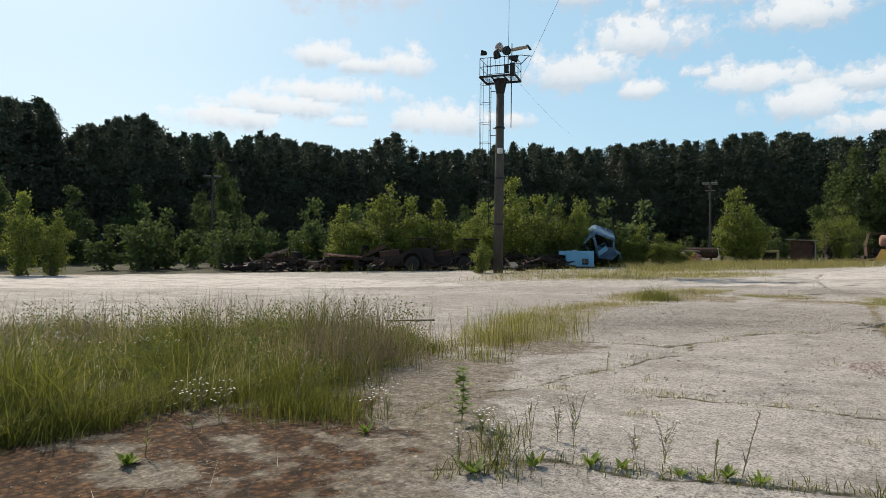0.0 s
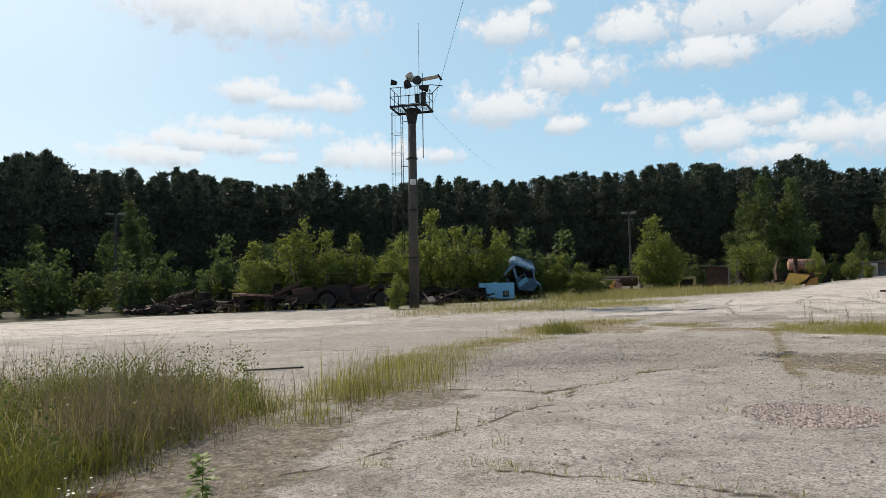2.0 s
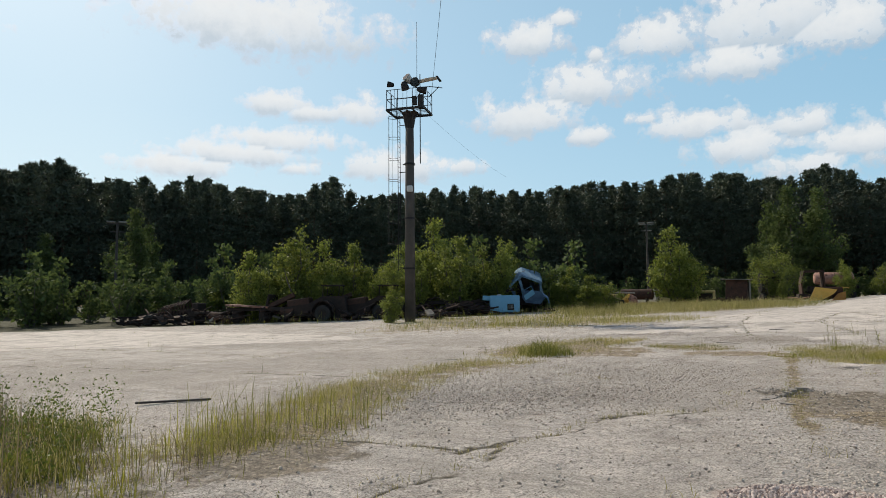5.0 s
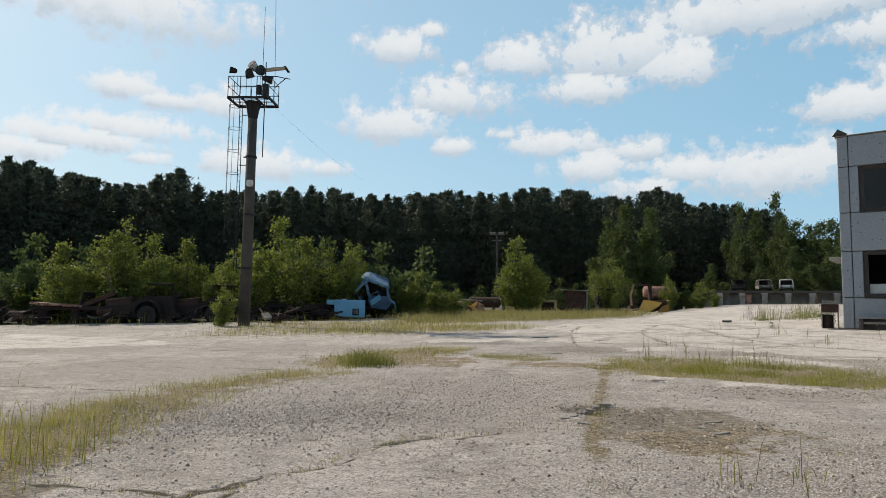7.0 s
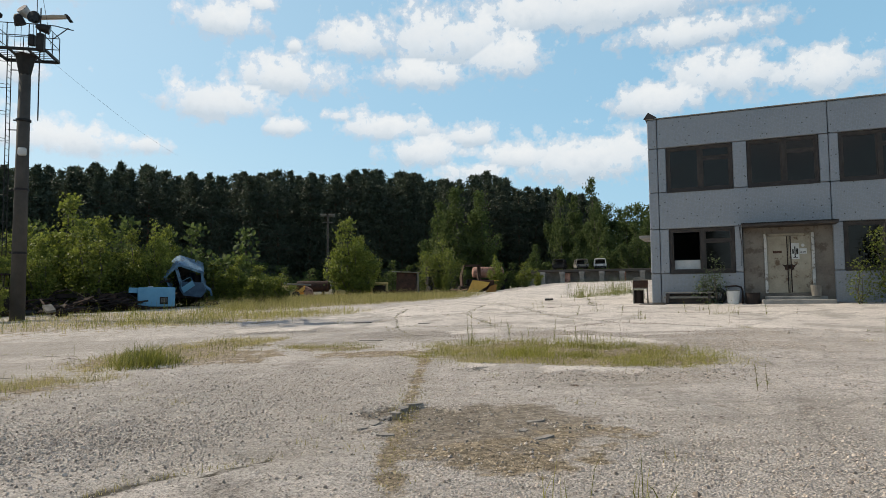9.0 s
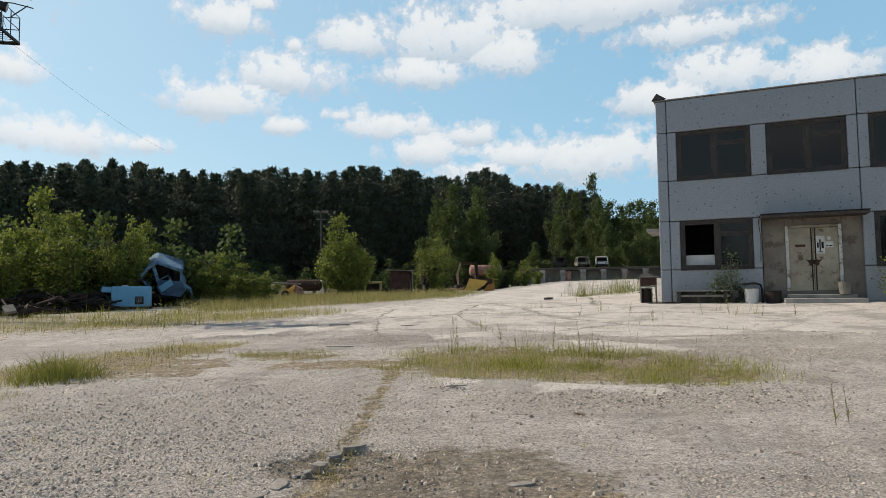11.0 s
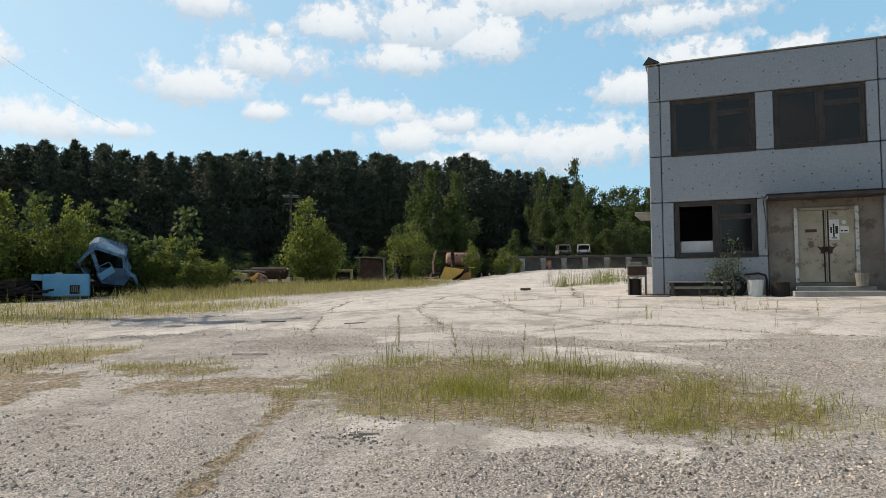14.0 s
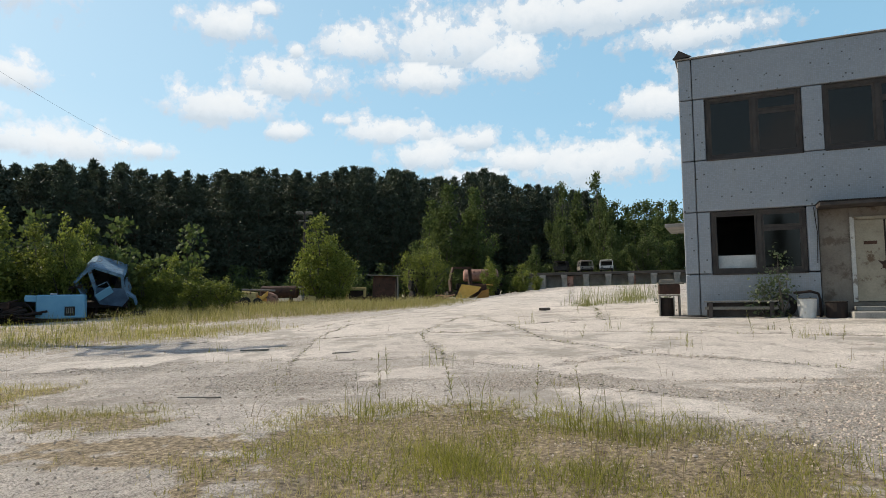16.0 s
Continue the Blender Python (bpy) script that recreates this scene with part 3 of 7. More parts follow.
SLABS = [
    [(-3.5, 9.3), (-2.0, 9.8), (-2.2, 11.1), (-3.5, 10.4)],
    [(-1.3, 8.3), (-0.5, 8.95), (0.4, 8.5), (1.5, 7.8), (1.7, 6.7), (0.4, 7.3), (-0.8, 7.5)],
    [(1.0, 9.2), (2.8, 8.9), (2.7, 8.4), (1.2, 8.7)],
    [(-0.7, 10.5), (0.6, 9.4), (3.2, 9.4), (3.6, 10.1), (1.0, 12.0)],
    [(-10.8, 10.4), (-8.0, 11.6), (-6.9, 12.6), (-7.6, 13.6), (-10.8, 12.2)],
    [(-7.2, 11.9), (-5.6, 12.2), (-6.0, 13.7), (-7.2, 13.2)],
    [(-5.3, 12.3), (-2.5, 12.1), (-3.8, 16.5), (-6.2, 15.8)],
    [(-2.3, 12.1), (-0.9, 10.7), (1.0, 12.2), (-0.7, 14.7), (-1.3, 16.7), (-3.7, 16.5)],
    [(-6.3, 16.1), (-3.8, 16.8), (-3.4, 24.3), (-5.1, 24.0), (-6.8, 20.0)],
    [(-3.75, 16.8), (-1.4, 17.0), (-1.7, 18.5), (-3.4, 24.2)],
]
SLABS += [
    [(1.15, 12.3), (4.0, 10.1), (6.4, 13.8), (2.5, 15.3), (-1.2, 16.7), (-0.6, 14.9)],
    [(-1.2, 17.0), (2.5, 15.6), (6.5, 14.0), (9.6, 13.1), (12, 17), (3.2, 19.4), (1.0, 19.5), (-1.5, 18.5)],
    [(-3.3, 24.5), (-1.6, 18.8), (0.95, 19.7), (1.3, 27), (0.4, 36), (1.5, 60), (-5, 50), (-5.2, 34), (-5.0, 24.2)],
    [(1.5, 20), (3.2, 20), (6, 36), (8, 62), (2, 62), (1.0, 36)],
    [(4.2, 9.9), (8, 7.7), (13, 11), (9.6, 12.9), (6.5, 13.7)],
    [(-6.9, 20.2), (-5.2, 24.2), (-5.2, 33), (-6.3, 32.4), (-9.3, 15.7), (-6.4, 16.2)],
    [(-2.4, 3.95), (-1.2, 3.55), (0.2, 3.1), (0.7, 2.7), (-0.7, 2.85), (-2.1, 3.25)],
    [(-60, 0), (-46, 12.2), (-30, 11.2), (-21, 9.8), (-19, 8.5), (-24, 5), (-30, 1), (-42, -6)],
]


def axis_steps(lo, hi, step, far):
    a = list(np.arange(lo, hi, step))
    s, v = step, hi
    while v < far:
        a.append(v)
        s = min(s * 1.12, 120)
        v += s
    a.append(far)
    s, v = step, lo
    while v > -far:
        s = min(s * 1.12, 120)
        v -= s
        a.insert(0, max(v, -far))
    return np.array(a)


def blobs(spec, x, y):
    return np.maximum.reduce([1 - np.hypot((x - cx) / rx, (y - cy) / ry) for cx, cy, rx, ry in spec])


def build_ground():
    xs, ys = axis_steps(-13, 6.5, 0.09, 1800), axis_steps(-14, 19, 0.09, 1800)
    X, Y = np.meshgrid(xs, ys)
    x, y = X.ravel(), Y.ravel()
    z = land(x, y)
    near = (np.abs(x + 3) < 25) & (np.abs(y - 5) < 32)
    off = np.array([(noise.noise((a * 0.9, b * 0.9, 7.0)) + 0.5 * noise.noise((a * 3.1, b * 3.1, 9.0))) if n else 0.0 for a, b, n in zip(x, y, near)]) * 0.22
    crack = np.minimum.reduce([line_distance(c, x + off, y - off) for c in CRACKS])
    joint = np.minimum.reduce([line_distance(c, x + off, y - off) for c in JOINTS])
    seam = line_distance(SEAM, x, y)
    wob = np.array([noise.noise((a * 1.3, b * 1.3, 0.0)) if n else 0.0 for a, b, n in zip(x, y, near)])
    fine = np.array([noise.noise((a * 4.1, b * 4.1, 3.0)) if n else 0.0 for a, b, n in zip(x, y, near)])
    green = np.maximum.reduce([inside(p, x, y) / w for p, w in ((STRIP, 0.6), (TUFTS, 0.6), (ISLAND, 0.5), (LITTLE, 0.4), (VERGE, 2.0))])
    dry = np.maximum.reduce([np.clip(0.5 + green * 0.4, 0, 1), np.clip(0.5 + inside(SPARSE, x, y) * 0.1, 0, 0.62), np.clip(1.0 - seam * 4.5, 0, 1),
                             np.clip(blobs([(-1.25, -2.0, 0.9, 0.6), (-0.5, -1.2, 0.5, 0.4), (-3.3, 5.6, 1.2, 0.8), (-4.4, 5.7, 1.5, 0.6), (-7.6, 5.6, 1.2, 1.4)], x, y) + 0.45, 0, 0.75)])
    moss = np.clip(0.55 + inside([(-7.3, -14.6), (-7.1, -11.6), (-6.3, -10.6), (-5.0, -11.6), (-4.3, -12.5), (-3.9, -14.5)], x, y) * 0.6, 0, 0.78)
    dirt = np.clip(blobs([(-1.45, -1.1, 1.15, 1.3), (-2.4, -0.3, 0.6, 0.5), (-6.2, -9.6, 1.0, 1.8), (-0.6, 5.4, 2.6, 1.4), (-6.3, -6.6, 0.8, 1.0), (-4.6, -11.6, 0.8, 0.7), (-5.6, -10.6, 1.2, 1.0), (-9.5, -10.5, 4.2, 3.6), (-6.0, -13.0, 2.6, 2.6), (-4.9, -12.4, 1.3, 1.6), (-7.3, -5.6, 0.9, 1.2)], x, y) + 0.5, 0, 0.9)
    dirt = np.maximum(dirt, np.clip(0.58 - np.minimum(crack, joint) * 7.0, 0, 0.52))
    gravel = np.clip(blobs(GRAVEL + [(-13, 2, 4, 3.5), (-17, -3, 6, 3), (-13, 8, 4, 2), (-22, 6, 5, 2)], x, y) * 0.6 + 0.5, 0, 0.9)
    chips = np.clip(blobs([(-1.68, -5.93, 0.72, 0.70)], x, y) * 1.5 + 0.35, 0, 1)
    wide = np.where(near, 0.02 + 0.06 * np.clip(wob, -0.3, 1), 0.03)
    cut = np.clip(1.1 - np.minimum(crack, joint * 0.8) / np.maximum(wide + 0.05, 0.03), 0, 1)
    z = z + np.where(near, 0.025 * wob + 0.006 * fine, 0) - 0.010 * cut * near
    # broken asphalt edge of the shallow pothole, and the lip of the overgrown island
    hole = np.clip(blobs([(-2.45, -0.25, 0.55, 0.5)], x + 0.15 * wob, y + 0.2 * fine) * 4, 0, 1)
    z = z - 0.05 * hole
    z = z + lip_height(x, y)
    slab = np.maximum.reduce([inside(p, x, y) for p in SLABS])
    slab = np.clip(np.minimum(slab, np.minimum(crack, joint) - 0.03), -0.8, 0.8)
    z = z + 0.012 * np.clip(slab * 8, 0, 1) * near
    n, k = len(xs), len(ys)
    i = (np.arange(k - 1)[:, None] * n + np.arange(n - 1)[None]).ravel()
    quads = np.stack([i, i + 1, i + n + 1, i + n], 1)
    me = bpy.data.meshes.new("ground")
    me.from_pydata(np.stack([x, y, z], 1).tolist(), [], quads.tolist())
    me.materials.append(GROUND)
    far_green = np.clip((y - 58) / 20, 0, 1) + np.clip((np.abs(x + 10) - 60) / 20, 0, 1) + np.clip((-25 - y) / 20, 0, 1)
    dry = np.maximum(dry, np.clip(far_green, 0, 0.9))
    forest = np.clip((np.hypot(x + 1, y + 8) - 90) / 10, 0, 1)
    # dark ground along the wrecks stands in for weeds and shade there
    wreck_row_shade = np.clip((y - 19.2 - 0.55 * (x + 34)) / 1.5, 0, 1) * np.clip((-23 - x) / 2, 0, 1)
    forest = np.maximum(forest, wreck_row_shade)
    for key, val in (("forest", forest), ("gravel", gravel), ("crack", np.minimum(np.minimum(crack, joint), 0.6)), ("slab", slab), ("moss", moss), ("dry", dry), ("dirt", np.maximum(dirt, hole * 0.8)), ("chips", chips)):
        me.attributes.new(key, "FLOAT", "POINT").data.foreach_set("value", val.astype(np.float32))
    me.polygons.foreach_set("use_smooth", [True] * len(me.polygons))
    tagged(new("ground", me), "cracked pale concrete yard with gravel, moss and dry grass", "ground", kind="structure")


build_ground()

# ---- clouds, a glowing sheet far beyond the forest ----
# azimuth, elevation and half sizes in degrees of the puffs that make up the clouds
CLOUDS_LOW = [(-48.9, 13.8, 4.5, 0.9), (-53.5, 12.6, 4.9, 0.9), (-57.4, 11.3, 3.4, 0.9), (-47.8, 11.6, 1.1, 0.5), (-39.7, 11.9, 3.0, 1.2), (-34.4, 12.0, 2.3, 0.7), (-13.6, 14.3, 3.7, 1.1), (-6.4, 13.6, 1.9, 0.9), (-10.4, 12.3, 2.8, 1.3), (-1.8, 11.7, 3.6, 1.1), (-5.7, 10.4, 2.7, 1.1), (3.7, 11.3, 5.4, 1.8), (23.6, 10.5, 6.7, 1.9), (-72.5, 9.7, 1.8, 0.8)]
CLOUDS_HIGH = [(-51.1, 23.1, 8.6, 2.4), (-49.8, 16.9, 2.3, 0.9), (-46.6, 16.3, 2.7, 0.6), (-43.1, 16.5, 1.7, 1.1), (-27.8, 22.3, 2.6, 1.3), (-24.4, 23.8, 1.0, 0.6), (-21.8, 18.3, 3.9, 1.5), (-27.2, 15.9, 3.5, 1.5), (-22.6, 14.2, 1.6, 0.7), (-17.9, 15.3, 1.3, 0.6), (-16.2, 21.5, 2.6, 1.5), (-7.3, 21.8, 4.5, 2.5)]
CLOUDS_HIGH += [(-10.3, 18.8, 3.6, 1.1), (-3.0, 20.1, 3.4, 2.0), (-21.7, 20.8, 0.6, 0.6), (15.6, 17.1, 3.5, 1.7), (10.7, 15.7, 3.1, 1.3), (22.4, 16.4, 3.8, 1.7), (6.8, 23.6, 11.0, 1.9), (13.6, 20.7, 4.9, 1.1), (-36, 28, 5, 2), (-64, 25, 4, 1.6)]


def build_clouds():
    R, az, el = 2600.0, np.radians(np.arange(-180, 180.01, 0.4)), np.radians(np.arange(1.0, 36.01, 0.25))
    A, E = np.meshgrid(az, el)
    a, e = A.ravel(), E.ravel()
    da, de = np.degrees(a), np.degrees(e)
    dens, under = np.full(a.shape, -0.6), np.zeros(a.shape)
    rnd = random.Random(5)
    rest = [(rnd.uniform(32, 285), rnd.uniform(9, 30), rnd.uniform(3, 8), rnd.uniform(1.2, 2.6)) for _ in range(46)]
    for ca, ce, ra, re in CLOUDS_LOW + CLOUDS_HIGH + [(v[0] if v[0] < 180 else v[0] - 360, *v[1:]) for v in rest]:
        rel = (de - ce) / re
        d = 1.0 - np.hypot((da - ca) / (ra * 1.55), np.where(rel < 0, rel * 1.2, rel) / 1.5)
        under = np.where(d > dens, np.clip(0.42 - rel * 0.6, 0, 1), under)
        dens = np.maximum(dens, d)
    vs = np.stack([R * np.sin(a) * np.cos(e), R * np.cos(a) * np.cos(e), R * np.sin(e)], 1)
    n, k = len(az), len(el)
    i = (np.arange(k - 1)[:, None] * n + np.arange(n - 1)[None]).ravel()
    me = bpy.data.meshes.new("cloud_backdrop")
    me.from_pydata(vs.tolist(), [], np.stack([i, i + 1, i + n + 1, i + n], 1).tolist())
    me.materials.append(CLOUD)
    me.attributes.new("cloud", "FLOAT", "POINT").data.foreach_set("value", (0.55 * dens + 0.36).astype(np.float32))
    veil = np.clip(0.80 - (de - 10) * 0.008, 0.55, 0.80)
    glow = np.clip(np.clip((12 - da) / 75, 0, 1) * 0.75 + np.clip((16 - de) / 16, 0, 1) * 0.35, 0, 1) * (np.cos(a - radians(SUN_AZ)) > -0.5)
    me.attributes.new("glow", "FLOAT", "POINT").data.foreach_set("value", glow.astype(np.float32))
    me.attributes.new("veil", "FLOAT", "POINT").data.foreach_set("value", veil.astype(np.float32))
    me.attributes.new("under", "FLOAT", "POINT").data.foreach_set("value", under.astype(np.float32))
    me.polygons.foreach_set("use_smooth", [True] * len(me.polygons))
    tagged(new("backdrop", me), "summer sky with scattered white cumulus clouds", "sky", kind="structure")


build_clouds()

# ---- the two-storey office building ----
BASE = 1.05
FRONT = pose(3.40, 19.59, BASE, 0, 0, -14.54)
LENGTH, DEPTH, TOP = 18.4, 12.0, 7.45
SILL0, HEAD0, SILL1, HEAD1 = 1.18, 2.95, 4.44, 6.24


def window_unit(parent, u0, u1, z0, z1, half=0.55, broken=False, board=False):
    """A brown wooden window: frame, mullion, left sash, right sash with a vent pane above."""
    w = new("window")
    w.parent = parent
    w["label"] = "dark brown wooden window with dusty panes"
    y0, y1 = 0.10, 0.20
    g = Geo()
    t = 0.10
    g.span((u0, y0, z0), (u0 + t, y1, z1), 0.008).span((u1 - t, y0, z0), (u1, y1, z1), 0.008)
    g.span((u0 + t, y0, z0), (u1 - t, y1, z0 + t), 0.008).span((u0 + t, y0, z1 - t), (u1 - t, y1, z1), 0.008)
    um = u0 + (u1 - u0) * half
    g.span((um - 0.06, y0 - 0.004, z0 + t), (um + 0.06, y1, z1 - t), 0.008)
    part("frame", g, DARKWOOD, w)
    zt = z1 - t - 0.42
    for name, a, b, lo, hi in (("sash", u0 + t, um - 0.06, z0 + t, z1 - t), ("sash", um + 0.06, u1 - t, z0 + t, zt - 0.03), ("vent_sash", um + 0.06, u1 - t, zt + 0.03, z1 - t)):
        s = Geo()
        k = 0.055
        s.span((a, y0 + 0.02, lo), (a + k, y1 - 0.02, hi), 0.005).span((b - k, y0 + 0.02, lo), (b, y1 - 0.02, hi), 0.005)
        s.span((a + k, y0 + 0.02, lo), (b - k, y1 - 0.02, lo + k), 0.005).span((a + k, y0 + 0.02, hi - k), (b - k, y1 - 0.02, hi), 0.005)
        part(name, s, DARKWOOD, w)
        if not (broken and name == "sash" and a < um - 0.1):
            part("pane", Geo().span((a + k, 0.145, lo + k), (b - k, 0.151, hi - k)), GLASS, w, "dusty window glass").visible_shadow = False
    s = Geo().span((um + 0.06, y0 + 0.03, zt - 0.03), (u1 - t, y1 - 0.03, zt + 0.03), 0.005)
    part("transom", s, DARKWOOD, w)
    if board:
        part("sill_board", Geo().span((u0 + t + 0.06, 0.30, z0 + t), (u1 - t - 0.06, 0.34, z0 + t + 0.42), 0.005), WHITEPAINT, w, "white board behind the panes")
    part("sill", Geo().span((u0, -0.03, z0 - 0.035), (u1, 0.10, z0 - 0.004), 0.005), DARKWOOD, w, "thin dark metal sill")
    return w


def build_office():
    b = thing("office_building", FRONT, "abandoned two-storey office clad in pale grey mosaic tile panels", "building")
    rnd = random.Random(3)

    def panel(u0, u1, z0, z1, v0=0.0, v1=0.3):
        part("wall_panel", Geo().span((u0 + 0.012, v0 + rnd.uniform(0, 0.012), z0 + 0.012), (u1 - 0.012, v1, z1 - 0.012), 0.018), FACADE, b)

    bays = [0.38 + 6.02 * k for k in range(4)]
    bands = ((0.0, SILL0), (SILL0, HEAD0), (HEAD0, SILL1), (SILL1, HEAD1), (HEAD1, TOP))
    for z0, z1 in bands:
        panel(0.0, 0.38, z0, z1)
    for k in range(3):
        a, e = bays[k], bays[k + 1]
        panel(a, e, HEAD0, SILL1)
        panel(a, e, HEAD1, TOP)
        for z0, z1, gaps in ((SILL1, HEAD1, ((0.32, 2.77), (3.28, 5.70))), (SILL0, HEAD0, ((0.35, 2.74), (3.28, 5.70)))):
            if k == 0 and z0 == SILL0:
                gaps = ((0.35, 2.74),)
            edge = a
            for p, q in gaps:
                panel(edge, a + p, z0, z1)
                edge = a + q
            panel(edge, a + 3.02 if (k == 0 and z0 == SILL0) else e, z0, z1)
            for j, (p, q) in enumerate(gaps):
                window_unit(b, a + p, a + q, z0, z1, 0.52, broken=(k == 0 and z0 == SILL0), board=(k == 0 and z0 == SILL0))
        panel(a, a + 3.02 if k == 0 else e, 0.0, SILL0)
    # dark joints behind the panels, side and back walls
    part("joint_backing", Geo().span((0.03, 0.255, 0), (0.72, 0.29, TOP - 0.02)), CONCRETE, b)
    part("side_wall", Geo().span((0.0, 0.315, 0), (0.3, DEPTH, TOP), 0.01), FACADE, b)
    part("side_wall", Geo().span((LENGTH - 0.3, 0.315, 0), (LENGTH, DEPTH, TOP), 0.01), FACADE, b)
    part("back_wall", Geo().span((0.31, DEPTH - 0.3, 0), (LENGTH - 0.31, DEPTH, TOP), 0.01), FACADE, b)
    # unseen floors and partitions, added to keep the windows dark
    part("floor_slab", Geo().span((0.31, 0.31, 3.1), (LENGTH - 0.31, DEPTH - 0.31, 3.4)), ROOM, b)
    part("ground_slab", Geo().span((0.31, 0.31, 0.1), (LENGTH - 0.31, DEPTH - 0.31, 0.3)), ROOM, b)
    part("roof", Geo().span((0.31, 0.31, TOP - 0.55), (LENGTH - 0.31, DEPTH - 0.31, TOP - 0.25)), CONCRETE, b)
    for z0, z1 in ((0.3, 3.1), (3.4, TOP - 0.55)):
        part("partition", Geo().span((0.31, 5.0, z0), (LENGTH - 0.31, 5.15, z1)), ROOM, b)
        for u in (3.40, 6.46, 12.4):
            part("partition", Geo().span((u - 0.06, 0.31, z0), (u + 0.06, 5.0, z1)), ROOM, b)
    # parapet capping of dark sheet, lifted at the corner
    g = Geo().span((-0.05, -0.06, TOP), (LENGTH + 0.05, 0.36, TOP + 0.035), 0.008).span((-0.05, 0.36, TOP), (0.36, DEPTH, TOP + 0.035), 0.008)
    part("capping", g, CONCRETE, b, "thin grey parapet capping")
    g = Geo().add([(-0.12, -0.1, TOP + 0.02), (0.42, -0.1, TOP + 0.05), (0.1, 0.35, TOP + 0.05), (0.06, 0.06, TOP + 0.33)], [(0, 1, 3), (1, 2, 3), (2, 0, 3), (0, 2, 1)])
    part("corner_flashing", g, BLACKSTEEL, b, "bent dark corner flashing")
    # entrance: recessed plaster infill, door frame, two leaves, canopy
    a, e, d0, d1, h0, h1 = 3.412, 6.42, 4.22, 5.70, 0.36, 2.52
    for lo, hi in (((a, 0.12, 0), (d0 - 0.1, 0.3, HEAD0 - 0.1)), ((d1 + 0.1, 0.12, 0), (e, 0.3, HEAD0 - 0.1)), ((d0 - 0.1, 0.122, h1 + 0.08), (d1 + 0.1, 0.3, HEAD0 - 0.1)), ((d0 - 0.1, 0.122, 0), (d1 + 0.1, 0.3, h0))):
        part("entrance_infill", Geo().span(lo, hi, 0.006), PLASTER, b, "stained beige plaster infill, coloured darker for the canopy's shade")
    for u0 in (d0 - 0.1, d1):
        part("door_jamb", Geo().span((u0, 0.06, h0), (u0 + 0.1, 0.24, h1 + 0.08), 0.006), WHITEWASH, b, "flaking white door jamb")
    part("door_head", Geo().span((d0, 0.07, h1), (d1, 0.24, h1 + 0.08), 0.006), PALE, b)
    mid = (d0 + d1) / 2
    for u0, u1, side in ((d0 + 0.005, mid - 0.006, 1), (mid + 0.006, d1 - 0.005, -1)):
        leaf = part("door", Geo().span((u0, 0.12, h0 + 0.01), (u1, 0.17, h1 - 0.01), 0.005), PALE, b, "cream painted steel door leaf, rust at the lock")
        edge = u1 - 0.05 if side > 0 else u0 + 0.05
        part("door_handle", Geo().pipe([(edge, 0.118, 1.25), (edge, 0.07, 1.25), (edge, 0.07, 1.42), (edge, 0.118, 1.42)], 0.012), BLACKSTEEL, leaf)
        patch = Geo().prism([(edge + 0.16 * math.cos(a) * (0.6 + 0.5 * math.sin(3 * a + side)) - side * 0.07, 1.32 + 0.24 * math.sin(a) * (0.7 + 0.35 * math.cos(2 * a))) for a in np.linspace(0, 5.9, 16)], 0.1155, 0.1195)
        part("rust_patch", patch, RUST, leaf, "rust patch round the lock")
        part("door_edge", Geo().span((edge - 0.02, 0.114, h0 + 0.02), (edge + 0.02, 0.1195, h1 - 0.02)), DARKRUST, leaf, "rusty meeting edge")
    # notices on the right leaf: plain bars where the print cannot be read
    for name, u0, u1, z0, z1, mat in (("notice", 5.04, 5.30, 1.62, 2.22, WHITEPAINT), ("notice", 5.31, 5.55, 1.82, 2.02, WHITEPAINT), ("round_sticker", 5.37, 5.48, 2.08, 2.19, WHITEPAINT), ("name_plate", 4.42, 4.72, 1.86, 1.95, RUST)):
        if name == "round_sticker":
            part(name, Geo().tube((5.425, 0.112, 2.135), (5.425, 0.1195, 2.135), 0.06, None, 20), mat, b, "round white sticker")
        else:
            part(name, Geo().span((u0, 0.112, z0), (u1, 0.1195, z1)), mat, b, "white paper notice" if name == "notice" else "faded red-brown plate")
    for u0, u1, z0, z1 in ((5.07, 5.12, 1.82, 2.0), (5.20, 5.27, 1.80, 2.02), (5.14, 5.18, 1.70, 2.10), (5.10, 5.24, 1.66, 1.69), (5.34, 5.40, 1.86, 1.90), (5.42, 5.52, 1.86, 1.90)):
        part("print_bar", Geo().span((u0, 0.108, z0), (u1, 0.1115, z1)), BLACKSTEEL, b)
    g = Geo().span((3.36, -0.75, HEAD0 - 0.10), (6.50, 0.10, HEAD0 + 0.0), 0.01)
    part("canopy", g, DARKWOOD, b, "dark entrance canopy slab")
    part("canopy_edge", Geo().span((3.34, -0.78, HEAD0 + 0.004), (6.52, 0.0, HEAD0 + 0.03), 0.004), BLACKSTEEL, b)
    part("step", Geo().span((3.95, -0.95, -0.1), (6.3, 0.1, 0.13), 0.02).span((4.1, -0.35, 0.13), (6.1, 0.1, 0.25), 0.015), CONCRETE, b, "chipped concrete entrance step")
    part("side_awning", Geo().span((-0.75, 3.0, 2.85), (-0.002, 5.5, 2.97), 0.01), CONCRETE, b, "thin concrete awning on the side wall")
    g = Geo().pipe([(3.30, -0.03, 2.9), (3.32, -0.05, 2.6), (3.36, -0.04, 2.2), (3.33, -0.03, 1.4)], 0.012, 5)
    part("cable", g, BLACKSTEEL, b, "loose black cable")
    return b


build_office()


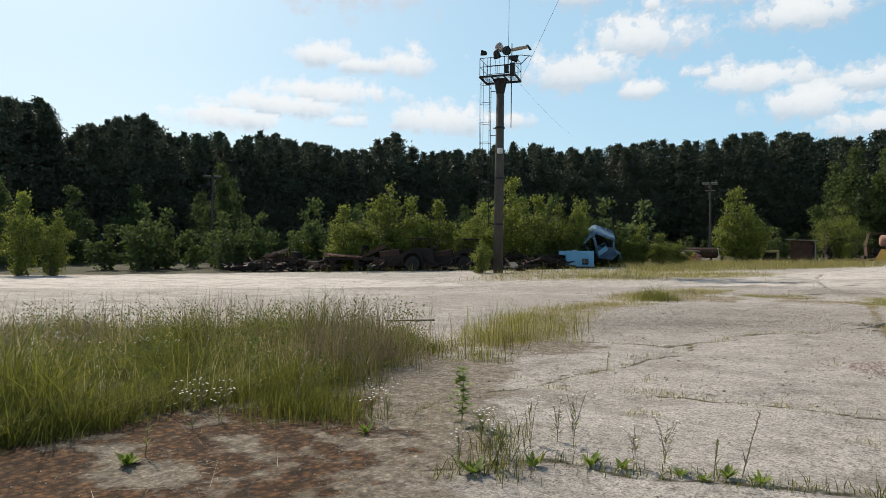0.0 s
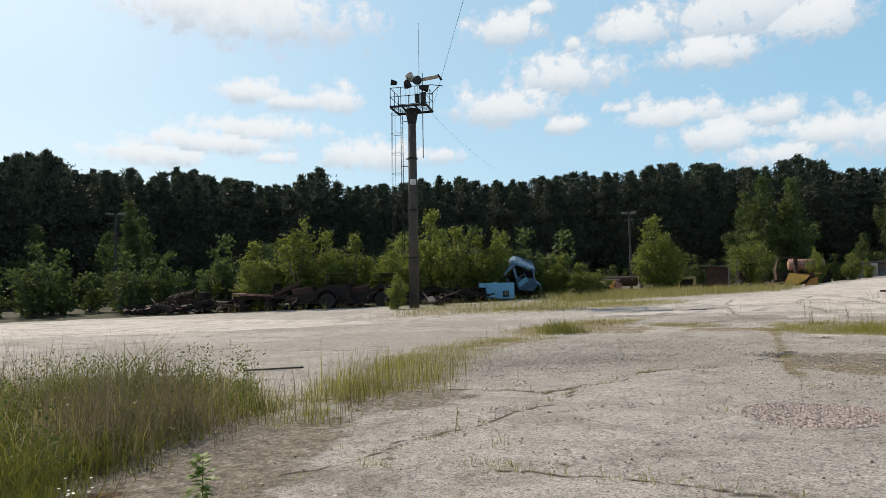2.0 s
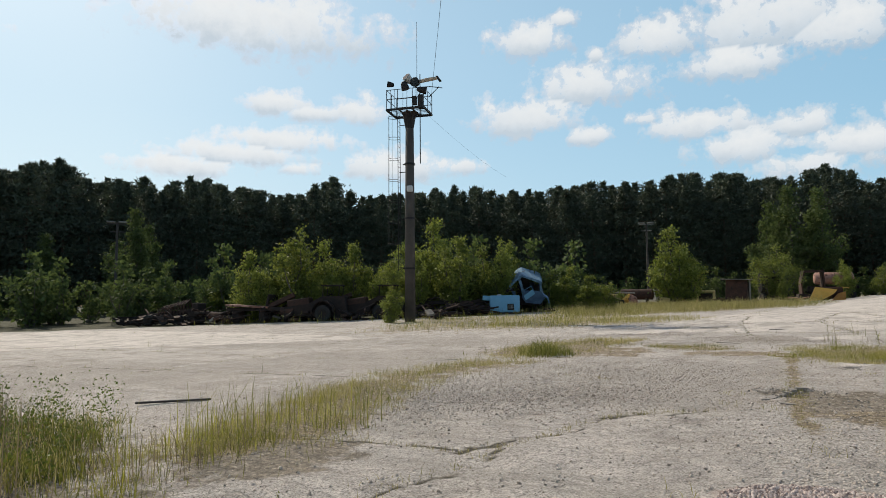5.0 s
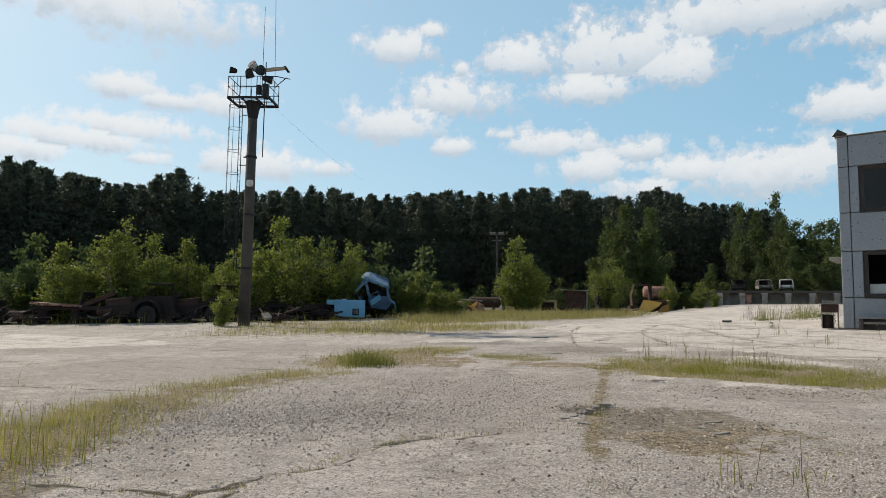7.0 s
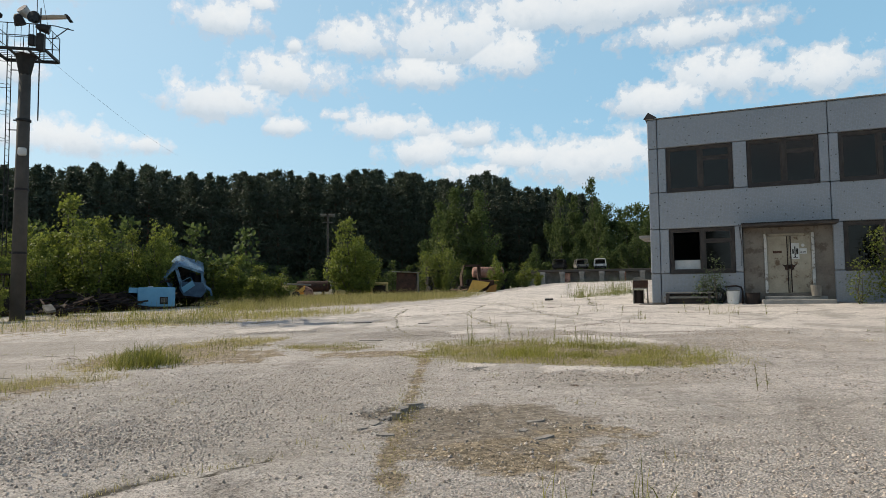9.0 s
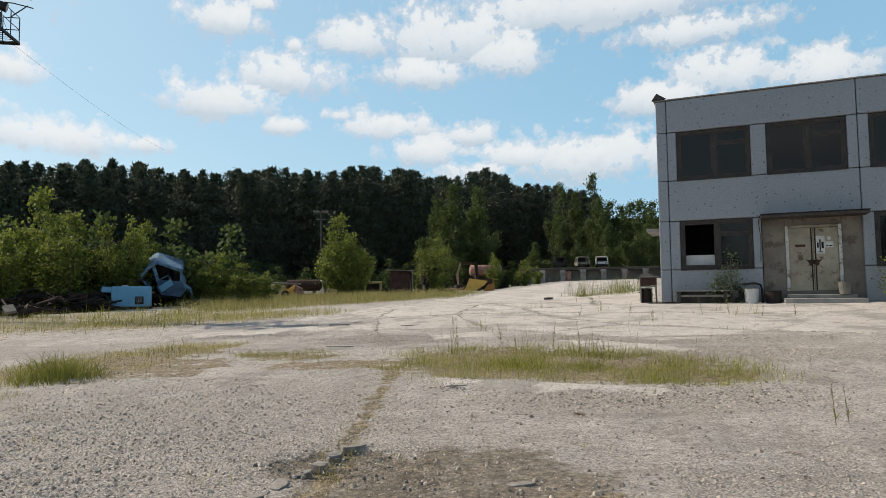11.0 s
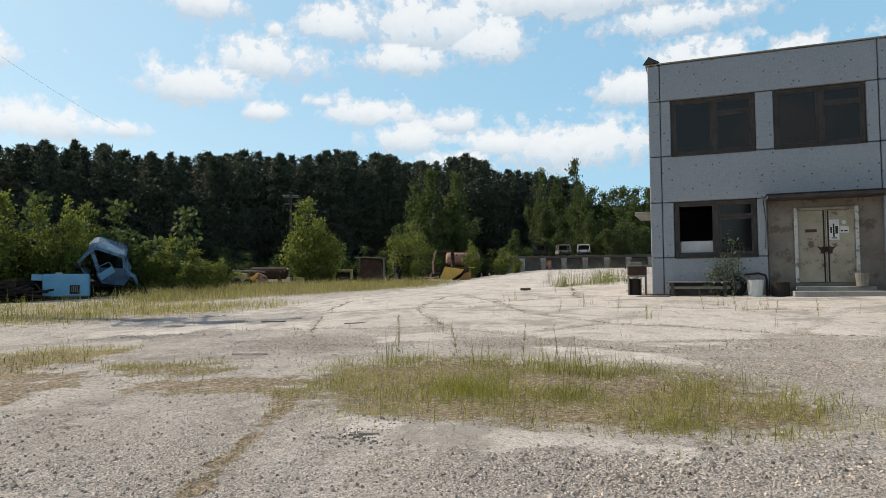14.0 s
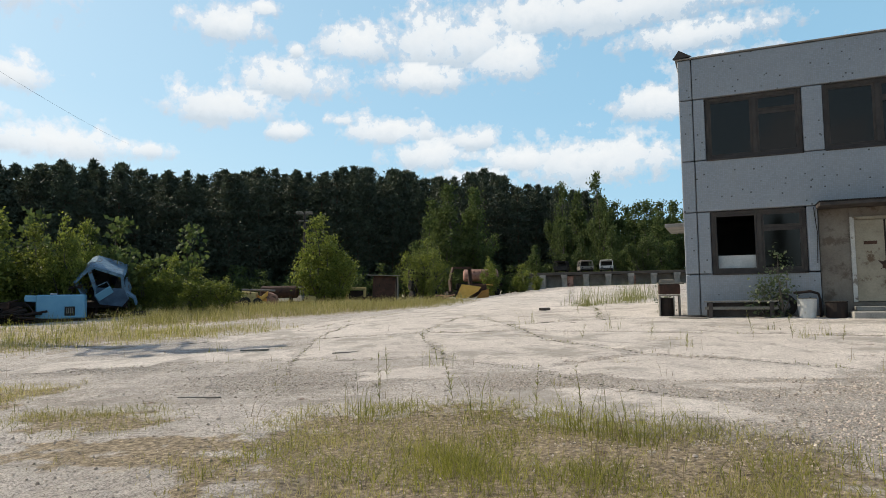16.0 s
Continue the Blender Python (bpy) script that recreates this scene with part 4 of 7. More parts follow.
# ---- the floodlight mast ----
def floodlight(parent, at_, aim, r, length, mat=None):
    """A round floodlight on a fork."""
    p, d = Vector(at_), Vector(aim).normalized()
    h = part("floodlight", Geo().pipe([p - d * length, p - d * length * 0.7, p, p + d * 0.06], [r * 0.45, r * 0.8, r, r * 1.06], 14), mat or BLACKSTEEL, parent, "round black floodlight", True)
    part("lens", Geo().tube(p + d * 0.05, p + d * 0.075, r * 0.95, None, 14), GLASS, h)
    return h


def build_mast():
    x, y = -24.37, 18.64
    z0, zp = gz(x, y), 12.75
    h = zp - z0
    m = thing("light_mast", pose(x, y, z0 - 0.1, 0, 0, 20), "tall grey concrete mast with a steel floodlight platform", "mast")
    h += 0.1
    part("pole", Geo().pipe([(0, 0, 0), (0, 0, h * 0.5), (0, 0, h - 0.25)], [0.31, 0.28, 0.235], 20), POLE, m, "", True)
    for z in (3.1, 6.0, 9.2):
        part("clamp", Geo().pipe([(0, 0, z), (0, 0, z + 0.1)], [0.315, 0.31], 20).span((-0.42, -0.03, z + 0.02), (-0.30, 0.03, z + 0.08)), BLACKSTEEL, m)
    part("insulator_box", Geo().box((0.10, -0.30, 7.75), (0.34, 0.2, 0.36), None, 0.05), WHITEPAINT, m, "pale box strapped to the pole")
    part("head", Geo().pipe([(0, 0, h - 1.0), (0, 0, h - 0.15), (0, 0, h - 0.05)], [0.25, 0.42, 0.5], 8), BLACKSTEEL, m, "flared steel mast head")
    w, d = 1.12, 0.85
    g = Geo()
    for s in (-1, 1):
        g.span((-w, s * d - 0.05, h - 0.08), (w, s * d + 0.05, h + 0.04), 0.008)
        g.span((s * w - 0.05, -d, h - 0.08), (s * w + 0.05, d, h + 0.04), 0.008)
        g.span((s * 0.4 - 0.04, -d, h - 0.07), (s * 0.4 + 0.04, d, h + 0.02), 0.006)
    part("platform_frame", g, BLACKSTEEL, m, "black angle-steel platform frame")
    for k in range(7):
        part("grating_bar", Geo().span((-w + 0.06, -d + 0.12 + k * 0.25, h + 0.042), (w - 0.06, -d + 0.15 + k * 0.25, h + 0.06)), BLACKSTEEL, m)
    for px, py in [(-w, -d), (-w, 0), (-w, d), (w, -d), (w, 0), (w, d), (-0.45, -d), (0.45, -d), (-0.45, d), (0.45, d)]:
        part("rail_post", Geo().tube((px, py, h), (px, py, h + 1.15), 0.022), BLACKSTEEL, m)
    for k in range(1, 9):
        if k not in (3, 6):
            part("baluster", Geo().tube((-w + 2 * w * k / 9, -d, h + 0.04), (-w + 2 * w * k / 9, -d, h + 1.13), 0.011, None, 5), BLACKSTEEL, m)
    for hz in (0.6, 1.15):
        part("handrail", Geo().pipe([(-w, -d, h + hz), (w, -d, h + hz), (w, d, h + hz), (-w, d, h + hz), (-w, -d, h + hz)], 0.02), BLACKSTEEL, m)
    # ladder with cage hoops
    lx = -0.62
    lad = Geo()
    for s in (-0.2, 0.2):
        lad.tube((lx, s, 3.0), (lx - 0.05, s, h), 0.022, None, 6)
    ladder = part("ladder", lad, BLACKSTEEL, m, "steel ladder with cage hoops")
    for k in range(34):
        z = 3.1 + k * 0.3
        if z < h:
            part("rung", Geo().tube((lx - 0.02, -0.2, z), (lx - 0.02, 0.2, z), 0.012, None, 5), BLACKSTEEL, ladder)
    for k in range(7):
        z = 4.6 + k * 1.25
        pts = [(lx - 0.35 + 0.36 * math.cos(a), 0.34 * math.sin(a), z) for a in np.linspace(0.5, 2 * math.pi - 0.5, 14)]
        part("cage_hoop", Geo().pipe(pts, 0.014, 5), BLACKSTEEL, ladder)
    for a in (2.2, 3.14, 4.08):
        part("cage_bar", Geo().tube((lx - 0.35 + 0.36 * math.cos(a), 0.34 * math.sin(a), 4.6), (lx - 0.35 + 0.36 * math.cos(a), 0.34 * math.sin(a), h - 0.1), 0.011, None, 5), BLACKSTEEL, ladder)
    for k in range(4):
        part("stand_off", Geo().tube((-0.2, 0, 3.2 + 2.8 * k), (lx, 0, 3.2 + 2.8 * k), 0.025, None, 6), BLACKSTEEL, ladder)
    # lamps and boom
    floodlight(m, (-0.1, -0.2, h + 2.05), (-0.35, -0.6, 0.45), 0.25, 0.45, WHITEPAINT)
    floodlight(m, (-0.15, -0.3, h + 1.35), (0.1, 0.5, -0.7), 0.24, 0.42)
    floodlight(m, (0.5, -0.5, h + 1.6), (-0.1, -1, 0.0), 0.27, 0.3)
    floodlight(m, (-1.0, -d, h + 1.5), (-0.8, -0.3, 0.1), 0.17, 0.32)
    floodlight(m, (1.2, -d + 0.1, h + 0.95), (0.8, 0.2, -0.2), 0.2, 0.5)
    part("switch_box", Geo().box((1.0, -d - 0.15, h + 0.25), (0.30, 0.24, 0.8), None, 0.02), BLACKSTEEL, m, "black control gear box")
    part("switch_box", Geo().box((0.62, -d - 0.12, h + 0.35), (0.25, 0.25, 0.5), None, 0.02), BLACKSTEEL, m, "small black box")
    boom = Geo().pipe([(0.55, -0.4, h + 1.62), (1.2, -0.3, h + 1.74), (1.75, -0.2, h + 1.82)], [0.10, 0.12, 0.10], 8)
    part("boom", boom, mottled("pale_boom_paint", (0.35, 0.27, 0.19), (0.5, 0.42, 0.33), 3, 30, 0.7), m, "pale rusty tube boom")
    part("boom_cap", Geo().prism([(1.67, h + 1.94), (1.8, h + 1.94), (1.98, h + 1.68), (1.85, h + 1.64)], -0.28, 0.02), BLACKSTEEL, m)
    part("boom_stay", Geo().pipe([(0.5, -d, h + 1.15), (1.4, -0.5, h + 1.25), (2.05, -0.15, h + 1.22)], 0.025, 5).tube((1.36, -0.6, h + 0.6), (1.9, -0.35, h + 1.24), 0.025, None, 5), BLACKSTEEL, m)
    part("antenna", Geo().tube((0.62, -0.5, h + 0.04), (0.62, -0.5, h + 5.2), 0.02, 0.01, 5), BLACKSTEEL, m)
    part("hanging_bar", Geo().tube((0.92, -d - 0.02, h - 3.3), (0.92, -d - 0.02, h + 1.9), 0.03, None, 6), BLACKSTEEL, m)
    return m


build_mast()


def sag(p, q, drop, n=14):
    p, q = Vector(p), Vector(q)
    return [p.lerp(q, k / n) - Vector((0, 0, drop * 4 * (k / n) * (1 - k / n))) for k in range(n + 1)]


WIRE = mottled("black_wire", (0.01, 0.01, 0.01), (0.02, 0.02, 0.02))
solid("overhead_wire", Geo().pipe(sag((-23.2, 19.0, 12.4), (10, -24, 9), 0.3), 0.007, 4), WIRE, Matrix(), "thin black overhead wire from the mast", "cable")
solid("overhead_wire", Geo().pipe(sag((-23.2, 19.0, 12.4), (-37, 52.5, 15.6), 0.3), 0.006, 4), WIRE, Matrix(), "thin sagging black wire beyond the mast", "cable")


# ---- trees ----
def leaf_cloud(g, centres, spread, count, size, rnd, up=0.3):
    """Folded leaves scattered round centres."""
    for c in centres:
        for _ in range(count):
            p = Vector(c) + Vector((rnd.gauss(0, spread), rnd.gauss(0, spread), rnd.gauss(0, spread * 0.8)))
            a = Vector((rnd.gauss(0, 1), rnd.gauss(0, 1), rnd.gauss(up, 0.7))).normalized()
            b = a.orthogonal().normalized()
            b = (b * math.cos(t := rnd.uniform(0, 6.28)) + a.cross(b) * math.sin(t)).normalized()
            n = a.cross(b)
            s = size * rnd.uniform(0.6, 1.35)
            g.add([p, p + a * s * 0.5 + b * s * 0.36, p + a * s, p + a * s * 0.5 - b * s * 0.36 + n * s * 0.12], [(0, 1, 2, 3)])


def poplar(name, h, w, seed, leaves, size, mat, label, stems=6, category="bush"):
    """A young tree with several leafy stems from the ground."""
    rnd = random.Random(seed)
    t = thing(name, Matrix(), label, category)
    wood, crown = Geo(), Geo()
    tips = []
    for k in range(stems):
        a, out = rnd.uniform(0, 6.28), rnd.uniform(0.15, 1.0) * w * 0.5
        hh = h * rnd.uniform(0.55, 1.0) * (1 - 0.35 * out / (w * 0.5)) if k else h
        out = out if k else 0.05 * w
        pts = [(math.cos(a) * out * f ** 0.8 + rnd.gauss(0, 0.04 * w), math.sin(a) * out * f ** 0.8 + rnd.gauss(0, 0.04 * w), hh * f) for f in (0, 0.3, 0.6, 0.85, 1)]
        pts[0] = (rnd.gauss(0, 0.06 * w), rnd.gauss(0, 0.06 * w), -0.1)
        wood.pipe(pts, [0.014 * h * r for r in (1, 0.75, 0.5, 0.25, 0.08)], 5)
        for j in range(int(16 + hh * 1.5)):
            f = rnd.uniform(0.03, 1.0)
            i = min(int(f * 4), 3)
            p = Vector(pts[i]).lerp(Vector(pts[i + 1]), f * 4 - i)
            reach = w * 0.25 * min(1.0, 0.45 + 2.2 * f) * (1.06 - f) ** 0.8 * rnd.uniform(0.4, 1.3) + 0.08
            b = rnd.uniform(0, 6.28)
            q = p + Vector((math.cos(b) * reach, math.sin(b) * reach, reach * 0.5))
            if j % 3 == 0:
                wood.tube(p, q, 0.003 * h, 0.001 * h, 3)
            tips += [p.lerp(q, 0.55), q]
    leaf_cloud(crown, tips, 0.035 * w + 0.07, max(2, leaves // len(tips)), size, rnd)
    part("trunk", wood, BARK, t)
    part("crown", crown, mat, t)
    return t


def pine(seed, h, low, label="tall dark green pine with a rough-barked trunk"):
    """A forest pine: trunk, uneven limbs, needle clumps that leave gaps."""
    rnd = random.Random(seed)
    t = thing("pine_tree", Matrix(), label, "tree", "pines of the forest edge")
    wood, crown = Geo(), Geo()
    lean = rnd.uniform(-0.03, 0.03)
    wood.pipe([(lean * z, 0, z) for z in (-0.2, h * 0.4, h * 0.75, h)], [0.012 * h, 0.009 * h, 0.005 * h, 0.001 * h], 7)
    z, side = h * low, rnd.uniform(0, 6.28)
    while z < h * 0.99:
        f = (z / h - low) / (1 - low)
        r = h * 0.205 * min(1.0, max(0.0, 1 - f) / 0.62) ** 0.85 * min(1, 0.7 + f) + 0.05
        n = rnd.randint(3, 6)
        a0 = rnd.uniform(0, 6.28)
        for k in range(n):
            a = a0 + 6.28 * k / n + rnd.gauss(0, 0.35)
            rr = r * rnd.uniform(0.3, 1.3) * (1 + 0.3 * math.cos(a - side))
            tip = Vector((lean * z + math.cos(a) * rr, math.sin(a) * rr, z + rr * rnd.uniform(-0.1, 0.45)))
            base = Vector((lean * z, 0, z))
            wood.tube(base, tip, 0.0025 * h, 0.0006 * h, 3)
            for s in (0.45, 0.75, 1.0):
                c = base.lerp(tip, s)
                for _ in range(15):
                    p = c + Vector((rnd.gauss(0, 0.20 * rr + 0.10), rnd.gauss(0, 0.20 * rr + 0.10), rnd.gauss(0.08, 0.10 * rr + 0.12)))
                    d = Vector((rnd.gauss(0, 0.8), rnd.gauss(0, 0.8), rnd.gauss(0.5, 0.5))).normalized()
                    sd = d.cross(Vector((rnd.gauss(0, 1), rnd.gauss(0, 1), rnd.gauss(0, 1)))).normalized()
                    L = rnd.uniform(0.3, 0.68)
                    crown.add([p - sd * 0.11, p + sd * 0.11, p + d * L], [(0, 1, 2)])
        z += h * rnd.uniform(0.026, 0.044)
    part("trunk", wood, PINEBARK, t)
    part("crown", crown, NEEDLES, t)
    return t


def joined(name, src, poses, which, mat, label):
    """Many far trees as one mesh."""
    vs, fs, n = [], [], 0
    data = []
    for s in src:
        me = [c for c in s.children if c.name.startswith(which)][0].data
        co = np.empty(len(me.vertices) * 3)
        me.vertices.foreach_get("co", co)
        data.append((co.reshape(-1, 3), [tuple(p.vertices) for p in me.polygons]))
    for k, m in poses:
        co, polys = data[k]
        mm = np.array(m)
        vs.append(co @ mm[:3, :3].T + mm[:3, 3])
        fs += [tuple(i + n for i in p) for p in polys]
        n += len(co)
    me = bpy.data.meshes.new(name)
    me.from_pydata(np.concatenate(vs).tolist(), [], fs)
    me.materials.append(mat)
    tagged(new(name, me), label, "forest", kind="stuff")


# height of the forest's edge by azimuth
EDGE_AZ = [-98, -77, -74.3, -73, -69.2, -67, -65.4, -61.6, -59.9, -58, -56.3, -53, -50, -48, -46.6, -45, -43.7, -34, -27.5, -23.2, -20.5, -15, -9.2, -7.7, -4.8, -2.2, 0, 5]
EDGE_H = [23, 25.2, 24.8, 20.8, 24, 23.8, 21, 22.6, 19.8, 23.4, 22.6, 21, 20.2, 20.2, 23.8, 22.2, 20, 21.5, 20.2, 22.0, 20.8, 22, 21.2, 19.2, 21, 19, 17, 15]


def build_forest():
    rnd = random.Random(11)
    kinds = [pine(s, 20.0, lo) for s, lo in ((1, 0.04), (2, 0.12), (3, 0.22), (4, 0.08), (5, 0.34), (6, 0.16))]
    leafy = [poplar("forest_tree", 14.0, 9.0, 30 + s, 9000, 0.36, BROADLEAF, "broad-leaved forest tree in full green leaf", 7, "tree") for s in range(2)]
    used, back = set(), []

    def put(src, x, y, sc, tall=1.0):
        m = at(x, y, rnd.uniform(0, 360), -0.1, sc, tall)
        if src.name not in used:
            used.add(src.name)
            src.matrix_world = m
        else:
            copy_thing(src, m).scale = (sc, sc, sc * tall)

    for row in range(5):
        R = 111 + row * 4.5
        az = -98.0
        while az < 5:
            d = R + rnd.uniform(-2.2, 2.2)
            a = az + rnd.uniform(-0.5, 0.5)
            sc = float(np.interp(a, EDGE_AZ, EDGE_H)) / 20.4 * (1.01 - abs(rnd.gauss(0, 0.085))) * d / 113
            k = rnd.choice((0, 1, 3, 0, 5, 2) if row == 0 else (0, 1, 2, 3, 4, 5))
            x, y = -1 + d * math.sin(radians(a)), -8 + d * math.cos(radians(a))
            if row < 2:
                put(kinds[k], x, y, sc)
            else:
                back.append((k, at(x, y, rnd.uniform(0, 360), -0.1, sc)))
            az += (1.45 if row == 0 else 1.25) * rnd.uniform(0.6, 1.4)
    joined("pine_wood", kinds, back, "crown", NEEDLES, "dense dark pine wood behind the forest edge")
    joined("pine_wood_trunks", kinds, back, "trunk", PINEBARK, "trunks of the dense pine wood")
    az = 5.0
    while az < 100:      # lower broad-leaved wood to the right, behind the building
        d = rnd.uniform(92, 104)
        put(leafy[rnd.randint(0, 1)], -1 + d * math.sin(radians(az)), -8 + d * math.cos(radians(az)), rnd.uniform(0.72, 0.95))
        az += rnd.uniform(1.2, 2.0) * (1 if az < 14 else 3)
    for az in range(100, 262, 6):   # the wood goes on behind
        d = rnd.uniform(105, 120)
        put(kinds[rnd.randint(0, 4)], -1 + d * math.sin(radians(az)), -8 + d * math.cos(radians(az)), rnd.uniform(0.9, 1.05))
    for x, y, sc, tall in ((1.8, 87.3, 0.56, 1.75), (6.1, 84.1, 0.58, 1.75), (3.9, 89, 0.6, 1.5), (11.4, 87.6, 0.75, 1.0), (9.0, 90, 0.75, 1.05), (3.4, 77.5, 0.42, 1.0), (-1.7, 80.4, 0.42, 0.9), (10.6, 76, 0.5, 1.0), (-13.2, 87.6, 0.98, 1.08), (-10.0, 90, 0.9, 1.15), (-16.6, 91, 0.8, 1.2), (-8, 86, 0.42, 1.0),
                           (-73.4, 29.3, 0.72, 1.2), (-76, 33, 0.7, 1.1), (-91.5, 27.5, 0.75, 1.0), (-90, 19, 0.7, 1.0), (-88, 36, 0.7, 1.0), (-86, 9, 0.75, 1.0), (-12, 86, 0.36, 1.0), (7.5, 79, 0.45, 1.1), (13, 80, 0.55, 1.1), (14.5, 88, 0.75, 1.0), (-70, 50, 0.6, 1.0), (-62, 64, 0.6, 1.0)):
        put(leafy[rnd.randint(0, 1)], x, y, sc, tall)
    # undergrowth along the forest edge
    scrub = [poplar("undergrowth_bush", 4.0, 3.6, 50 + s, 900, 0.3, BROADLEAF, "dark green undergrowth bush at the forest edge", 5) for s in range(2)]
    az = -97.0
    while az < 4:
        d = rnd.uniform(96, 110)
        put(scrub[rnd.randint(0, 1)], -1 + d * math.sin(radians(az)), -8 + d * math.cos(radians(az)), rnd.uniform(0.6, 1.3))
        az += rnd.uniform(0.5, 1.1)
    for k in range(46):   # and behind the wrecks
        x = -66 + k * 0.95 + rnd.uniform(-0.8, 0.8)
        put(scrub[k % 2], x, 25.5 + 0.52 * (x + 34) + rnd.uniform(1.5, 9.0), rnd.uniform(0.7, 1.25), rnd.uniform(0.8, 1.3))


build_forest()


def build_bushes():
    rnd = random.Random(21)
    kinds = [poplar("young_poplar", 5.0, 3.6, 70 + s, 6600, 0.155, POPLAR, "bright green young poplar growing among the wrecks", 9) for s in range(4)]
    used = set()
    spots = [(-39.2, 18.9, 4.9, 3.0), (-36.6, 21.3, 6.4, 4.4), (-37.8, 22.6, 5.2, 3.0), (-35.2, 22.6, 5.6, 3.2), (-33.5, 23.5, 5.2, 2.9), (-30.2, 24.0, 4.4, 3.0), (-30.3, 29.3, 7.2, 4.0), (-31.4, 27.0, 5.2, 3.2), (-26.9, 27.6, 5.4, 3.6), (-24.8, 30.0, 5.2, 2.4),
             (-25.4, 32.1, 5.3, 1.9), (-28.2, 28.0, 4.8, 3.0), (-29.2, 25.6, 4.2, 2.6), (-25.2, 17.9, 2.1, 1.5), (-37.7, 19.6, 3.0, 2.2), (-34.6, 22.0, 4.0, 2.8), (-60.3, 3.7, 6.5, 3.4), (-57.6, 5.2, 5.1, 2.8), (-61.8, 1.4, 5.0, 3.2), (-21.4, 34.0, 3.3, 2.2), (-19.8, 34.0, 2.5, 2.6),
             (-18.8, 35.2, 2.0, 2.2), (-18.8, 50.8, 7.2, 4.3), (-17.7, 51.6, 5.6, 3.4), (-9.6, 51.7, 2.5, 1.0), (-5.7, 60.1, 3.5, 1.9), (-2.7, 60.3, 2.6, 2.0), (-1.5, 62.0, 1.8, 1.4), (-43.0, 22.5, 3.4, 2.8), (-47.0, 22.0, 2.6, 2.6), (-56.0, 20, 3.0, 3.0), (-52, 26, 3.4, 3.0),
             (-41.5, 20.5, 2.4, 3.0), (-32.2, 25.4, 3.4, 3.0), (-27.4, 30.0, 3.6, 3.4), (-26.0, 29.4, 4.9, 2.8), (-23.0, 33.4, 2.8, 2.6)]
    for i, (x, y, h, w) in enumerate(spots):
        src = kinds[i % 4]
        sw, sh = w / 3.6 * 1.05, h / 5.0
        m = pose(x, y, gz(x, y) - 0.05, 0, 0, rnd.uniform(0, 360)) @ Matrix.Diagonal((sw, sw, sh, 1))
        if src.name not in used:
            used.add(src.name)
            src.matrix_world = m
        else:
            copy_thing(src, m).scale = (sw, sw, sh)

    # one rounder and denser than the rest
    poplar("young_poplar", 5.2, 4.4, 91, 11000, 0.13, POPLAR, "round dense bright green poplar bush before the scrap", 26).matrix_world = at(-10.5, 53.6, 40)


build_bushes()

# ---- grass, weeds, stones ----


def blades(name, xy, heights, width, mat, label, rnd, lean=0.35, heads=False, kind="stuff"):
    """Grass as bent blades, one mesh."""
    n = len(xy)
    x, y = xy[:, 0], xy[:, 1]
    z = land(x, y) + lip_height(x, y) - 0.025
    a, l = rnd.uniform(0, 2 * np.pi, n), np.abs(rnd.normal(0, lean, n)) * heights
    dx, dy = np.cos(a), np.sin(a)
    fa = rnd.uniform(0, 2 * np.pi, n)
    wx, wy = np.cos(fa) * width, np.sin(fa) * width
    base = np.stack([x, y, z], 1)
    mid = base + np.stack([dx * l * 0.3, dy * l * 0.3, heights * 0.55], 1)
    tip = base + np.stack([dx * l, dy * l, heights], 1)
    w = np.stack([wx, wy, 0 * wx], 1)
    vs = np.concatenate([base - w, base + w, mid + w * 0.8, mid - w * 0.8, tip], 0)
    i = np.arange(n)
    fs = np.stack([i, i + n, i + 2 * n, i + 3 * n], 1).tolist() + np.stack([i + 3 * n, i + 2 * n, i + 4 * n], 1).tolist()
    vs = vs.tolist()
    if heads:
        for k in range(0, n):
            t, m = tip[k], mid[k]
            for j in range(5):
                p = m + (t - m) * (0.35 + 0.16 * j) + rnd.normal(0, 0.012, 3)
                s = 0.008 + 0.005 * rnd.random()
                q = len(vs)
                d = rnd.normal(0, 1, 3)
                vs += [(p + (s, 0, 0)).tolist(), (p + (-s, s, 0.004)).tolist(), (p + (-s * 0.4, -s, s * 2.4)).tolist()]
                fs.append((q, q + 1, q + 2))
    me = bpy.data.meshes.new(name)
    me.from_pydata(vs, [], fs)
    me.materials.append(mat)
    return tagged(new(name, me), label, "grass", kind=kind)


def scatter(poly, count, rnd, edge=0.35, clump=0.9):
    """Points inside an outline, thinning at its edge and gathered in clumps."""
    p = np.array(poly)
    lo, hi = p.min(0) - edge, p.max(0) + edge
    c = rnd.uniform(lo, hi, (max(6, int((hi - lo).prod() * 2.2)), 2))
    out = np.zeros((0, 2))
    while len(out) < count:
        k = rnd.integers(0, len(c), count * 2)
        q = np.where((rnd.random(count * 2) < clump)[:, None], c[k] + rnd.normal(0, 0.28, (count * 2, 2)), rnd.uniform(lo, hi, (count * 2, 2)))
        d = inside(poly, q[:, 0], q[:, 1])
        out = np.concatenate([out, q[rnd.random(len(q)) < np.clip((d + edge) / (2 * edge), 0, 1)]])
    return out[:count]


def along(lines, count, rnd, spread):
    segs = [(a, b) for c in lines for a, b in zip(c, c[1:])]
    ln = np.array([math.dist(a, b) for a, b in segs])
    k = rnd.choice(len(segs), count, p=ln / ln.sum())
    t = rnd.random(count)
    t = t + 0.08 * np.sin(t * 40)
    a, b = np.array([segs[i][0] for i in k]), np.array([segs[i][1] for i in k])
    return a + (b - a) * t[:, None] + rnd.normal(0, spread, (count, 2))


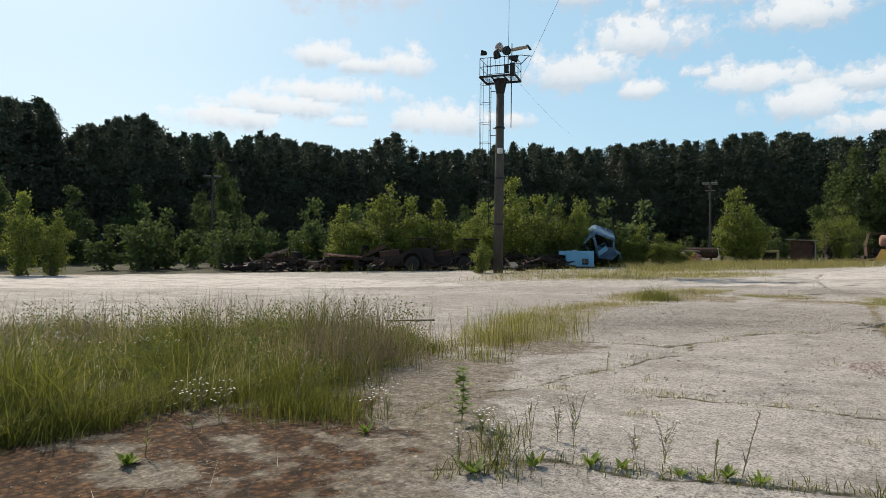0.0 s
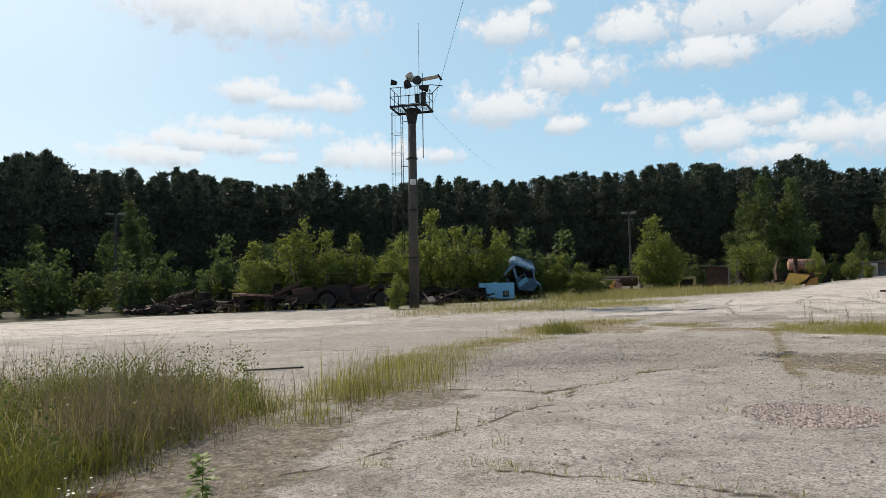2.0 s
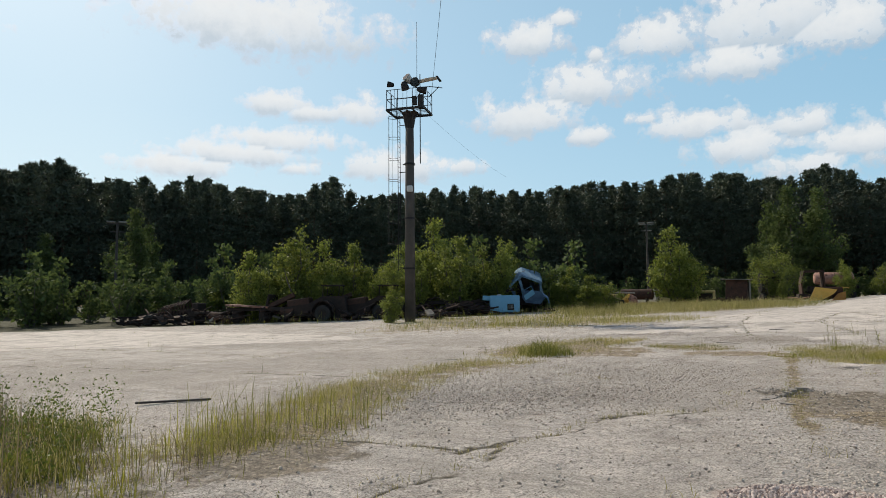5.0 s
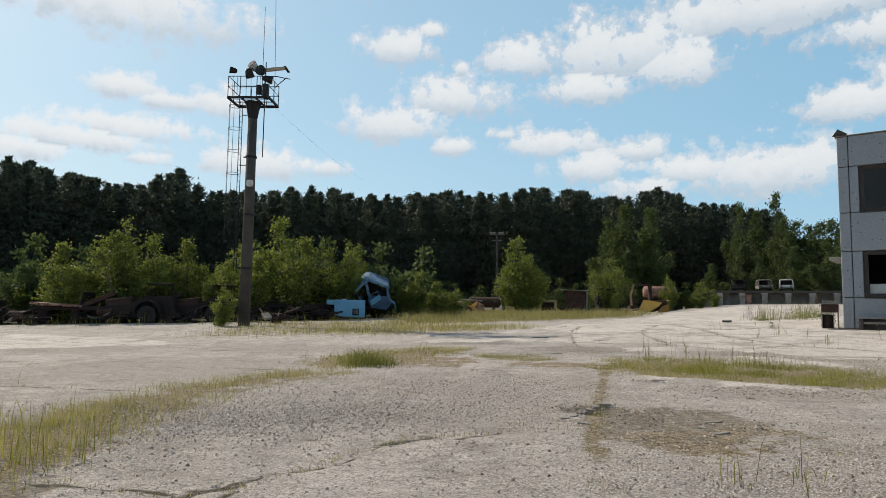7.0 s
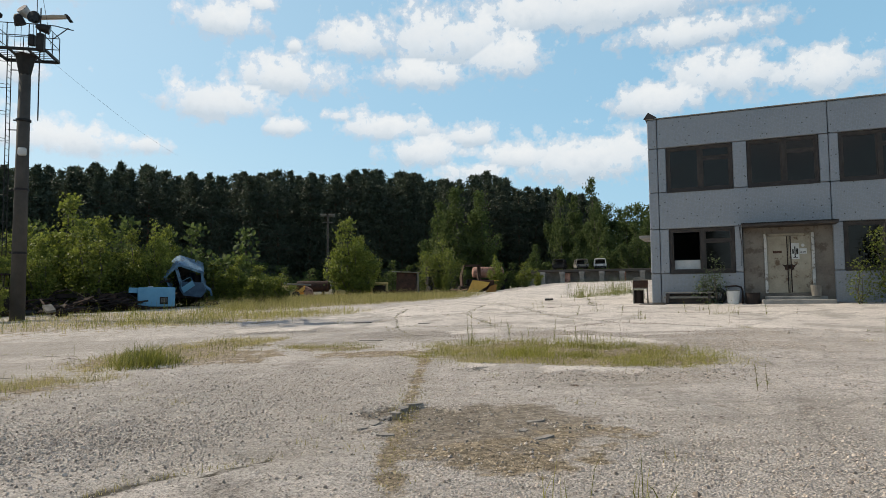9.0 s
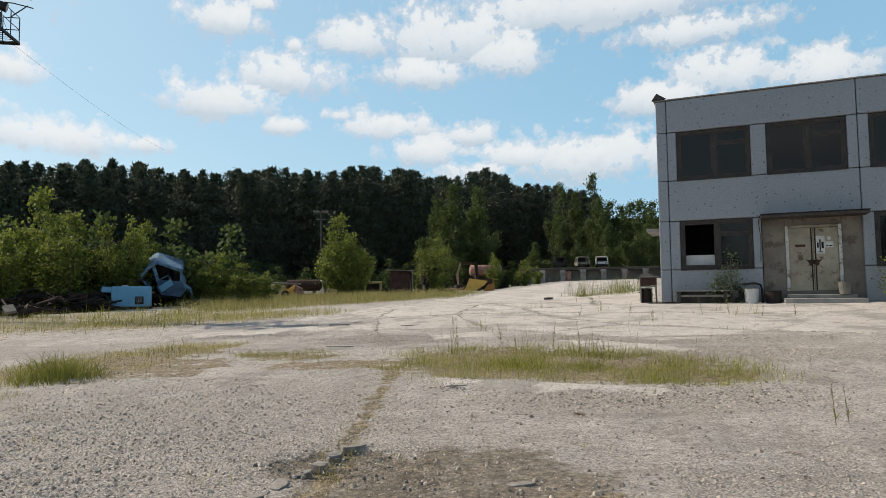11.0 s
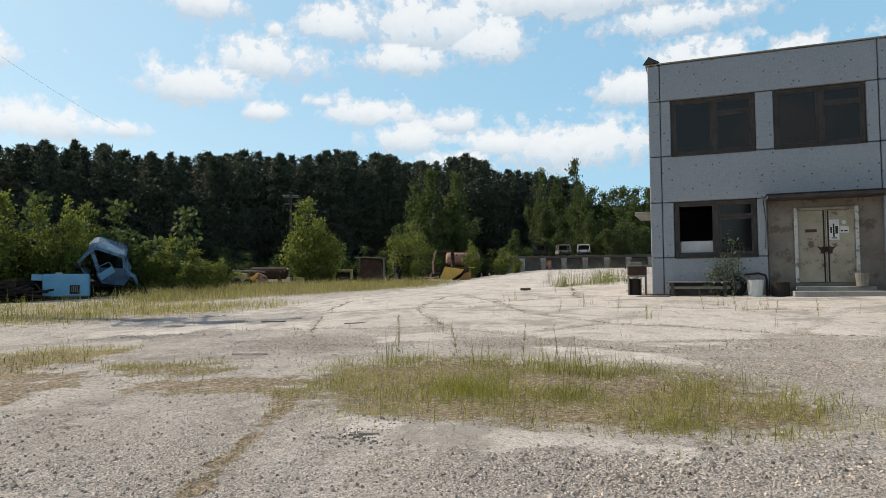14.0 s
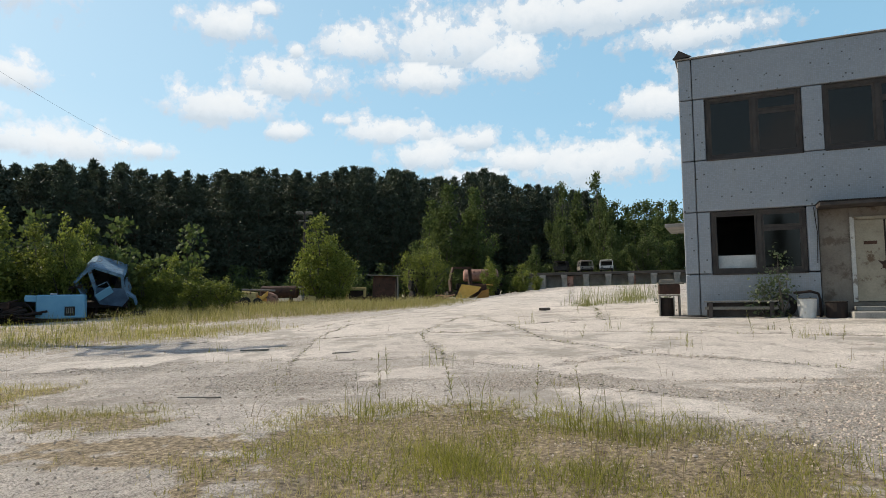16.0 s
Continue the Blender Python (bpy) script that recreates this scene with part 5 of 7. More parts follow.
ISLANDGRASS = foliage("yellow_green_grass", (0.10, 0.11, 0.016), (0.36, 0.34, 0.07), 0.55)


def build_grass():
    r = np.random.default_rng(7)
    hh = lambda n, lo, hi: lo + (hi - lo) * r.random(n) ** 2.2  # noqa: E731  many short, few tall
    n = 30000
    p = scatter(MEADOW, n, r, 0.25, 0.9)
    lump = np.array([noise.noise((a * 1.1, b * 1.1, 2.0)) for a, b in p])
    h = (0.16 + 0.44 * r.random(n) ** 1.5) * np.clip(0.75 + inside(MEADOW, p[:, 0], p[:, 1]) * 0.5, 0.45, 1.0) * (0.85 + 1.3 * lump)
    h = h * np.where((p[:, 0] > -9.2) & (p[:, 1] > -10.9), 0.55, 1.0) * np.where(p[:, 0] < -10.5, 0.6, 1.0)
    blades("meadow_grass", p, np.abs(h) + 0.05, 0.0055, MEADOWGRASS, "long green grass growing over the concrete", r, 0.85)
    n = 5000
    p = along([[(-7.15, -14.0), (-7.0, -13.1), (-7.3, -12.3), (-6.9, -11.5), (-6.6, -10.9)]], n, r, 0.16)
    blades("meadow_edge_grass", p, hh(n, 0.06, 0.45), 0.004, MEADOWGRASS, "drooping green grass along the meadow edge", r, 1.1)
    # leafy weeds low among the grass
    g, rr = Geo(), random.Random(8)
    for px, py in scatter(MEADOW, 560, r, 0.3):
        hgt = rr.uniform(0.08, 0.62)
        leaf_cloud(g, [(px, py, gz(px, py) + hgt * k / 3 + 0.03) for k in range(4)], 0.07, 12, 0.032, rr, 0.6)
    me = g.mesh("meadow_weeds", foliage("dark_weed_leaves", (0.05, 0.075, 0.010), (0.14, 0.17, 0.03), 0.4))
    tagged(new("meadow_weeds", me), "leafy dark green weeds low in the meadow", "weeds", kind="stuff")
    g = Geo()
    for px, py in scatter([(-8.6, -12.6), (-8.0, -11.4), (-9.6, -10.2), (-11.5, -10.6), (-10.5, -12.6)], 46, r, 0.4):
        hz = gz(px, py) + rr.uniform(0.36, 0.56)
        for k in range(6):
            q = Vector((px + rr.gauss(0, 0.035), py + rr.gauss(0, 0.035), hz + rr.gauss(0, 0.02)))
            g.pipe([q, q + Vector((0, 0, 0.005))], [0.003, 0.008], 5)
    tagged(new("meadow_flowers", g.mesh("meadow_flowers", PETAL)), "tiny white flower umbels over the meadow grass", "flowers", kind="stuff")
    n = 7000
    blades("dry_meadow_grass", scatter(MEADOW, n, r), hh(n, 0.12, 0.7), 0.003, DRYGRASS, "dry yellow grass among the green meadow", r, 0.5)
    n = 900
    p = np.concatenate([q + r.normal(0, 0.16, (10, 2)) for q in scatter([(-14, -13), (-9.5, -12), (-7.6, -9.6), (-8.0, -8.2), (-10, -7), (-15, -10.6)], n // 10, r, 0.2)])
    blades("dead_weed_stalks", p, hh(len(p), 0.45, 1.15), 0.0045, STALK, "brown dead weed stalks with seed heads", r, 0.35, True)
    n = 640
    p = np.concatenate([np.array(c) + r.normal(0, 0.30, (n // 8, 2)) for c in ((-7.0, -9.9), (-7.2, -9.5), (-6.9, -10.3), (-7.5, -9.2), (-7.9, -9.0), (-7.4, -10.1), (-8.2, -9.4), (-7.1, -9.1))])
    blades("dead_weed_stalks", p, 0.25 + 0.7 * r.random(len(p)) ** 1.3, 0.0045, STALK, "dense clump of brown dead weed stalks", r, 0.42, True)
    # dead stems lying flat over the moss
    n = 420
    p = np.concatenate([scatter([(-6.9, -13.6), (-7.0, -11.8), (-5.8, -11.2), (-4.4, -12.2), (-4.2, -13.6)], n - 120, r, 0.5), along([CRACKS[2], CRACKS[0]], 120, r, 0.25)])
    blades("fallen_stems", p, r.uniform(0.015, 0.05, n), 0.003, foliage("grey_straw", (0.22, 0.18, 0.12), (0.50, 0.44, 0.33), 0.2), "dead grey grass stems fallen over the moss", r, 8.0)
    n = 10500
    blades("strip_grass", scatter(STRIP, n, r, 0.6), hh(n, 0.03, 0.22), 0.003, DRYGRASS, "low yellow grass strip along a broken joint", r, 1.0)
    n = 1300
    blades("strip_green_grass", scatter(STRIP, n, r, 0.4), hh(n, 0.04, 0.20), 0.004, GRASS, "thin green grass in the yellow strip", r, 0.7)
    n = 260
    blades("strip_stalks", scatter(STRIP[:4] + STRIP[8:], n, r, 0.3), hh(n, 0.10, 0.6), 0.0045, ISLANDGRASS, "upright green weed stalks in the strip", r, 0.25, True)
    n = 7000
    blades("tuft_grass", scatter(TUFTS, n, r), hh(n, 0.03, 0.18), 0.0035, DRYGRASS, "pale dry grass tufts on the yard", r, 0.9)
    n = 1000
    blades("tuft_green_grass", scatter(TUFTS, n, r, 0.6), hh(n, 0.04, 0.22), 0.005, GRASS, "green grass tufts on the yard", r, 0.4)
    n = 900
    p = np.array([-8.8, 4.4]) + r.normal(0, 0.36, (n, 2))
    blades("big_tuft", p, hh(n, 0.2, 0.62) * np.exp(-((p[:, 0] + 8.8) ** 2 + (p[:, 1] - 4.4) ** 2) * 1.1), 0.006, GRASS, "bushy green weed tuft on the concrete", r, 1.0)
    n = 15000
    p = scatter(ISLAND, n, r, 0.45, 0.98)
    lump = np.array([noise.noise((a * 1.3, b * 1.3, 4.0)) for a, b in p])
    blades("island_grass", p, hh(n, 0.03, 0.26) * np.clip(0.65 + 1.2 * lump, 0.1, 1.15), 0.0032, ISLANDGRASS, "green grass in an overgrown hollow of the concrete", r, 1.3)
    # dry edge of the yard under the mast, and the gap between meadow and strip
    edge = [(-18, 14.3), (-13, 14.8), (-10, 16.5), (-8.5, 19), (-10.5, 20.5), (-14, 19), (-18, 17)]
    blades("yard_edge_grass", scatter(edge, 6500, r, 0.8), hh(6500, 0.03, 0.28), 0.005, DRYGRASS, "dry pale grass along the yard edge", r, 0.8)
    blades("yard_edge_green", scatter(edge, 1400, r, 0.8, 0.98), hh(1400, 0.08, 0.5), 0.006, ISLANDGRASS, "yellow-green weeds along the yard edge", r, 0.4)
    gap = [(-7.2, -8.6), (-6.2, -8.0), (-6.0, -7.0), (-6.4, -6.0), (-7.4, -6.2), (-8.2, -7.4)]
    blades("strip_end_grass", scatter(gap, 2400, r, 0.5), hh(2400, 0.03, 0.24), 0.003, ISLANDGRASS, "yellow-green grass at the end of the strip", r, 0.9)
    blades("strip_end_stalks", scatter(gap, 110, r, 0.3), hh(110, 0.25, 0.65), 0.0035, STALK, "brown weed stalks at the end of the strip", r, 0.3)
    n = 13000
    blades("island_dry_grass", scatter(ISLAND, n, r, 0.8, 0.95), hh(n, 0.015, 0.14), 0.003, DRYGRASS, "dry brown grass in an overgrown hollow", r, 0.7)
    n = 1800
    p = np.concatenate([np.array(c) + r.normal(0, s * 1.4, (n // 4, 2)) for c, s in (((-1.0, 4.7), 0.22), ((0.8, 4.2), 0.3), ((0.2, 6.6), 0.3), ((-1.5, 5.5), 0.2))])
    blades("island_tufts", p, hh(len(p), 0.05, 0.26), 0.003, ISLANDGRASS, "taller green grass tufts in the hollow", r, 0.8)
    n = 45
    blades("island_stalks", scatter(ISLAND, n, r, 0.5), hh(n, 0.3, 0.62), 0.003, STALK, "thin brown weed stalks in the hollow", r, 0.2)
    n = 1500
    blades("small_patch_grass", scatter(LITTLE, n, r), hh(n, 0.02, 0.12), 0.003, DRYGRASS, "small dry grass patch", r, 0.6)
    blades("small_patch_green", scatter(LITTLE, 1100, r), hh(1100, 0.03, 0.16), 0.003, ISLANDGRASS, "small green grass patch", r, 0.9)
    n = 34000
    blades("verge_grass", scatter(VERGE, n, r, 1.5), hh(n, 0.06, 0.62), 0.007, foliage("verge_green", (0.13, 0.13, 0.028), (0.32, 0.285, 0.10), 0.45), "tall yellow-green grass verge before the wrecks", r, 0.8)
    n = 7000
    blades("verge_dry_grass", scatter(VERGE, n, r, 1.5), hh(n, 0.15, 0.85), 0.006, DRYGRASS, "dry seed grass in the verge", r, 0.4)
    n = 6000
    blades("sparse_grass", scatter(SPARSE, n, r, 1.5), hh(n, 0.04, 0.3), 0.005, DRYGRASS, "sparse dry grass on broken concrete", r, 0.4)
    n = 2200
    blades("sparse_green_grass", scatter(SPARSE, n, r, 1.5, 0.97), hh(n, 0.06, 0.5), 0.006, GRASS, "sparse green weeds on broken concrete", r, 0.3)
    n = 2400
    p = np.stack([r.uniform(-46, -14, n), r.uniform(15.5, 31, n)], 1)
    p = p[(p[:, 1] - (18.2 + 0.55 * (p[:, 0] + 34)) > -3.2) & (p[:, 1] - (18.2 + 0.55 * (p[:, 0] + 34)) < 1.5)]
    blades("wreck_row_grass", p, hh(len(p), 0.1, 0.85), 0.008, GRASS, "rank weeds along the row of wrecks", r, 0.3)
    n = 2200
    blades("seam_moss", along([SEAM], n, r, 0.10), hh(n, 0.015, 0.07), 0.004, DRYGRASS, "orange-yellow dry moss and grass in a wide seam", r, 0.9)
    n = 2600
    blades("crack_grass", along(CRACKS, n, r, 0.05), hh(n, 0.02, 0.10), 0.003, DRYGRASS, "dry grass rooted in the cracks", r, 0.6)
    n = 1200
    blades("front_crack_grass", along([CRACKS[2]], n, r, 0.07), hh(n, 0.03, 0.15), 0.004, GRASS, "green grass rooted in a wide crack", r, 0.6)
    n = 6000
    blades("joint_grass", along(JOINTS, n, r, 0.07), hh(n, 0.015, 0.10), 0.004, GRASS, "green grass rooted in the slab joints", r, 0.5)
    n = 150
    blades("joint_stalks", along(JOINTS, n, r, 0.15), hh(n, 0.1, 0.45), 0.003, GRASS, "thin weed stalks in the slab joints", r, 0.3)
    # low green clumps before the meadow and by the crack
    p = np.concatenate([np.array(c) + r.normal(0, q, (k, 2)) for c, q, k in (((-6.1, -11.5), 0.26, 1500), ((-5.75, -11.45), 0.2, 700), ((-6.35, -11.2), 0.22, 700), ((-5.4, -11.4), 0.2, 160), ((-6.5, -10.4), 0.25, 300), ((-3.85, -11.4), 0.10, 110), ((-3.6, -11.8), 0.16, 120), ((-4.0, -11.1), 0.1, 60))])
    blades("front_clumps", p, hh(len(p), 0.05, 0.32), 0.0035, MEADOWGRASS, "low green grass clumps on the mossy concrete", r, 0.6)
    p = np.concatenate([np.array(c) + r.normal(0, (q, q * 0.5), (k, 2)) for c, q, k in (((-1.71, -9.74), 0.10, 120), ((-3.42, -9.82), 0.12, 140), ((-3.67, -8.92), 0.22, 260), ((-2.3, -8.75), 0.3, 160), ((-4.5, -9.3), 0.12, 120), ((-1.2, -9.2), 0.2, 120), ((-4.35, -11.0), 0.2, 160))])
    blades("brown_tufts", p, hh(len(p), 0.02, 0.10), 0.003, DRYGRASS, "dry brown tufts rooted in hairline cracks", r, 0.8)
    # small dry tufts scattered over the open yard
    n = 60
    c = np.stack([r.uniform(-8, 6, n), r.uniform(-11, 17, n)], 1)
    p = np.concatenate([q + r.normal(0, 0.10, (34, 2)) for q in c])
    blades("scattered_tufts", p, hh(len(p), 0.02, 0.13), 0.0035, DRYGRASS, "little dry tufts scattered over the concrete", r, 0.7)
    c = np.stack([r.uniform(-12, 7, 60), r.uniform(4, 18, 60)], 1)
    blades("lone_stalks", np.concatenate([q + r.normal(0, 0.05, (3, 2)) for q in c]), hh(180, 0.10, 0.4), 0.003, STALK, "lone thin weed stalks on the concrete", r, 0.35)
    c = [(-2.37, 6.96), (-2.57, 7.0), (-1.34, 7.06), (-0.3, 6.48), (-0.1, 6.37), (0.09, 6.25), (0.31, 6.02), (-1.07, 18.4), (1.02, 16.3), (2.02, 12.9), (4.31, 15.56), (4.38, 13.84), (4.96, 14.26), (-7.76, 13.5), (-2.33, 10.9), (-0.84, -3.63), (-0.28, -3.25)]
    blades("stalk_clusters", np.concatenate([np.array(q) + r.normal(0, 0.11, (22, 2)) for q in c]), hh(22 * len(c), 0.08, 0.62), 0.0038, ISLANDGRASS, "thin yellow-green stalks in little clusters", r, 0.35, False)
    c = [(-7.94, -5.56), (-7.29, -6.84), (-6.94, -5.41), (-6.63, -5.13), (-6.5, -8.0), (-7.5, -6.2), (-7.0, -6.3), (-6.7, -7.0)]
    blades("strip_weed_clusters", np.concatenate([np.array(q) + r.normal(0, 0.17, (26, 2)) for q in c]), hh(26 * len(c), 0.12, 0.8), 0.0045, ISLANDGRASS, "upright green weeds at the edge of the strip", r, 0.22, False)
    p = np.concatenate([np.array(c) + r.normal(0, s, (260, 2)) for c, s in (((2.8, 31.0), 0.6), ((4.6, 37.5), 0.6), ((1.2, 29.5), 0.35), ((3.6, 34.0), 0.4))])
    blades("far_tufts", p, hh(len(p), 0.15, 1.2), 0.007, foliage("pale_green_tufts", (0.15, 0.17, 0.04), (0.30, 0.30, 0.10), 0.4), "pale green grass tufts beyond the office corner", r, 0.3)


build_grass()


def stones(name, xy, size, mat, label, seed):
    """Loose angular stones lying on the ground, one mesh."""
    r = np.random.default_rng(seed)
    x, y, s, n = xy[:, 0], xy[:, 1], np.asarray(size), len(xy)
    wob = np.array([noise.noise((a * 1.3, b * 1.3, 0.0)) for a, b in xy])
    z = land(x, y) + lip_height(x, y) + 0.025 * wob + 0.002
    a = r.uniform(0, 6.28, n)
    rim = [np.stack([x + s * np.cos(t) * r.uniform(0.7, 1.2, n), y + s * np.sin(t) * r.uniform(0.7, 1.2, n), z + r.uniform(-0.1, 0.15, n) * s], 1)
           for t in (a + 6.28 * k / 5 + r.normal(0, 0.25, n) for k in range(5))]
    top = [np.stack([x + 0.5 * s * np.cos(a + 6.28 * k / 3), y + 0.5 * s * np.sin(a + 6.28 * k / 3), z + s * r.uniform(0.5, 1.0, n)], 1) for k in range(3)]
    vs = np.stack(rim + top, 1).reshape(-1, 3).tolist()
    fs = [tuple(8 * i + j for j in f) for i in range(n) for f in ((0, 1, 5), (1, 2, 6, 5), (2, 3, 6), (3, 4, 7, 6), (4, 0, 5, 7), (5, 6, 7))]
    me = bpy.data.meshes.new(name)
    me.from_pydata(vs, [], fs)
    me.materials.append(mat)
    return tagged(new(name, me), label, "gravel", kind="stuff")


def stone_material(name, dark, light):
    m, nt, b = nodes_of(name)
    g = nt.nodes.new("ShaderNodeNewGeometry")
    nt.links.new(ramp_node(nt, g.outputs["Random Per Island"], ((0.0, dark), (1.0, light))), b.inputs["Base Color"])
    b.inputs["Roughness"].default_value = 0.95
    return m


GREYSTONE = stone_material("grey_gravel", (0.21, 0.172, 0.14), (0.68, 0.58, 0.49))
PINKSTONE = stone_material("pink_chippings", (0.22, 0.16, 0.14), (0.68, 0.57, 0.51))
DARKSTONE = stone_material("dark_asphalt_lumps", (0.09, 0.083, 0.075), (0.25, 0.232, 0.21))


WARMSTONE = stone_material("warm_grit", (0.14, 0.115, 0.09), (0.50, 0.44, 0.36))


def build_stones():
    r = np.random.default_rng(9)
    p = []
    for cx, cy, rx, ry in GRAVEL:
        n = int(1300 * rx * ry) if rx < 3 else int(620 * rx * ry)
        p.append(np.stack([cx + r.normal(0, 0.5, n) * rx, cy + r.normal(0, 0.5, n) * ry], 1))
    p.append(np.stack([r.uniform(-9, 6, 14000), r.uniform(-9, 10, 14000)], 1))
    p = np.concatenate(p)
    stones("loose_gravel", p, np.abs(r.normal(0.003, 0.0065, len(p))) + 0.003, GREYSTONE, "loose grey gravel weathered out of the concrete", 1)
    p = np.stack([r.uniform(-7, 3, 3800), r.uniform(-14, -7, 3800)], 1)
    stones("fine_grit", p, np.abs(r.normal(0.002, 0.003, len(p))) + 0.002, WARMSTONE, "fine warm grit strewn over moss and concrete", 7)
    p = np.stack([r.uniform(-8, 5, 4500), r.uniform(-9, 12, 4500)], 1)
    stones("dark_grit", p, np.abs(r.normal(0.001, 0.003, len(p))) + 0.002, DARKSTONE, "dark grit strewn over the concrete", 8)
    n = 3800
    a, q = r.uniform(0, 6.28, n), np.sqrt(r.random(n))
    stones("pink_chippings", np.stack([-1.68 + 0.66 * q * np.cos(a), -5.93 + 0.62 * q * np.sin(a)], 1), r.uniform(0.006, 0.02, n), PINKSTONE, "round patch of pinkish stone chippings", 2)
    p = np.concatenate([np.array(c) + r.normal(0, s, (k, 2)) for c, s, k in (((-2.62, -0.35), 0.18, 50), ((-1.9, 3.5), 0.18, 60), ((-0.6, -1.3), 0.3, 26), ((0.5, 2.9), 0.5, 60), ((-1.8, -1.0), 0.3, 30), ((1.3, 2.7), 0.4, 30))])
    stones("asphalt_lumps", p, r.uniform(0.006, 0.022, len(p)), DARKSTONE, "broken dark asphalt crumbs round a pothole", 3)
    edge = along([[(-2.6, 3.3), (-1.9, 3.3), (-0.6, 2.75), (0.6, 2.6), (1.5, 2.5), (2.2, 2.9)]], 420, r, 0.10)
    stones("edge_rubble", edge, np.abs(r.normal(0.005, 0.007, len(edge))) + 0.003, GREYSTONE, "crumbled concrete rubble along a broken edge", 5)
    p = np.array([-1.93, 3.35]) + r.normal(0, (0.22, 0.12), (220, 2))
    stones("pothole_rubble", p, r.uniform(0.004, 0.017, len(p)), DARKSTONE, "dark asphalt rubble in a broken spot", 6)
    p = np.stack([r.uniform(-8, 3, 120), r.uniform(-11, 3, 120)], 1)
    stones("dark_pebbles", p, r.uniform(0.006, 0.016, 120), DARKSTONE, "scattered dark pebbles on the concrete", 4)


build_stones()


def broken_slab(x, y, w, d, rz, dz=0.0):
    g = Geo()
    rnd = random.Random(int(x * 100))
    out = [(math.cos(a) * w * rnd.uniform(0.6, 1.0), math.sin(a) * d * rnd.uniform(0.6, 1.0)) for a in np.linspace(0, 5.8, 12)]
    g.prism(out, -0.05, 0.008, "z")
    solid("asphalt_chunk", g, mottled("broken_asphalt", (0.14, 0.125, 0.11), (0.36, 0.325, 0.29), 6, 40, 0.95, 0, 0.8), pose(x, y, gz(x, y) + dz, rnd.uniform(-6, 6), rnd.uniform(-8, 8), rz), "broken slab of dark asphalt on the yard", "debris")


for x, y, w, d, rz in ((-2.77, -1.08, 0.12, 0.06, 70), (-2.72, -0.84, 0.14, 0.07, 110), (-2.66, -0.58, 0.11, 0.05, 60), (-2.60, -0.34, 0.13, 0.07, 100), (-2.57, -0.05, 0.12, 0.06, 75), (-2.50, 0.22, 0.15, 0.06, 50), (-2.45, -1.40, 0.12, 0.05, 20), (-1.95, 3.4, 0.16, 0.07, 20),
                       (-1.05, -0.77, 0.12, 0.05, 10), (-0.96, -1.45, 0.13, 0.05, 25), (-1.15, -1.15, 0.09, 0.05, 80)):
    broken_slab(x, y, w, d, rz)


# ---- single weeds and saplings ----
def sapling(x, y, h, seed, label, leaf=0.05, mat=None):
    rnd = random.Random(seed)
    t = thing("sapling", at(x, y), label, "plant")
    stem = Geo().pipe([(0, 0, -0.03), (0.01, 0.005, h * 0.5), (0.0, 0.01, h)], [0.006, 0.004, 0.002], 5)
    part("stem", stem, STALK, t)
    g = Geo()
    for k in range(int(h * 320)):
        f = rnd.uniform(0.15, 1.0)
        a = rnd.uniform(0, 6.28)
        c = Vector((math.cos(a), math.sin(a), 0)) * (h * rnd.uniform(0.01, 0.22) * (1.2 - f)) + Vector((0, 0, h * f))
        d = Vector((math.cos(a), math.sin(a), rnd.uniform(-0.3, 0.6))).normalized()
        s = d.cross(Vector((0, 0, 1))).normalized()
        L = leaf * rnd.uniform(0.7, 1.3)
        g.add([c, c + d * L * 0.5 + s * L * 0.45, c + d * L, c + d * L * 0.5 - s * L * 0.45], [(0, 1, 2, 3)])
    part("leaves", g, mat or LIME, t)


def flower_weed(x, y, h, seed, label="thin weed with small white daisy flowers", heads=9):
    rnd = random.Random(seed)
    t = thing("flower_weed", at(x, y, rnd.uniform(0, 360)), label, "plant")
    st, lf = Geo(), Geo()
    st.pipe([(0, 0, -0.02), (rnd.gauss(0, 0.02), rnd.gauss(0, 0.02), h * 0.55)], [0.003, 0.002], 4)
    for k in range(heads):
        a, f = rnd.uniform(0, 6.28), rnd.uniform(0.15, 0.55)
        p = Vector((0, 0, h * f))
        o = h * rnd.uniform(0.05, 0.32)
        q = Vector((math.cos(a) * o, math.sin(a) * o, h * rnd.uniform(0.6, 1.0)))
        st.pipe([p, p.lerp(q, 0.6) + Vector((0, 0, 0.02)), q], 0.0013, 3)
        part("flower", Geo().pipe([q, q + Vector((0, 0, 0.005))], [0.003, 0.011], 6), PETAL, t, "small white flower head")
    for k in range(22):
        a, f = rnd.uniform(0, 6.28), rnd.uniform(0.02, 0.7)
        c, d = Vector((0, 0, h * f)), Vector((math.cos(a), math.sin(a), 0.5))
        s = Vector((-d.y, d.x, 0))
        lf.add([c, c + d * 0.03 + s * 0.006, c + d * 0.07, c + d * 0.03 - s * 0.006], [(0, 1, 2, 3)])
    part("stem", st, STALK, t)
    part("leaves", lf, GRASS, t)


def rosette(x, y, r, seed, label="bright green leafy weed flat on the concrete"):
    rnd = random.Random(seed)
    g = Geo()
    for k in range(22):
        a, up = rnd.uniform(0, 6.28), rnd.uniform(0.2, 1.3)
        d = Vector((math.cos(a), math.sin(a), up)).normalized() * r * rnd.uniform(0.6, 1.2)
        s = Vector((-math.sin(a), math.cos(a), 0)) * r * 0.16
        g.add([(0, 0, -0.01), d * 0.55 + s, d * Vector((1, 1, 0.85)).length / 1.65, d * 0.55 - s], [(0, 1, 2, 3)])
    solid("weed", g, LIME, at(x, y), label, "plant")


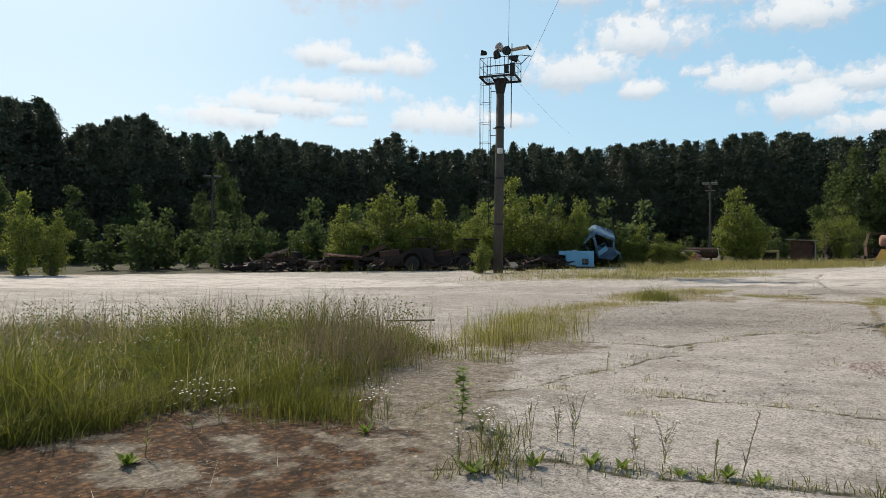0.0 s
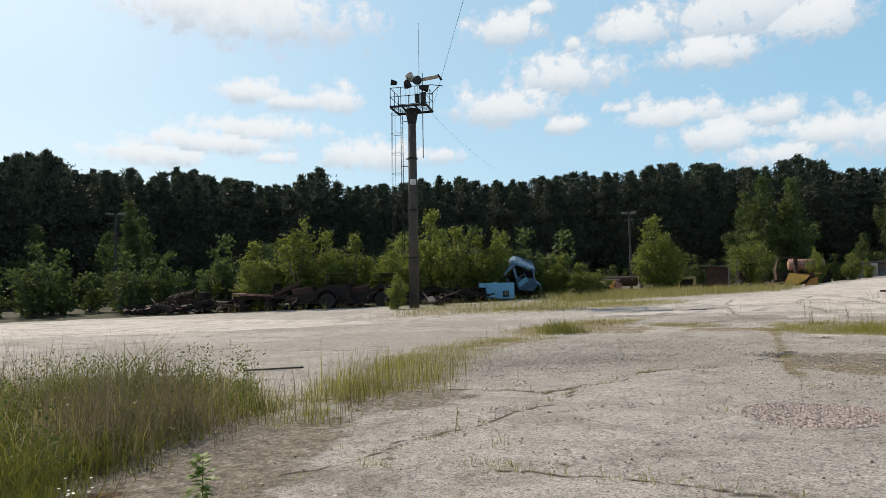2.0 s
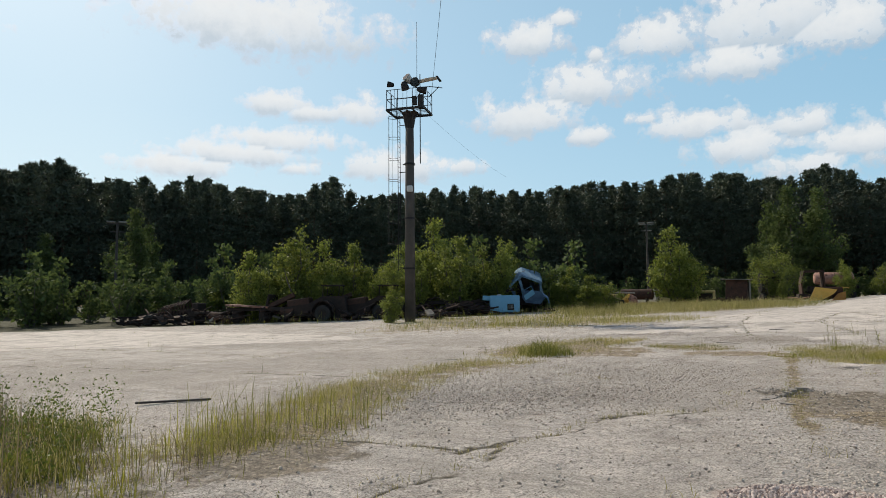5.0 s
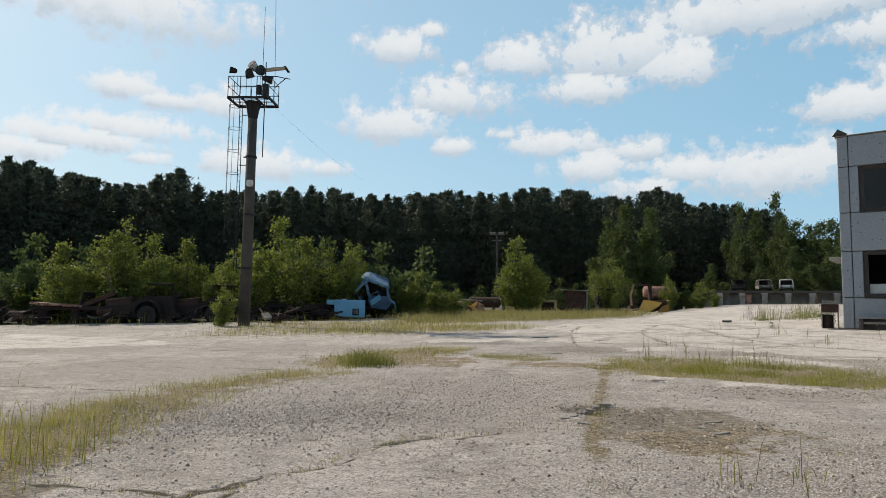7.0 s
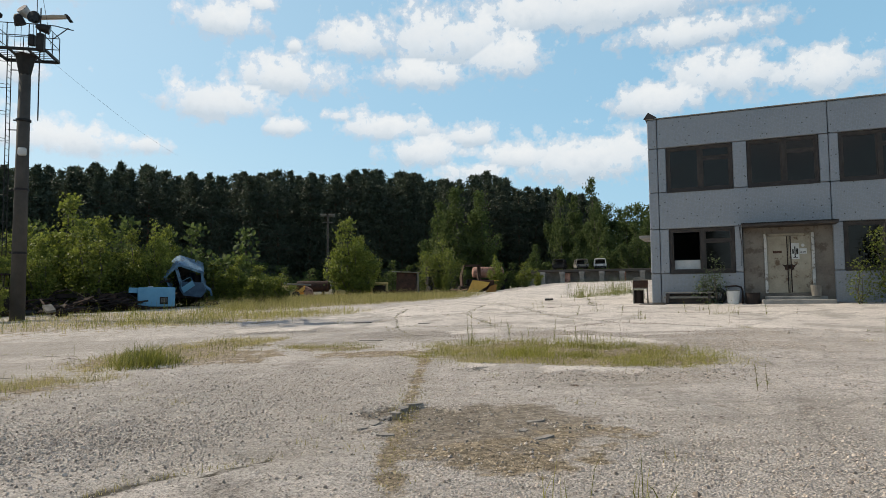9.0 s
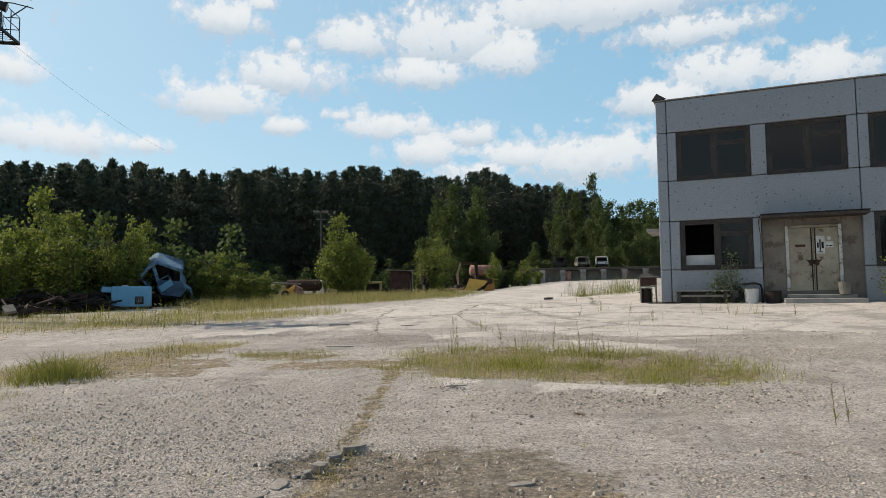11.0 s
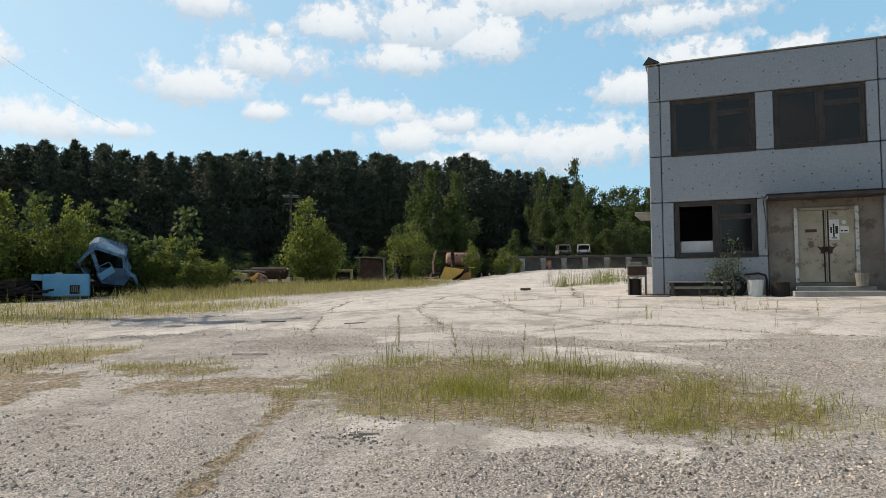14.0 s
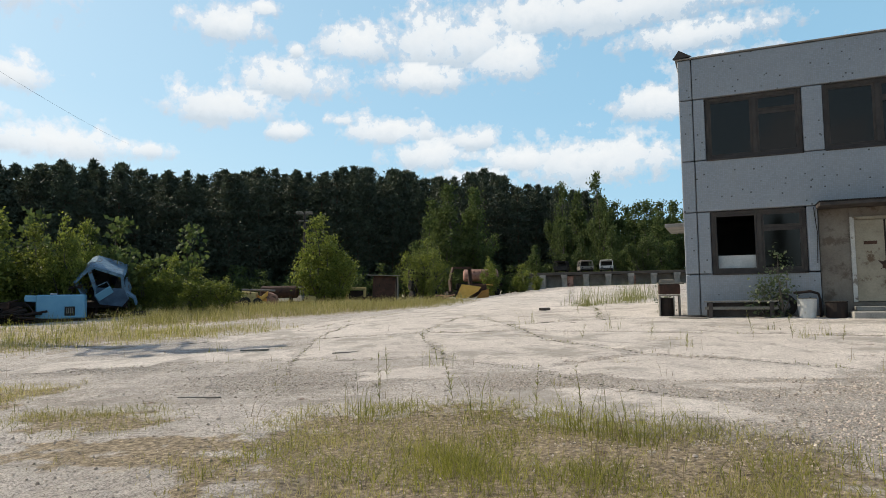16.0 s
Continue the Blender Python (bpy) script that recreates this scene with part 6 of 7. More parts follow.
def stalk_weed(x, y, h, seed, label="tall thin green weed stalk with narrow leaves", mat=None, side=0.05):
    rnd = random.Random(seed)
    t = thing("tall_weed", at(x, y), label, "plant")
    st, lf = Geo(), Geo()
    lean = Vector((rnd.gauss(0, 0.16), rnd.gauss(0, 0.16), 1)) * h
    st.pipe([(0, 0, -0.02), lean * 0.5, lean], [0.004, 0.003, 0.0015], 5)
    for k in range(int(12 + h * 26)):
        f, a = rnd.uniform(0.1, 1), rnd.uniform(0, 6.28)
        c = lean * f
        d = Vector((math.cos(a), math.sin(a), rnd.uniform(0.3, 1.2))).normalized() * side * (1.3 - f) * rnd.uniform(0.8, 2.6)
        s = Vector((-math.sin(a), math.cos(a), 0)) * 0.006
        lf.add([c - s, c + s, c + d], [(0, 1, 2)])
    part("stem", st, STALK, t)
    part("leaves", lf, mat or GRASS, t)


sapling(-4.58, -10.92, 0.46, 1, "small poplar sapling growing out of the concrete", 0.055)
for i, (x, y, h) in enumerate(((-3.35, -11.2, 0.46), (-3.75, -11.15, 0.36), (-3.95, -11.5, 0.34), (-4.1, -11.3, 0.26), (-3.7, -11.75, 0.3), (-3.85, -11.9, 0.24), (-2.75, -11.05, 0.32), (-2.9, -11.2, 0.3), (-3.6, -11.0, 0.34))):
    flower_weed(x, y, h, i)
for i, (x, y) in enumerate(((-6.3, -12.2), (-6.5, -12.0), (-6.6, -12.35), (-6.2, -12.5), (-6.75, -12.1), (-5.1, -11.5), (-5.25, -11.35), (-4.95, -11.45), (-8.5, -11.5), (-8.9, -11.2), (-9.4, -11.0))):
    flower_weed(x, y, 0.3 + 0.04 * (i % 4), 40 + i, heads=8)
for i, (x, y, r) in enumerate(((-5.0, -11.65, 0.11), (-3.15, -11.35, 0.11), (-3.45, -11.6, 0.10), (-2.95, -11.28, 0.08), (-5.75, -13.25, 0.13), (-2.35, -11.05, 0.09), (-2.15, -11.05, 0.08), (-3.7, -11.95, 0.13), (-2.6, -11.2, 0.07), (-2.45, -11.2, 0.07))):
    rosette(x, y, r, i)
for i, (x, y, h) in enumerate(((-2.42, -11.1, 0.26), (-2.28, -11.0, 0.42), (-6.0, -11.6, 0.66), (-4.6, -8.0, 0.24), (-5.8, -13.1, 0.3), (0.65, -6.2, 0.32), (1.1, -6.3, 0.26), (1.7, 1.1, 0.36), (1.85, 1.2, 0.3), (-0.35, -3.9, 0.22), (0.25, -4.0, 0.2), (-6.3, -9.5, 0.75), (-7.0, -9.2, 0.8))):
    stalk_weed(x, y, h, i, mat=(STALK if i in (1, 2, 11, 12) else None), label="dry brown weed stalk with seed heads" if i in (1, 2, 11, 12) else "tall thin green weed stalk with narrow leaves")
for i, (x, y, h) in enumerate(((-2.6, 7.9, 0.62), (-1.7, 8.0, 0.5), (-0.7, 7.4, 0.5), (-0.2, 7.0, 0.55), (3.6, 14.2, 0.55), (4.2, 13.8, 0.5), (1.6, 14.4, 0.4), (0.2, 14.7, 0.3), (1.9, 12.3, 0.35), (-2.9, 9.5, 0.5), (4.9, 13.3, 0.3), (0.5, 22.5, 0.5), (1.6, 25.0, 0.6), (5.5, 12.6, 0.45))):
    stalk_weed(x, y, h, 60 + i, side=0.09)


# sticks, boards and other litter on the yard
def board(x, y, length, w, rz, label, mat=GREYWOOD, t=0.03):
    solid("loose_board", Geo().box((0, 0, t / 2), (length, w, t), None, 0.006), mat, pose(x, y, gz(x, y) + 0.01, 0, 0, rz), label, "board")


board(-10.6, -4.9, 1.1, 0.06, 55, "dark charred batten lying on the concrete", DARKWOOD)
board(-6.9, 13.6, 0.6, 0.08, 25, "grey weathered plank on the concrete")
board(-4.6, 12.9, 0.6, 0.04, 40, "thin grey stick on the concrete", GREYWOOD, 0.02)
board(-0.63, 25.9, 0.6, 0.25, 70, "dark chunk of wood on the pale concrete", DARKWOOD, 0.1)
board(-5.2, 8.3, 0.6, 0.04, 5, "thin grey lath beside dry grass", GREYWOOD, 0.015)

# ---- wrecked vehicles and scrap ----
R3 = lambda rx=0, ry=0, rz=0: Euler([radians(a) for a in (rx, ry, rz)]).to_matrix()  # noqa: E731


def wheel(parent, c, r, w, axis=(0, 1, 0), rim=None, flat=False):
    """A tyre on a dished rim."""
    ax = Vector(axis).normalized()
    c = Vector(c)
    prof = [(-0.5, 0.62), (-0.5, 0.88), (-0.38, 1.0), (0.38, 1.0), (0.5, 0.88), (0.5, 0.62)]
    tyre = Geo().pipe([c + ax * w * a for a, _ in prof], [r * b for _, b in prof], 20)
    t = part("wheel", tyre, RUBBER, parent, "perished black tyre", False)
    part("rim", Geo().pipe([c - ax * w * 0.52, c - ax * w * 0.2, c + ax * w * 0.2, c + ax * w * 0.52], [r * 0.55, r * 0.3, r * 0.3, r * 0.55], 14), rim or DARKRUST, t)
    return t


def chassis(x, y, rz, length, label, axles=(-0.35, 0.1, 0.4), width=0.9, high=0.9, wheels=True, name="truck_chassis"):
    """A stripped truck chassis: side rails, cross members, axles, wheels, springs, tank."""
    t = thing(name, at(x, y, rz), label, "vehicle wreck")
    for s in (-1, 1):
        part("side_rail", Geo().prism([(-length / 2, high - 0.12), (length / 2, high - 0.08), (length / 2, high + 0.14), (-length / 2, high + 0.14)], s * width / 2 - 0.05, s * width / 2 + 0.05), DARKRUST, t)
    for k in range(5):
        u = -length / 2 + 0.15 + k * (length - 0.3) / 4
        part("cross_member", Geo().box((u, 0, high), (0.12, width - 0.104, 0.16), None, 0.01), DARKRUST, t)
    for f in axles:
        u = f * length
        part("axle", Geo().tube((u, -1.0, high - 0.4), (u, 1.0, high - 0.4), 0.08, None, 8).box((u, 0, high - 0.4), (0.34, 0.4, 0.36), None, 0.08), DARKRUST, t)
        for s in (-1, 1):
            part("leaf_spring", Geo().pipe([(u - 0.55, s * 0.42, high - 0.12), (u, s * 0.42, high - 0.3), (u + 0.55, s * 0.42, high - 0.12)], 0.045, 4), DARKRUST, t)
            if wheels:
                wheel(t, (u, s * 1.0, 0.5), 0.5, 0.3)
    part("tank", Geo().tube((0.05 * length, -0.62, high - 0.15), (0.05 * length + 0.9, -0.62, high - 0.15), 0.26, None, 12), RUST, t, "rusty fuel drum")
    return t


def truck_cab(x, y, z, rz, label):
    """A blue truck cab tipped forwards off its frame, windows empty, a door hanging open."""
    t = thing("tipped_truck_cab", pose(x, y, z, 20, 0, rz) @ Matrix.Diagonal((0.86, 0.86, 0.86, 1)), label, "vehicle wreck")
    w = 1.15
    roof = [(-1.35, 0.85), (-0.55, 1.72), (-0.25, 1.82), (1.25, 1.32), (1.38, 1.18), (1.30, 1.08), (-0.25, 1.66), (-0.48, 1.58), (-1.25, 0.75)]
    part("roof", Geo().prism(roof, -w, w), DULLBLUE, t, "chalky pale blue roof")
    part("back_panel", Geo().prism([(-1.33, 0.84), (-1.27, 0.78), (-0.75, -0.15), (-0.86, -0.18)], -w + 0.01, w - 0.01), DULLBLUE, t)
    for s in (-1, 1):
        y0, y1 = (w - 0.06, w - 0.012) if s > 0 else (-w + 0.012, -w + 0.06)
        part("door_pillar", Geo().prism([(-0.62, 1.58), (-0.42, 1.62), (-0.05, 0.25), (-0.25, 0.15)], y0, y1), DULLBLUE, t)
        part("windscreen_pillar", Geo().prism([(1.15, 1.2), (1.3, 1.15), (1.32, 0.5), (1.2, 0.45)], y0, y1), DULLBLUE, t)
        part("side_panel", Geo().prism([(-0.25, 0.5), (1.3, 0.42), (1.55, -0.25), (1.2, -0.72), (0.0, -0.55), (-0.3, -0.05)], y0, y1), mottled("deep_blue_paint", (0.03, 0.06, 0.11), (0.08, 0.14, 0.22), 2, 25, 0.5), t, "dark blue lower cab side")
    part("front_panel", Geo().prism([(1.24, 0.44), (1.32, 0.44), (1.56, -0.25), (1.22, -0.72), (1.14, -0.7), (1.46, -0.25)], -w + 0.07, w - 0.07), DULLBLUE, t)
    part("windscreen", Geo().prism([(1.24, 1.1), (1.26, 1.1), (1.27, 0.5), (1.25, 0.5)], -w + 0.1, w - 0.1), GLASS, t, "dirty windscreen glass")
    # added black filler: blocks the view through and stands for interior shade
    part("cab_lining", Geo().prism([(-1.1, 0.7), (-0.5, 1.5), (-0.25, 1.6), (0.4, 1.4), (0.4, 0.0), (-0.6, -0.1)], 0.2, w - 0.07), BLACKSTEEL, t, "black block filling the cab in place of its inner shade")
    part("dashboard", Geo().box((0.95, 0, 0.3), (0.4, 2 * w - 0.2, 0.25), None, 0.04), BLACKSTEEL, t)
    part("seat", Geo().box((-0.1, 0.3, 0.3), (0.5, 1.2, 0.2), R3(0, -25, 0), 0.05).box((-0.5, 0.3, 0.62), (0.2, 1.2, 0.7), R3(0, 35, 0), 0.05), BLACKSTEEL, t)
    d = part("hanging_door", Geo().box((0.30, -w - 0.35, 0.25), (0.95, 0.05, 0.52), R3(10, -28, 25), 0.015), BLUE, t, "light blue hanging door")
    g = Geo()
    rot = R3(10, -28, 25)
    for a, b in (((-0.45, 0, 0.26), (-0.2, 0, 0.72)), ((-0.2, 0, 0.72), (0.46, 0, 0.62)), ((0.46, 0, 0.62), (0.46, 0, 0.26))):
        g.tube(Vector((0.30, -w - 0.35, 0.25)) + rot @ Vector(a), Vector((0.30, -w - 0.35, 0.25)) + rot @ Vector(b), 0.025, None, 5)
    part("window_frame", g, DULLBLUE, d)
    part("mudguard", Geo().prism([(-1.6, 0.45), (-1.3, 0.62), (-0.95, 0.55), (-0.95, 0.48), (-1.3, 0.54), (-1.56, 0.38)], -w - 0.1, -w + 0.35), DARKRUST, t)
    part("mudguard", Geo().prism([(1.4, 0.1), (1.9, -0.3), (2.0, -0.7), (1.9, -0.72), (1.8, -0.32), (1.35, -0.02)], -0.9, -0.4), DULLBLUE, t)
    part("support_frame", Geo().tube((-0.3, -0.5, -1.35), (-0.2, -0.5, -0.4), 0.08).tube((0.9, -0.5, -1.35), (0.8, -0.5, -0.6), 0.08).tube((-0.3, 0.5, -1.35), (-0.2, 0.5, -0.4), 0.08).tube((0.9, 0.5, -1.35), (0.8, 0.5, -0.6), 0.08).box((0.3, 0, -0.75), (2.2, 1.5, 0.35), None, 0.04), DARKRUST, t, "rusted engine frame under the cab")
    return t


def blue_locker(x, y, rz):
    """A light blue sheet-steel body panel box lying on the ground."""
    t = thing("blue_body_box", at(x, y, rz), "light blue steel truck body box lying on the ground", "scrap")
    part("body", Geo().box((0.1, 0, 0.72), (2.05, 1.1, 1.15), None, 0.05), BLUE, t)
    part("flap", Geo().box((-1.16, 0.05, 1.12), (0.5, 1.0, 0.32), R3(0, 4, 0), 0.03), BLUE, t, "light blue side flap")
    part("hatch_frame", Geo().span((0.28, -0.575, 0.28), (0.72, -0.551, 0.72), 0.004), BLACKSTEEL, t)
    part("hatch_plate", Geo().span((0.36, -0.59, 0.40), (0.64, -0.576, 0.66), 0.004), GREYWOOD, t, "pale hatch plate")
    for k in range(3):
        part("hatch_bar", Geo().span((0.39 + 0.09 * k, -0.60, 0.42), (0.43 + 0.09 * k, -0.591, 0.64)), BLACKSTEEL, t)
    part("skid", Geo().span((-1.0, -0.45, 0.0), (1.2, -0.3, 0.15), 0.01), DARKRUST, t)
    part("skid", Geo().span((-1.0, 0.3, 0.0), (1.2, 0.45, 0.15), 0.01), DARKRUST, t)
    part("knob", Geo().box((-0.25, -0.1, 1.33), (0.3, 0.15, 0.08), None, 0.02), WHITEPAINT, t)
    return t


def crawler(x, y, rz, label, sc=1.0):
    """An earthmover stripped to its hull: wheel, arch, cab frame and a sloping boom."""
    t = thing("earthmover_wreck", at(x, y, rz, 0, sc), label, "vehicle wreck")
    part("hull", Geo().prism([(-2.2, 0.35), (-2.2, 0.95), (-0.6, 1.15), (0.4, 1.65), (1.9, 1.65), (2.1, 0.5), (1.5, 0.3)], -0.7, 0.7), DARKRUST, t)
    part("engine_cover", Geo().box((-1.3, 0, 1.25), (1.5, 1.1, 0.5), R3(0, -8, 0), 0.06), RUST, t)
    arch = [(0.55 + 0.78 * math.cos(a), 0.62 + 0.78 * math.sin(a)) for a in np.linspace(0, math.pi, 12)] + [(0.55 + 0.70 * math.cos(a), 0.62 + 0.70 * math.sin(a)) for a in np.linspace(math.pi, 0, 12)]
    for s in (-1, 1):
        part("wheel_arch", Geo().prism(arch, s * 0.95 - 0.25, s * 0.95 + 0.25), DARKRUST, t)
        wheel(t, (0.55, s * 0.95, 0.52), 0.54, 0.36)
    g = Geo()
    for px in (0.4, 1.5):
        for s in (-0.55, 0.55):
            g.tube((px, s, 1.6), (px + 0.05, s, 2.35), 0.035, None, 5)
    g.span((0.3, -0.65, 2.34), (1.65, 0.65, 2.42), 0.02)
    part("cab_frame", g, DARKRUST, t, "burnt-out cab frame")
    part("boom", Geo().box((-2.9, 0, 1.25), (2.6, 0.3, 0.3), R3(0, -24, 0), 0.03).box((-2.9, 0.5, 1.2), (2.4, 0.16, 0.2), R3(0, -26, 0), 0.02), RUST, t)
    return t


def flatbed(x, y, rz, label):
    t = thing("flatbed_trailer", at(x, y, rz), label, "trailer wreck")
    part("bed", Geo().box((0, 0, 1.15), (3.0, 1.9, 0.14), R3(0, 3, 0), 0.02), PINKRUST, t, "faded red sheet bed")
    part("frame", Geo().box((0, 0.5, 0.95), (3.2, 0.12, 0.22), None, 0.01).box((0, -0.5, 0.95), (3.2, 0.12, 0.22), None, 0.01), DARKRUST, t)
    part("bulkhead", Geo().box((1.45, 0, 1.55), (0.1, 1.7, 0.8), R3(0, 12, 0), 0.02), DARKRUST, t)
    part("drawbar", Geo().tube((-1.5, 0, 0.9), (-2.6, 0, 0.5), 0.07), DARKRUST, t)
    for u in (-0.9, 1.0):
        part("axle_stand", Geo().box((u, 0, 0.42), (0.5, 1.3, 0.9), None, 0.05), DARKRUST, t)
    return t


def harrow(x, y, rz):
    t = thing("ribbed_machine_wreck", at(x, y, rz), "dark rusted heap of ribbed machine frames", "vehicle wreck")
    part("base_frame", Geo().box((0, 0, 0.45), (4.6, 1.4, 0.3), None, 0.03).box((-0.4, 0, 0.8), (3.4, 1.0, 0.3), R3(0, -6, 0), 0.03), DARKRUST, t)
    for k in range(9):
        u = -1.2 + k * 0.24
        part("rib", Geo().pipe([(u, -0.6, 0.7), (u + 0.1, -0.62, 1.05 + 0.05 * k), (u + 0.2, 0.0, 1.35 + 0.06 * k), (u + 0.1, 0.6, 1.0)], 0.05, 5), RUST, t)
    part("radiator", Geo().box((1.6, 0, 1.05), (0.5, 1.2, 1.0), None, 0.04), DARKRUST, t)
    for k in range(5):
        part("radiator_bar", Geo().span((1.34, -0.55, 0.7 + k * 0.15), (1.36, 0.55, 0.76 + k * 0.15)), RUST, t)
    for u in (-1.8, -0.6, 0.6):
        wheel(t, (u, -0.85, 0.36), 0.36, 0.22)
    return t


def scrap_pile(x, y, r, seed, label, mat=None, n=14, high=0.7):
    """Bent bars and plates thrown together."""
    rnd = random.Random(seed)
    t = thing("scrap_heap", at(x, y), label, "scrap")
    for k in range(n):
        p = Vector((rnd.gauss(0, r * 0.4), rnd.gauss(0, r * 0.3), rnd.uniform(0.05, high * 0.5)))
        if k % 3:
            a, ln = rnd.uniform(0, 3.14), rnd.uniform(0.5, 1.0) * r
            d = Vector((math.cos(a), math.sin(a), rnd.uniform(-0.15, 0.5))) * ln
            part("bar", Geo().pipe([p, p + d * 0.5 + Vector((0, 0, rnd.uniform(0, 0.12))), p + d], rnd.uniform(0.02, 0.06), 5), rnd.choice((DARKRUST, RUST, mat or DARKRUST)), t)
        else:
            part("plate", Geo().box(p, (rnd.uniform(0.3, 0.8), rnd.uniform(0.2, 0.6), 0.05 + rnd.uniform(0, 0.15)), R3(rnd.uniform(-30, 30), rnd.uniform(-30, 30), rnd.uniform(0, 180)), 0.01), rnd.choice((RUST, mat or GREYWOOD, DARKRUST)), t)
    return t


harrow(-44.5, 16.9, 28)
flatbed(-38.2, 18.5, 28, "rusty flatbed trailer with a faded red deck")
crawler(-33.6, 20.4, 30, "dark burnt-out earthmover with a sloping boom")
crawler(-30.6, 22.7, 30, "rusted wheel tractor hull with an empty cab frame", 0.95)
chassis(-35.9, 19.3, 24, 3.4, "short rusted axle frame among the wrecks", (-0.3, 0.3), wheels=False)
chassis(-27.2, 27.4, 32, 7.5, "long stripped truck chassis, dark with rust", wheels=False)
chassis(-41.5, 17.6, 30, 3.0, "rusted chassis rails half hidden by a poplar", (-0.3, 0.3), high=0.7, wheels=False)
scrap_pile(-24.6, 21.6, 1.7, 4, "heap of bent rusty bars and plates beside the mast", None, 20, 0.8)
scrap_pile(-26.6, 24.6, 1.8, 5, "low heap of scrap plates on the concrete", None, 18, 0.5)
scrap_pile(-28.5, 24.0, 1.8, 6, "tangle of rusted bars", None, 16, 0.7)
scrap_pile(-25.6, 26.6, 1.1, 7, "pale bent plates and bars beside the blue box", GREYWOOD, 12, 0.6)
for k, (x, y, w, hi) in enumerate(((-46.6, 16.0, 1.8, 1.3), (-43.0, 17.4, 1.8, 2.0), (-40.0, 18.0, 1.6, 1.8), (-36.8, 19.4, 1.8, 2.0), (-35.0, 20.2, 1.6, 2.2), (-32.0, 21.9, 1.6, 1.6), (-28.9, 23.6, 1.6, 1.8), (-29.8, 25.4, 2.0, 2.0))):
    scrap_pile(x, y, w, 30 + k, "dark rusty tangle of beams between the wrecks", None, 20, hi)
for k, (x, y, w, hi) in enumerate(((-26.4, 26.0, 2.0, 1.6), (-25.2, 27.2, 1.6, 1.4), (-34.2, 19.6, 1.8, 1.3), (-31.4, 21.0, 1.8, 1.3), (-39.4, 17.2, 1.8, 1.2), (-29.4, 22.4, 1.6, 1.2), (-42.6, 16.0, 2.0, 1.2), (-45.6, 15.6, 2.0, 1.4), (-47.8, 15.4, 1.6, 1.0))):
    scrap_pile(x, y, w, 60 + k, "low dark tangle of rusted frames and plates", DARKRUST, 22, hi)
blue_locker(-24.0, 28.6, 32)
truck_cab(-23.6, 31.1, gz(-23.6, 31.1) + 1.5, 30, "faded blue truck cab tipped over on its frame")
t = thing("rusty_box_body", at(-26.6, 32.6, 30), "dark rusty box body behind the blue cab", "scrap")
part("body", Geo().box((0, 0, 1.75), (1.9, 1.2, 1.0), None, 0.03), RUST, t)
part("frame", Geo().box((0, 0, 0.8), (2.6, 1.0, 0.9), None, 0.03), DARKRUST, t)
for x, y in ((-26.2, 30.5), (-24.6, 31.4)):
    t = thing("air_drum", at(x, y, 30), "rusty drum lying on the chassis", "drum")
    part("body", Geo().pipe([(-0.45, 0, 1.65), (-0.4, 0, 1.65), (0.4, 0, 1.65), (0.45, 0, 1.65)], [0.2, 0.27, 0.27, 0.2], 14), RUST, t)
    part("cradle", Geo().box((0, 0, 0.7), (0.5, 0.5, 1.4), None, 0.02), DARKRUST, t)
t = thing("rusty_trough", at(-49.8, 16.5, 55), "long dark rusted steel trough on the concrete", "trough")
part("body", Geo().box((0, 0, 0.3), (2.1, 0.8, 0.55), None, 0.03), DARKRUST, t)
part("rim", Geo().span((-1.1, -0.45, 0.56), (1.1, -0.38, 0.62)).span((-1.1, 0.38, 0.56), (1.1, 0.45, 0.62)), DARKRUST, t)
board(-46.4, 18.6, 3.2, 0.25, 40, "dark beam lying beside the trough", DARKWOOD, 0.15)
for x, y, rz in ((-22.3, 32.4, 0), (-29.3, 25.9, 0), (-27.9, 23.2, 0)):
    t = thing("old_tyre", at(x, y, rz), "worn black tyre lying flat", "tyre")
    part("tread", Geo().ring((0, 0, 0.14), (0, 0, 1), 0.36, 0.13, 20), RUBBER, t)

# scrap beyond the verge
t = thing("loader_wreck", at(-22.8, 47.4, 15), "broken yellow loader with orange arms", "vehicle wreck")
part("body", Geo().box((-0.3, 0, 0.75), (1.1, 1.0, 0.9), R3(0, 6, 0), 0.08), YELLOW, t)
part("arm", Geo().box((0.7, -0.3, 0.7), (1.3, 0.18, 0.3), R3(0, -38, 0), 0.02).box((0.7, 0.3, 0.6), (1.3, 0.18, 0.3), R3(0, 20, 0), 0.02), ORANGE, t)
part("bucket", Geo().prism([(1.0, 0.1), (1.9, 0.15), (1.7, 0.9), (1.2, 1.15)], -0.6, 0.6), PINKRUST, t)
part("bar", Geo().tube((-0.9, 0, 1.35), (1.6, 0.2, 1.25), 0.08), GREYWOOD, t)
wheel(t, (-0.5, -0.65, 0.4), 0.4, 0.25)
wheel(t, (0.4, -0.65, 0.35), 0.35, 0.25)
t = thing("rusty_tank", at(-21.7, 50.0, 12), "dark rusty cylindrical tank on supports", "tank")
part("shell", Geo().pipe([(-1.6, 0, 1.1), (-1.5, 0, 1.1), (1.3, 0, 1.1), (1.4, 0, 1.1)], [0.35, 0.5, 0.5, 0.35], 16), RUST, t)
part("support", Geo().box((-0.9, 0, 0.35), (0.2, 0.8, 0.8)).box((0.8, 0, 0.35), (0.2, 0.8, 0.8)), DARKRUST, t)


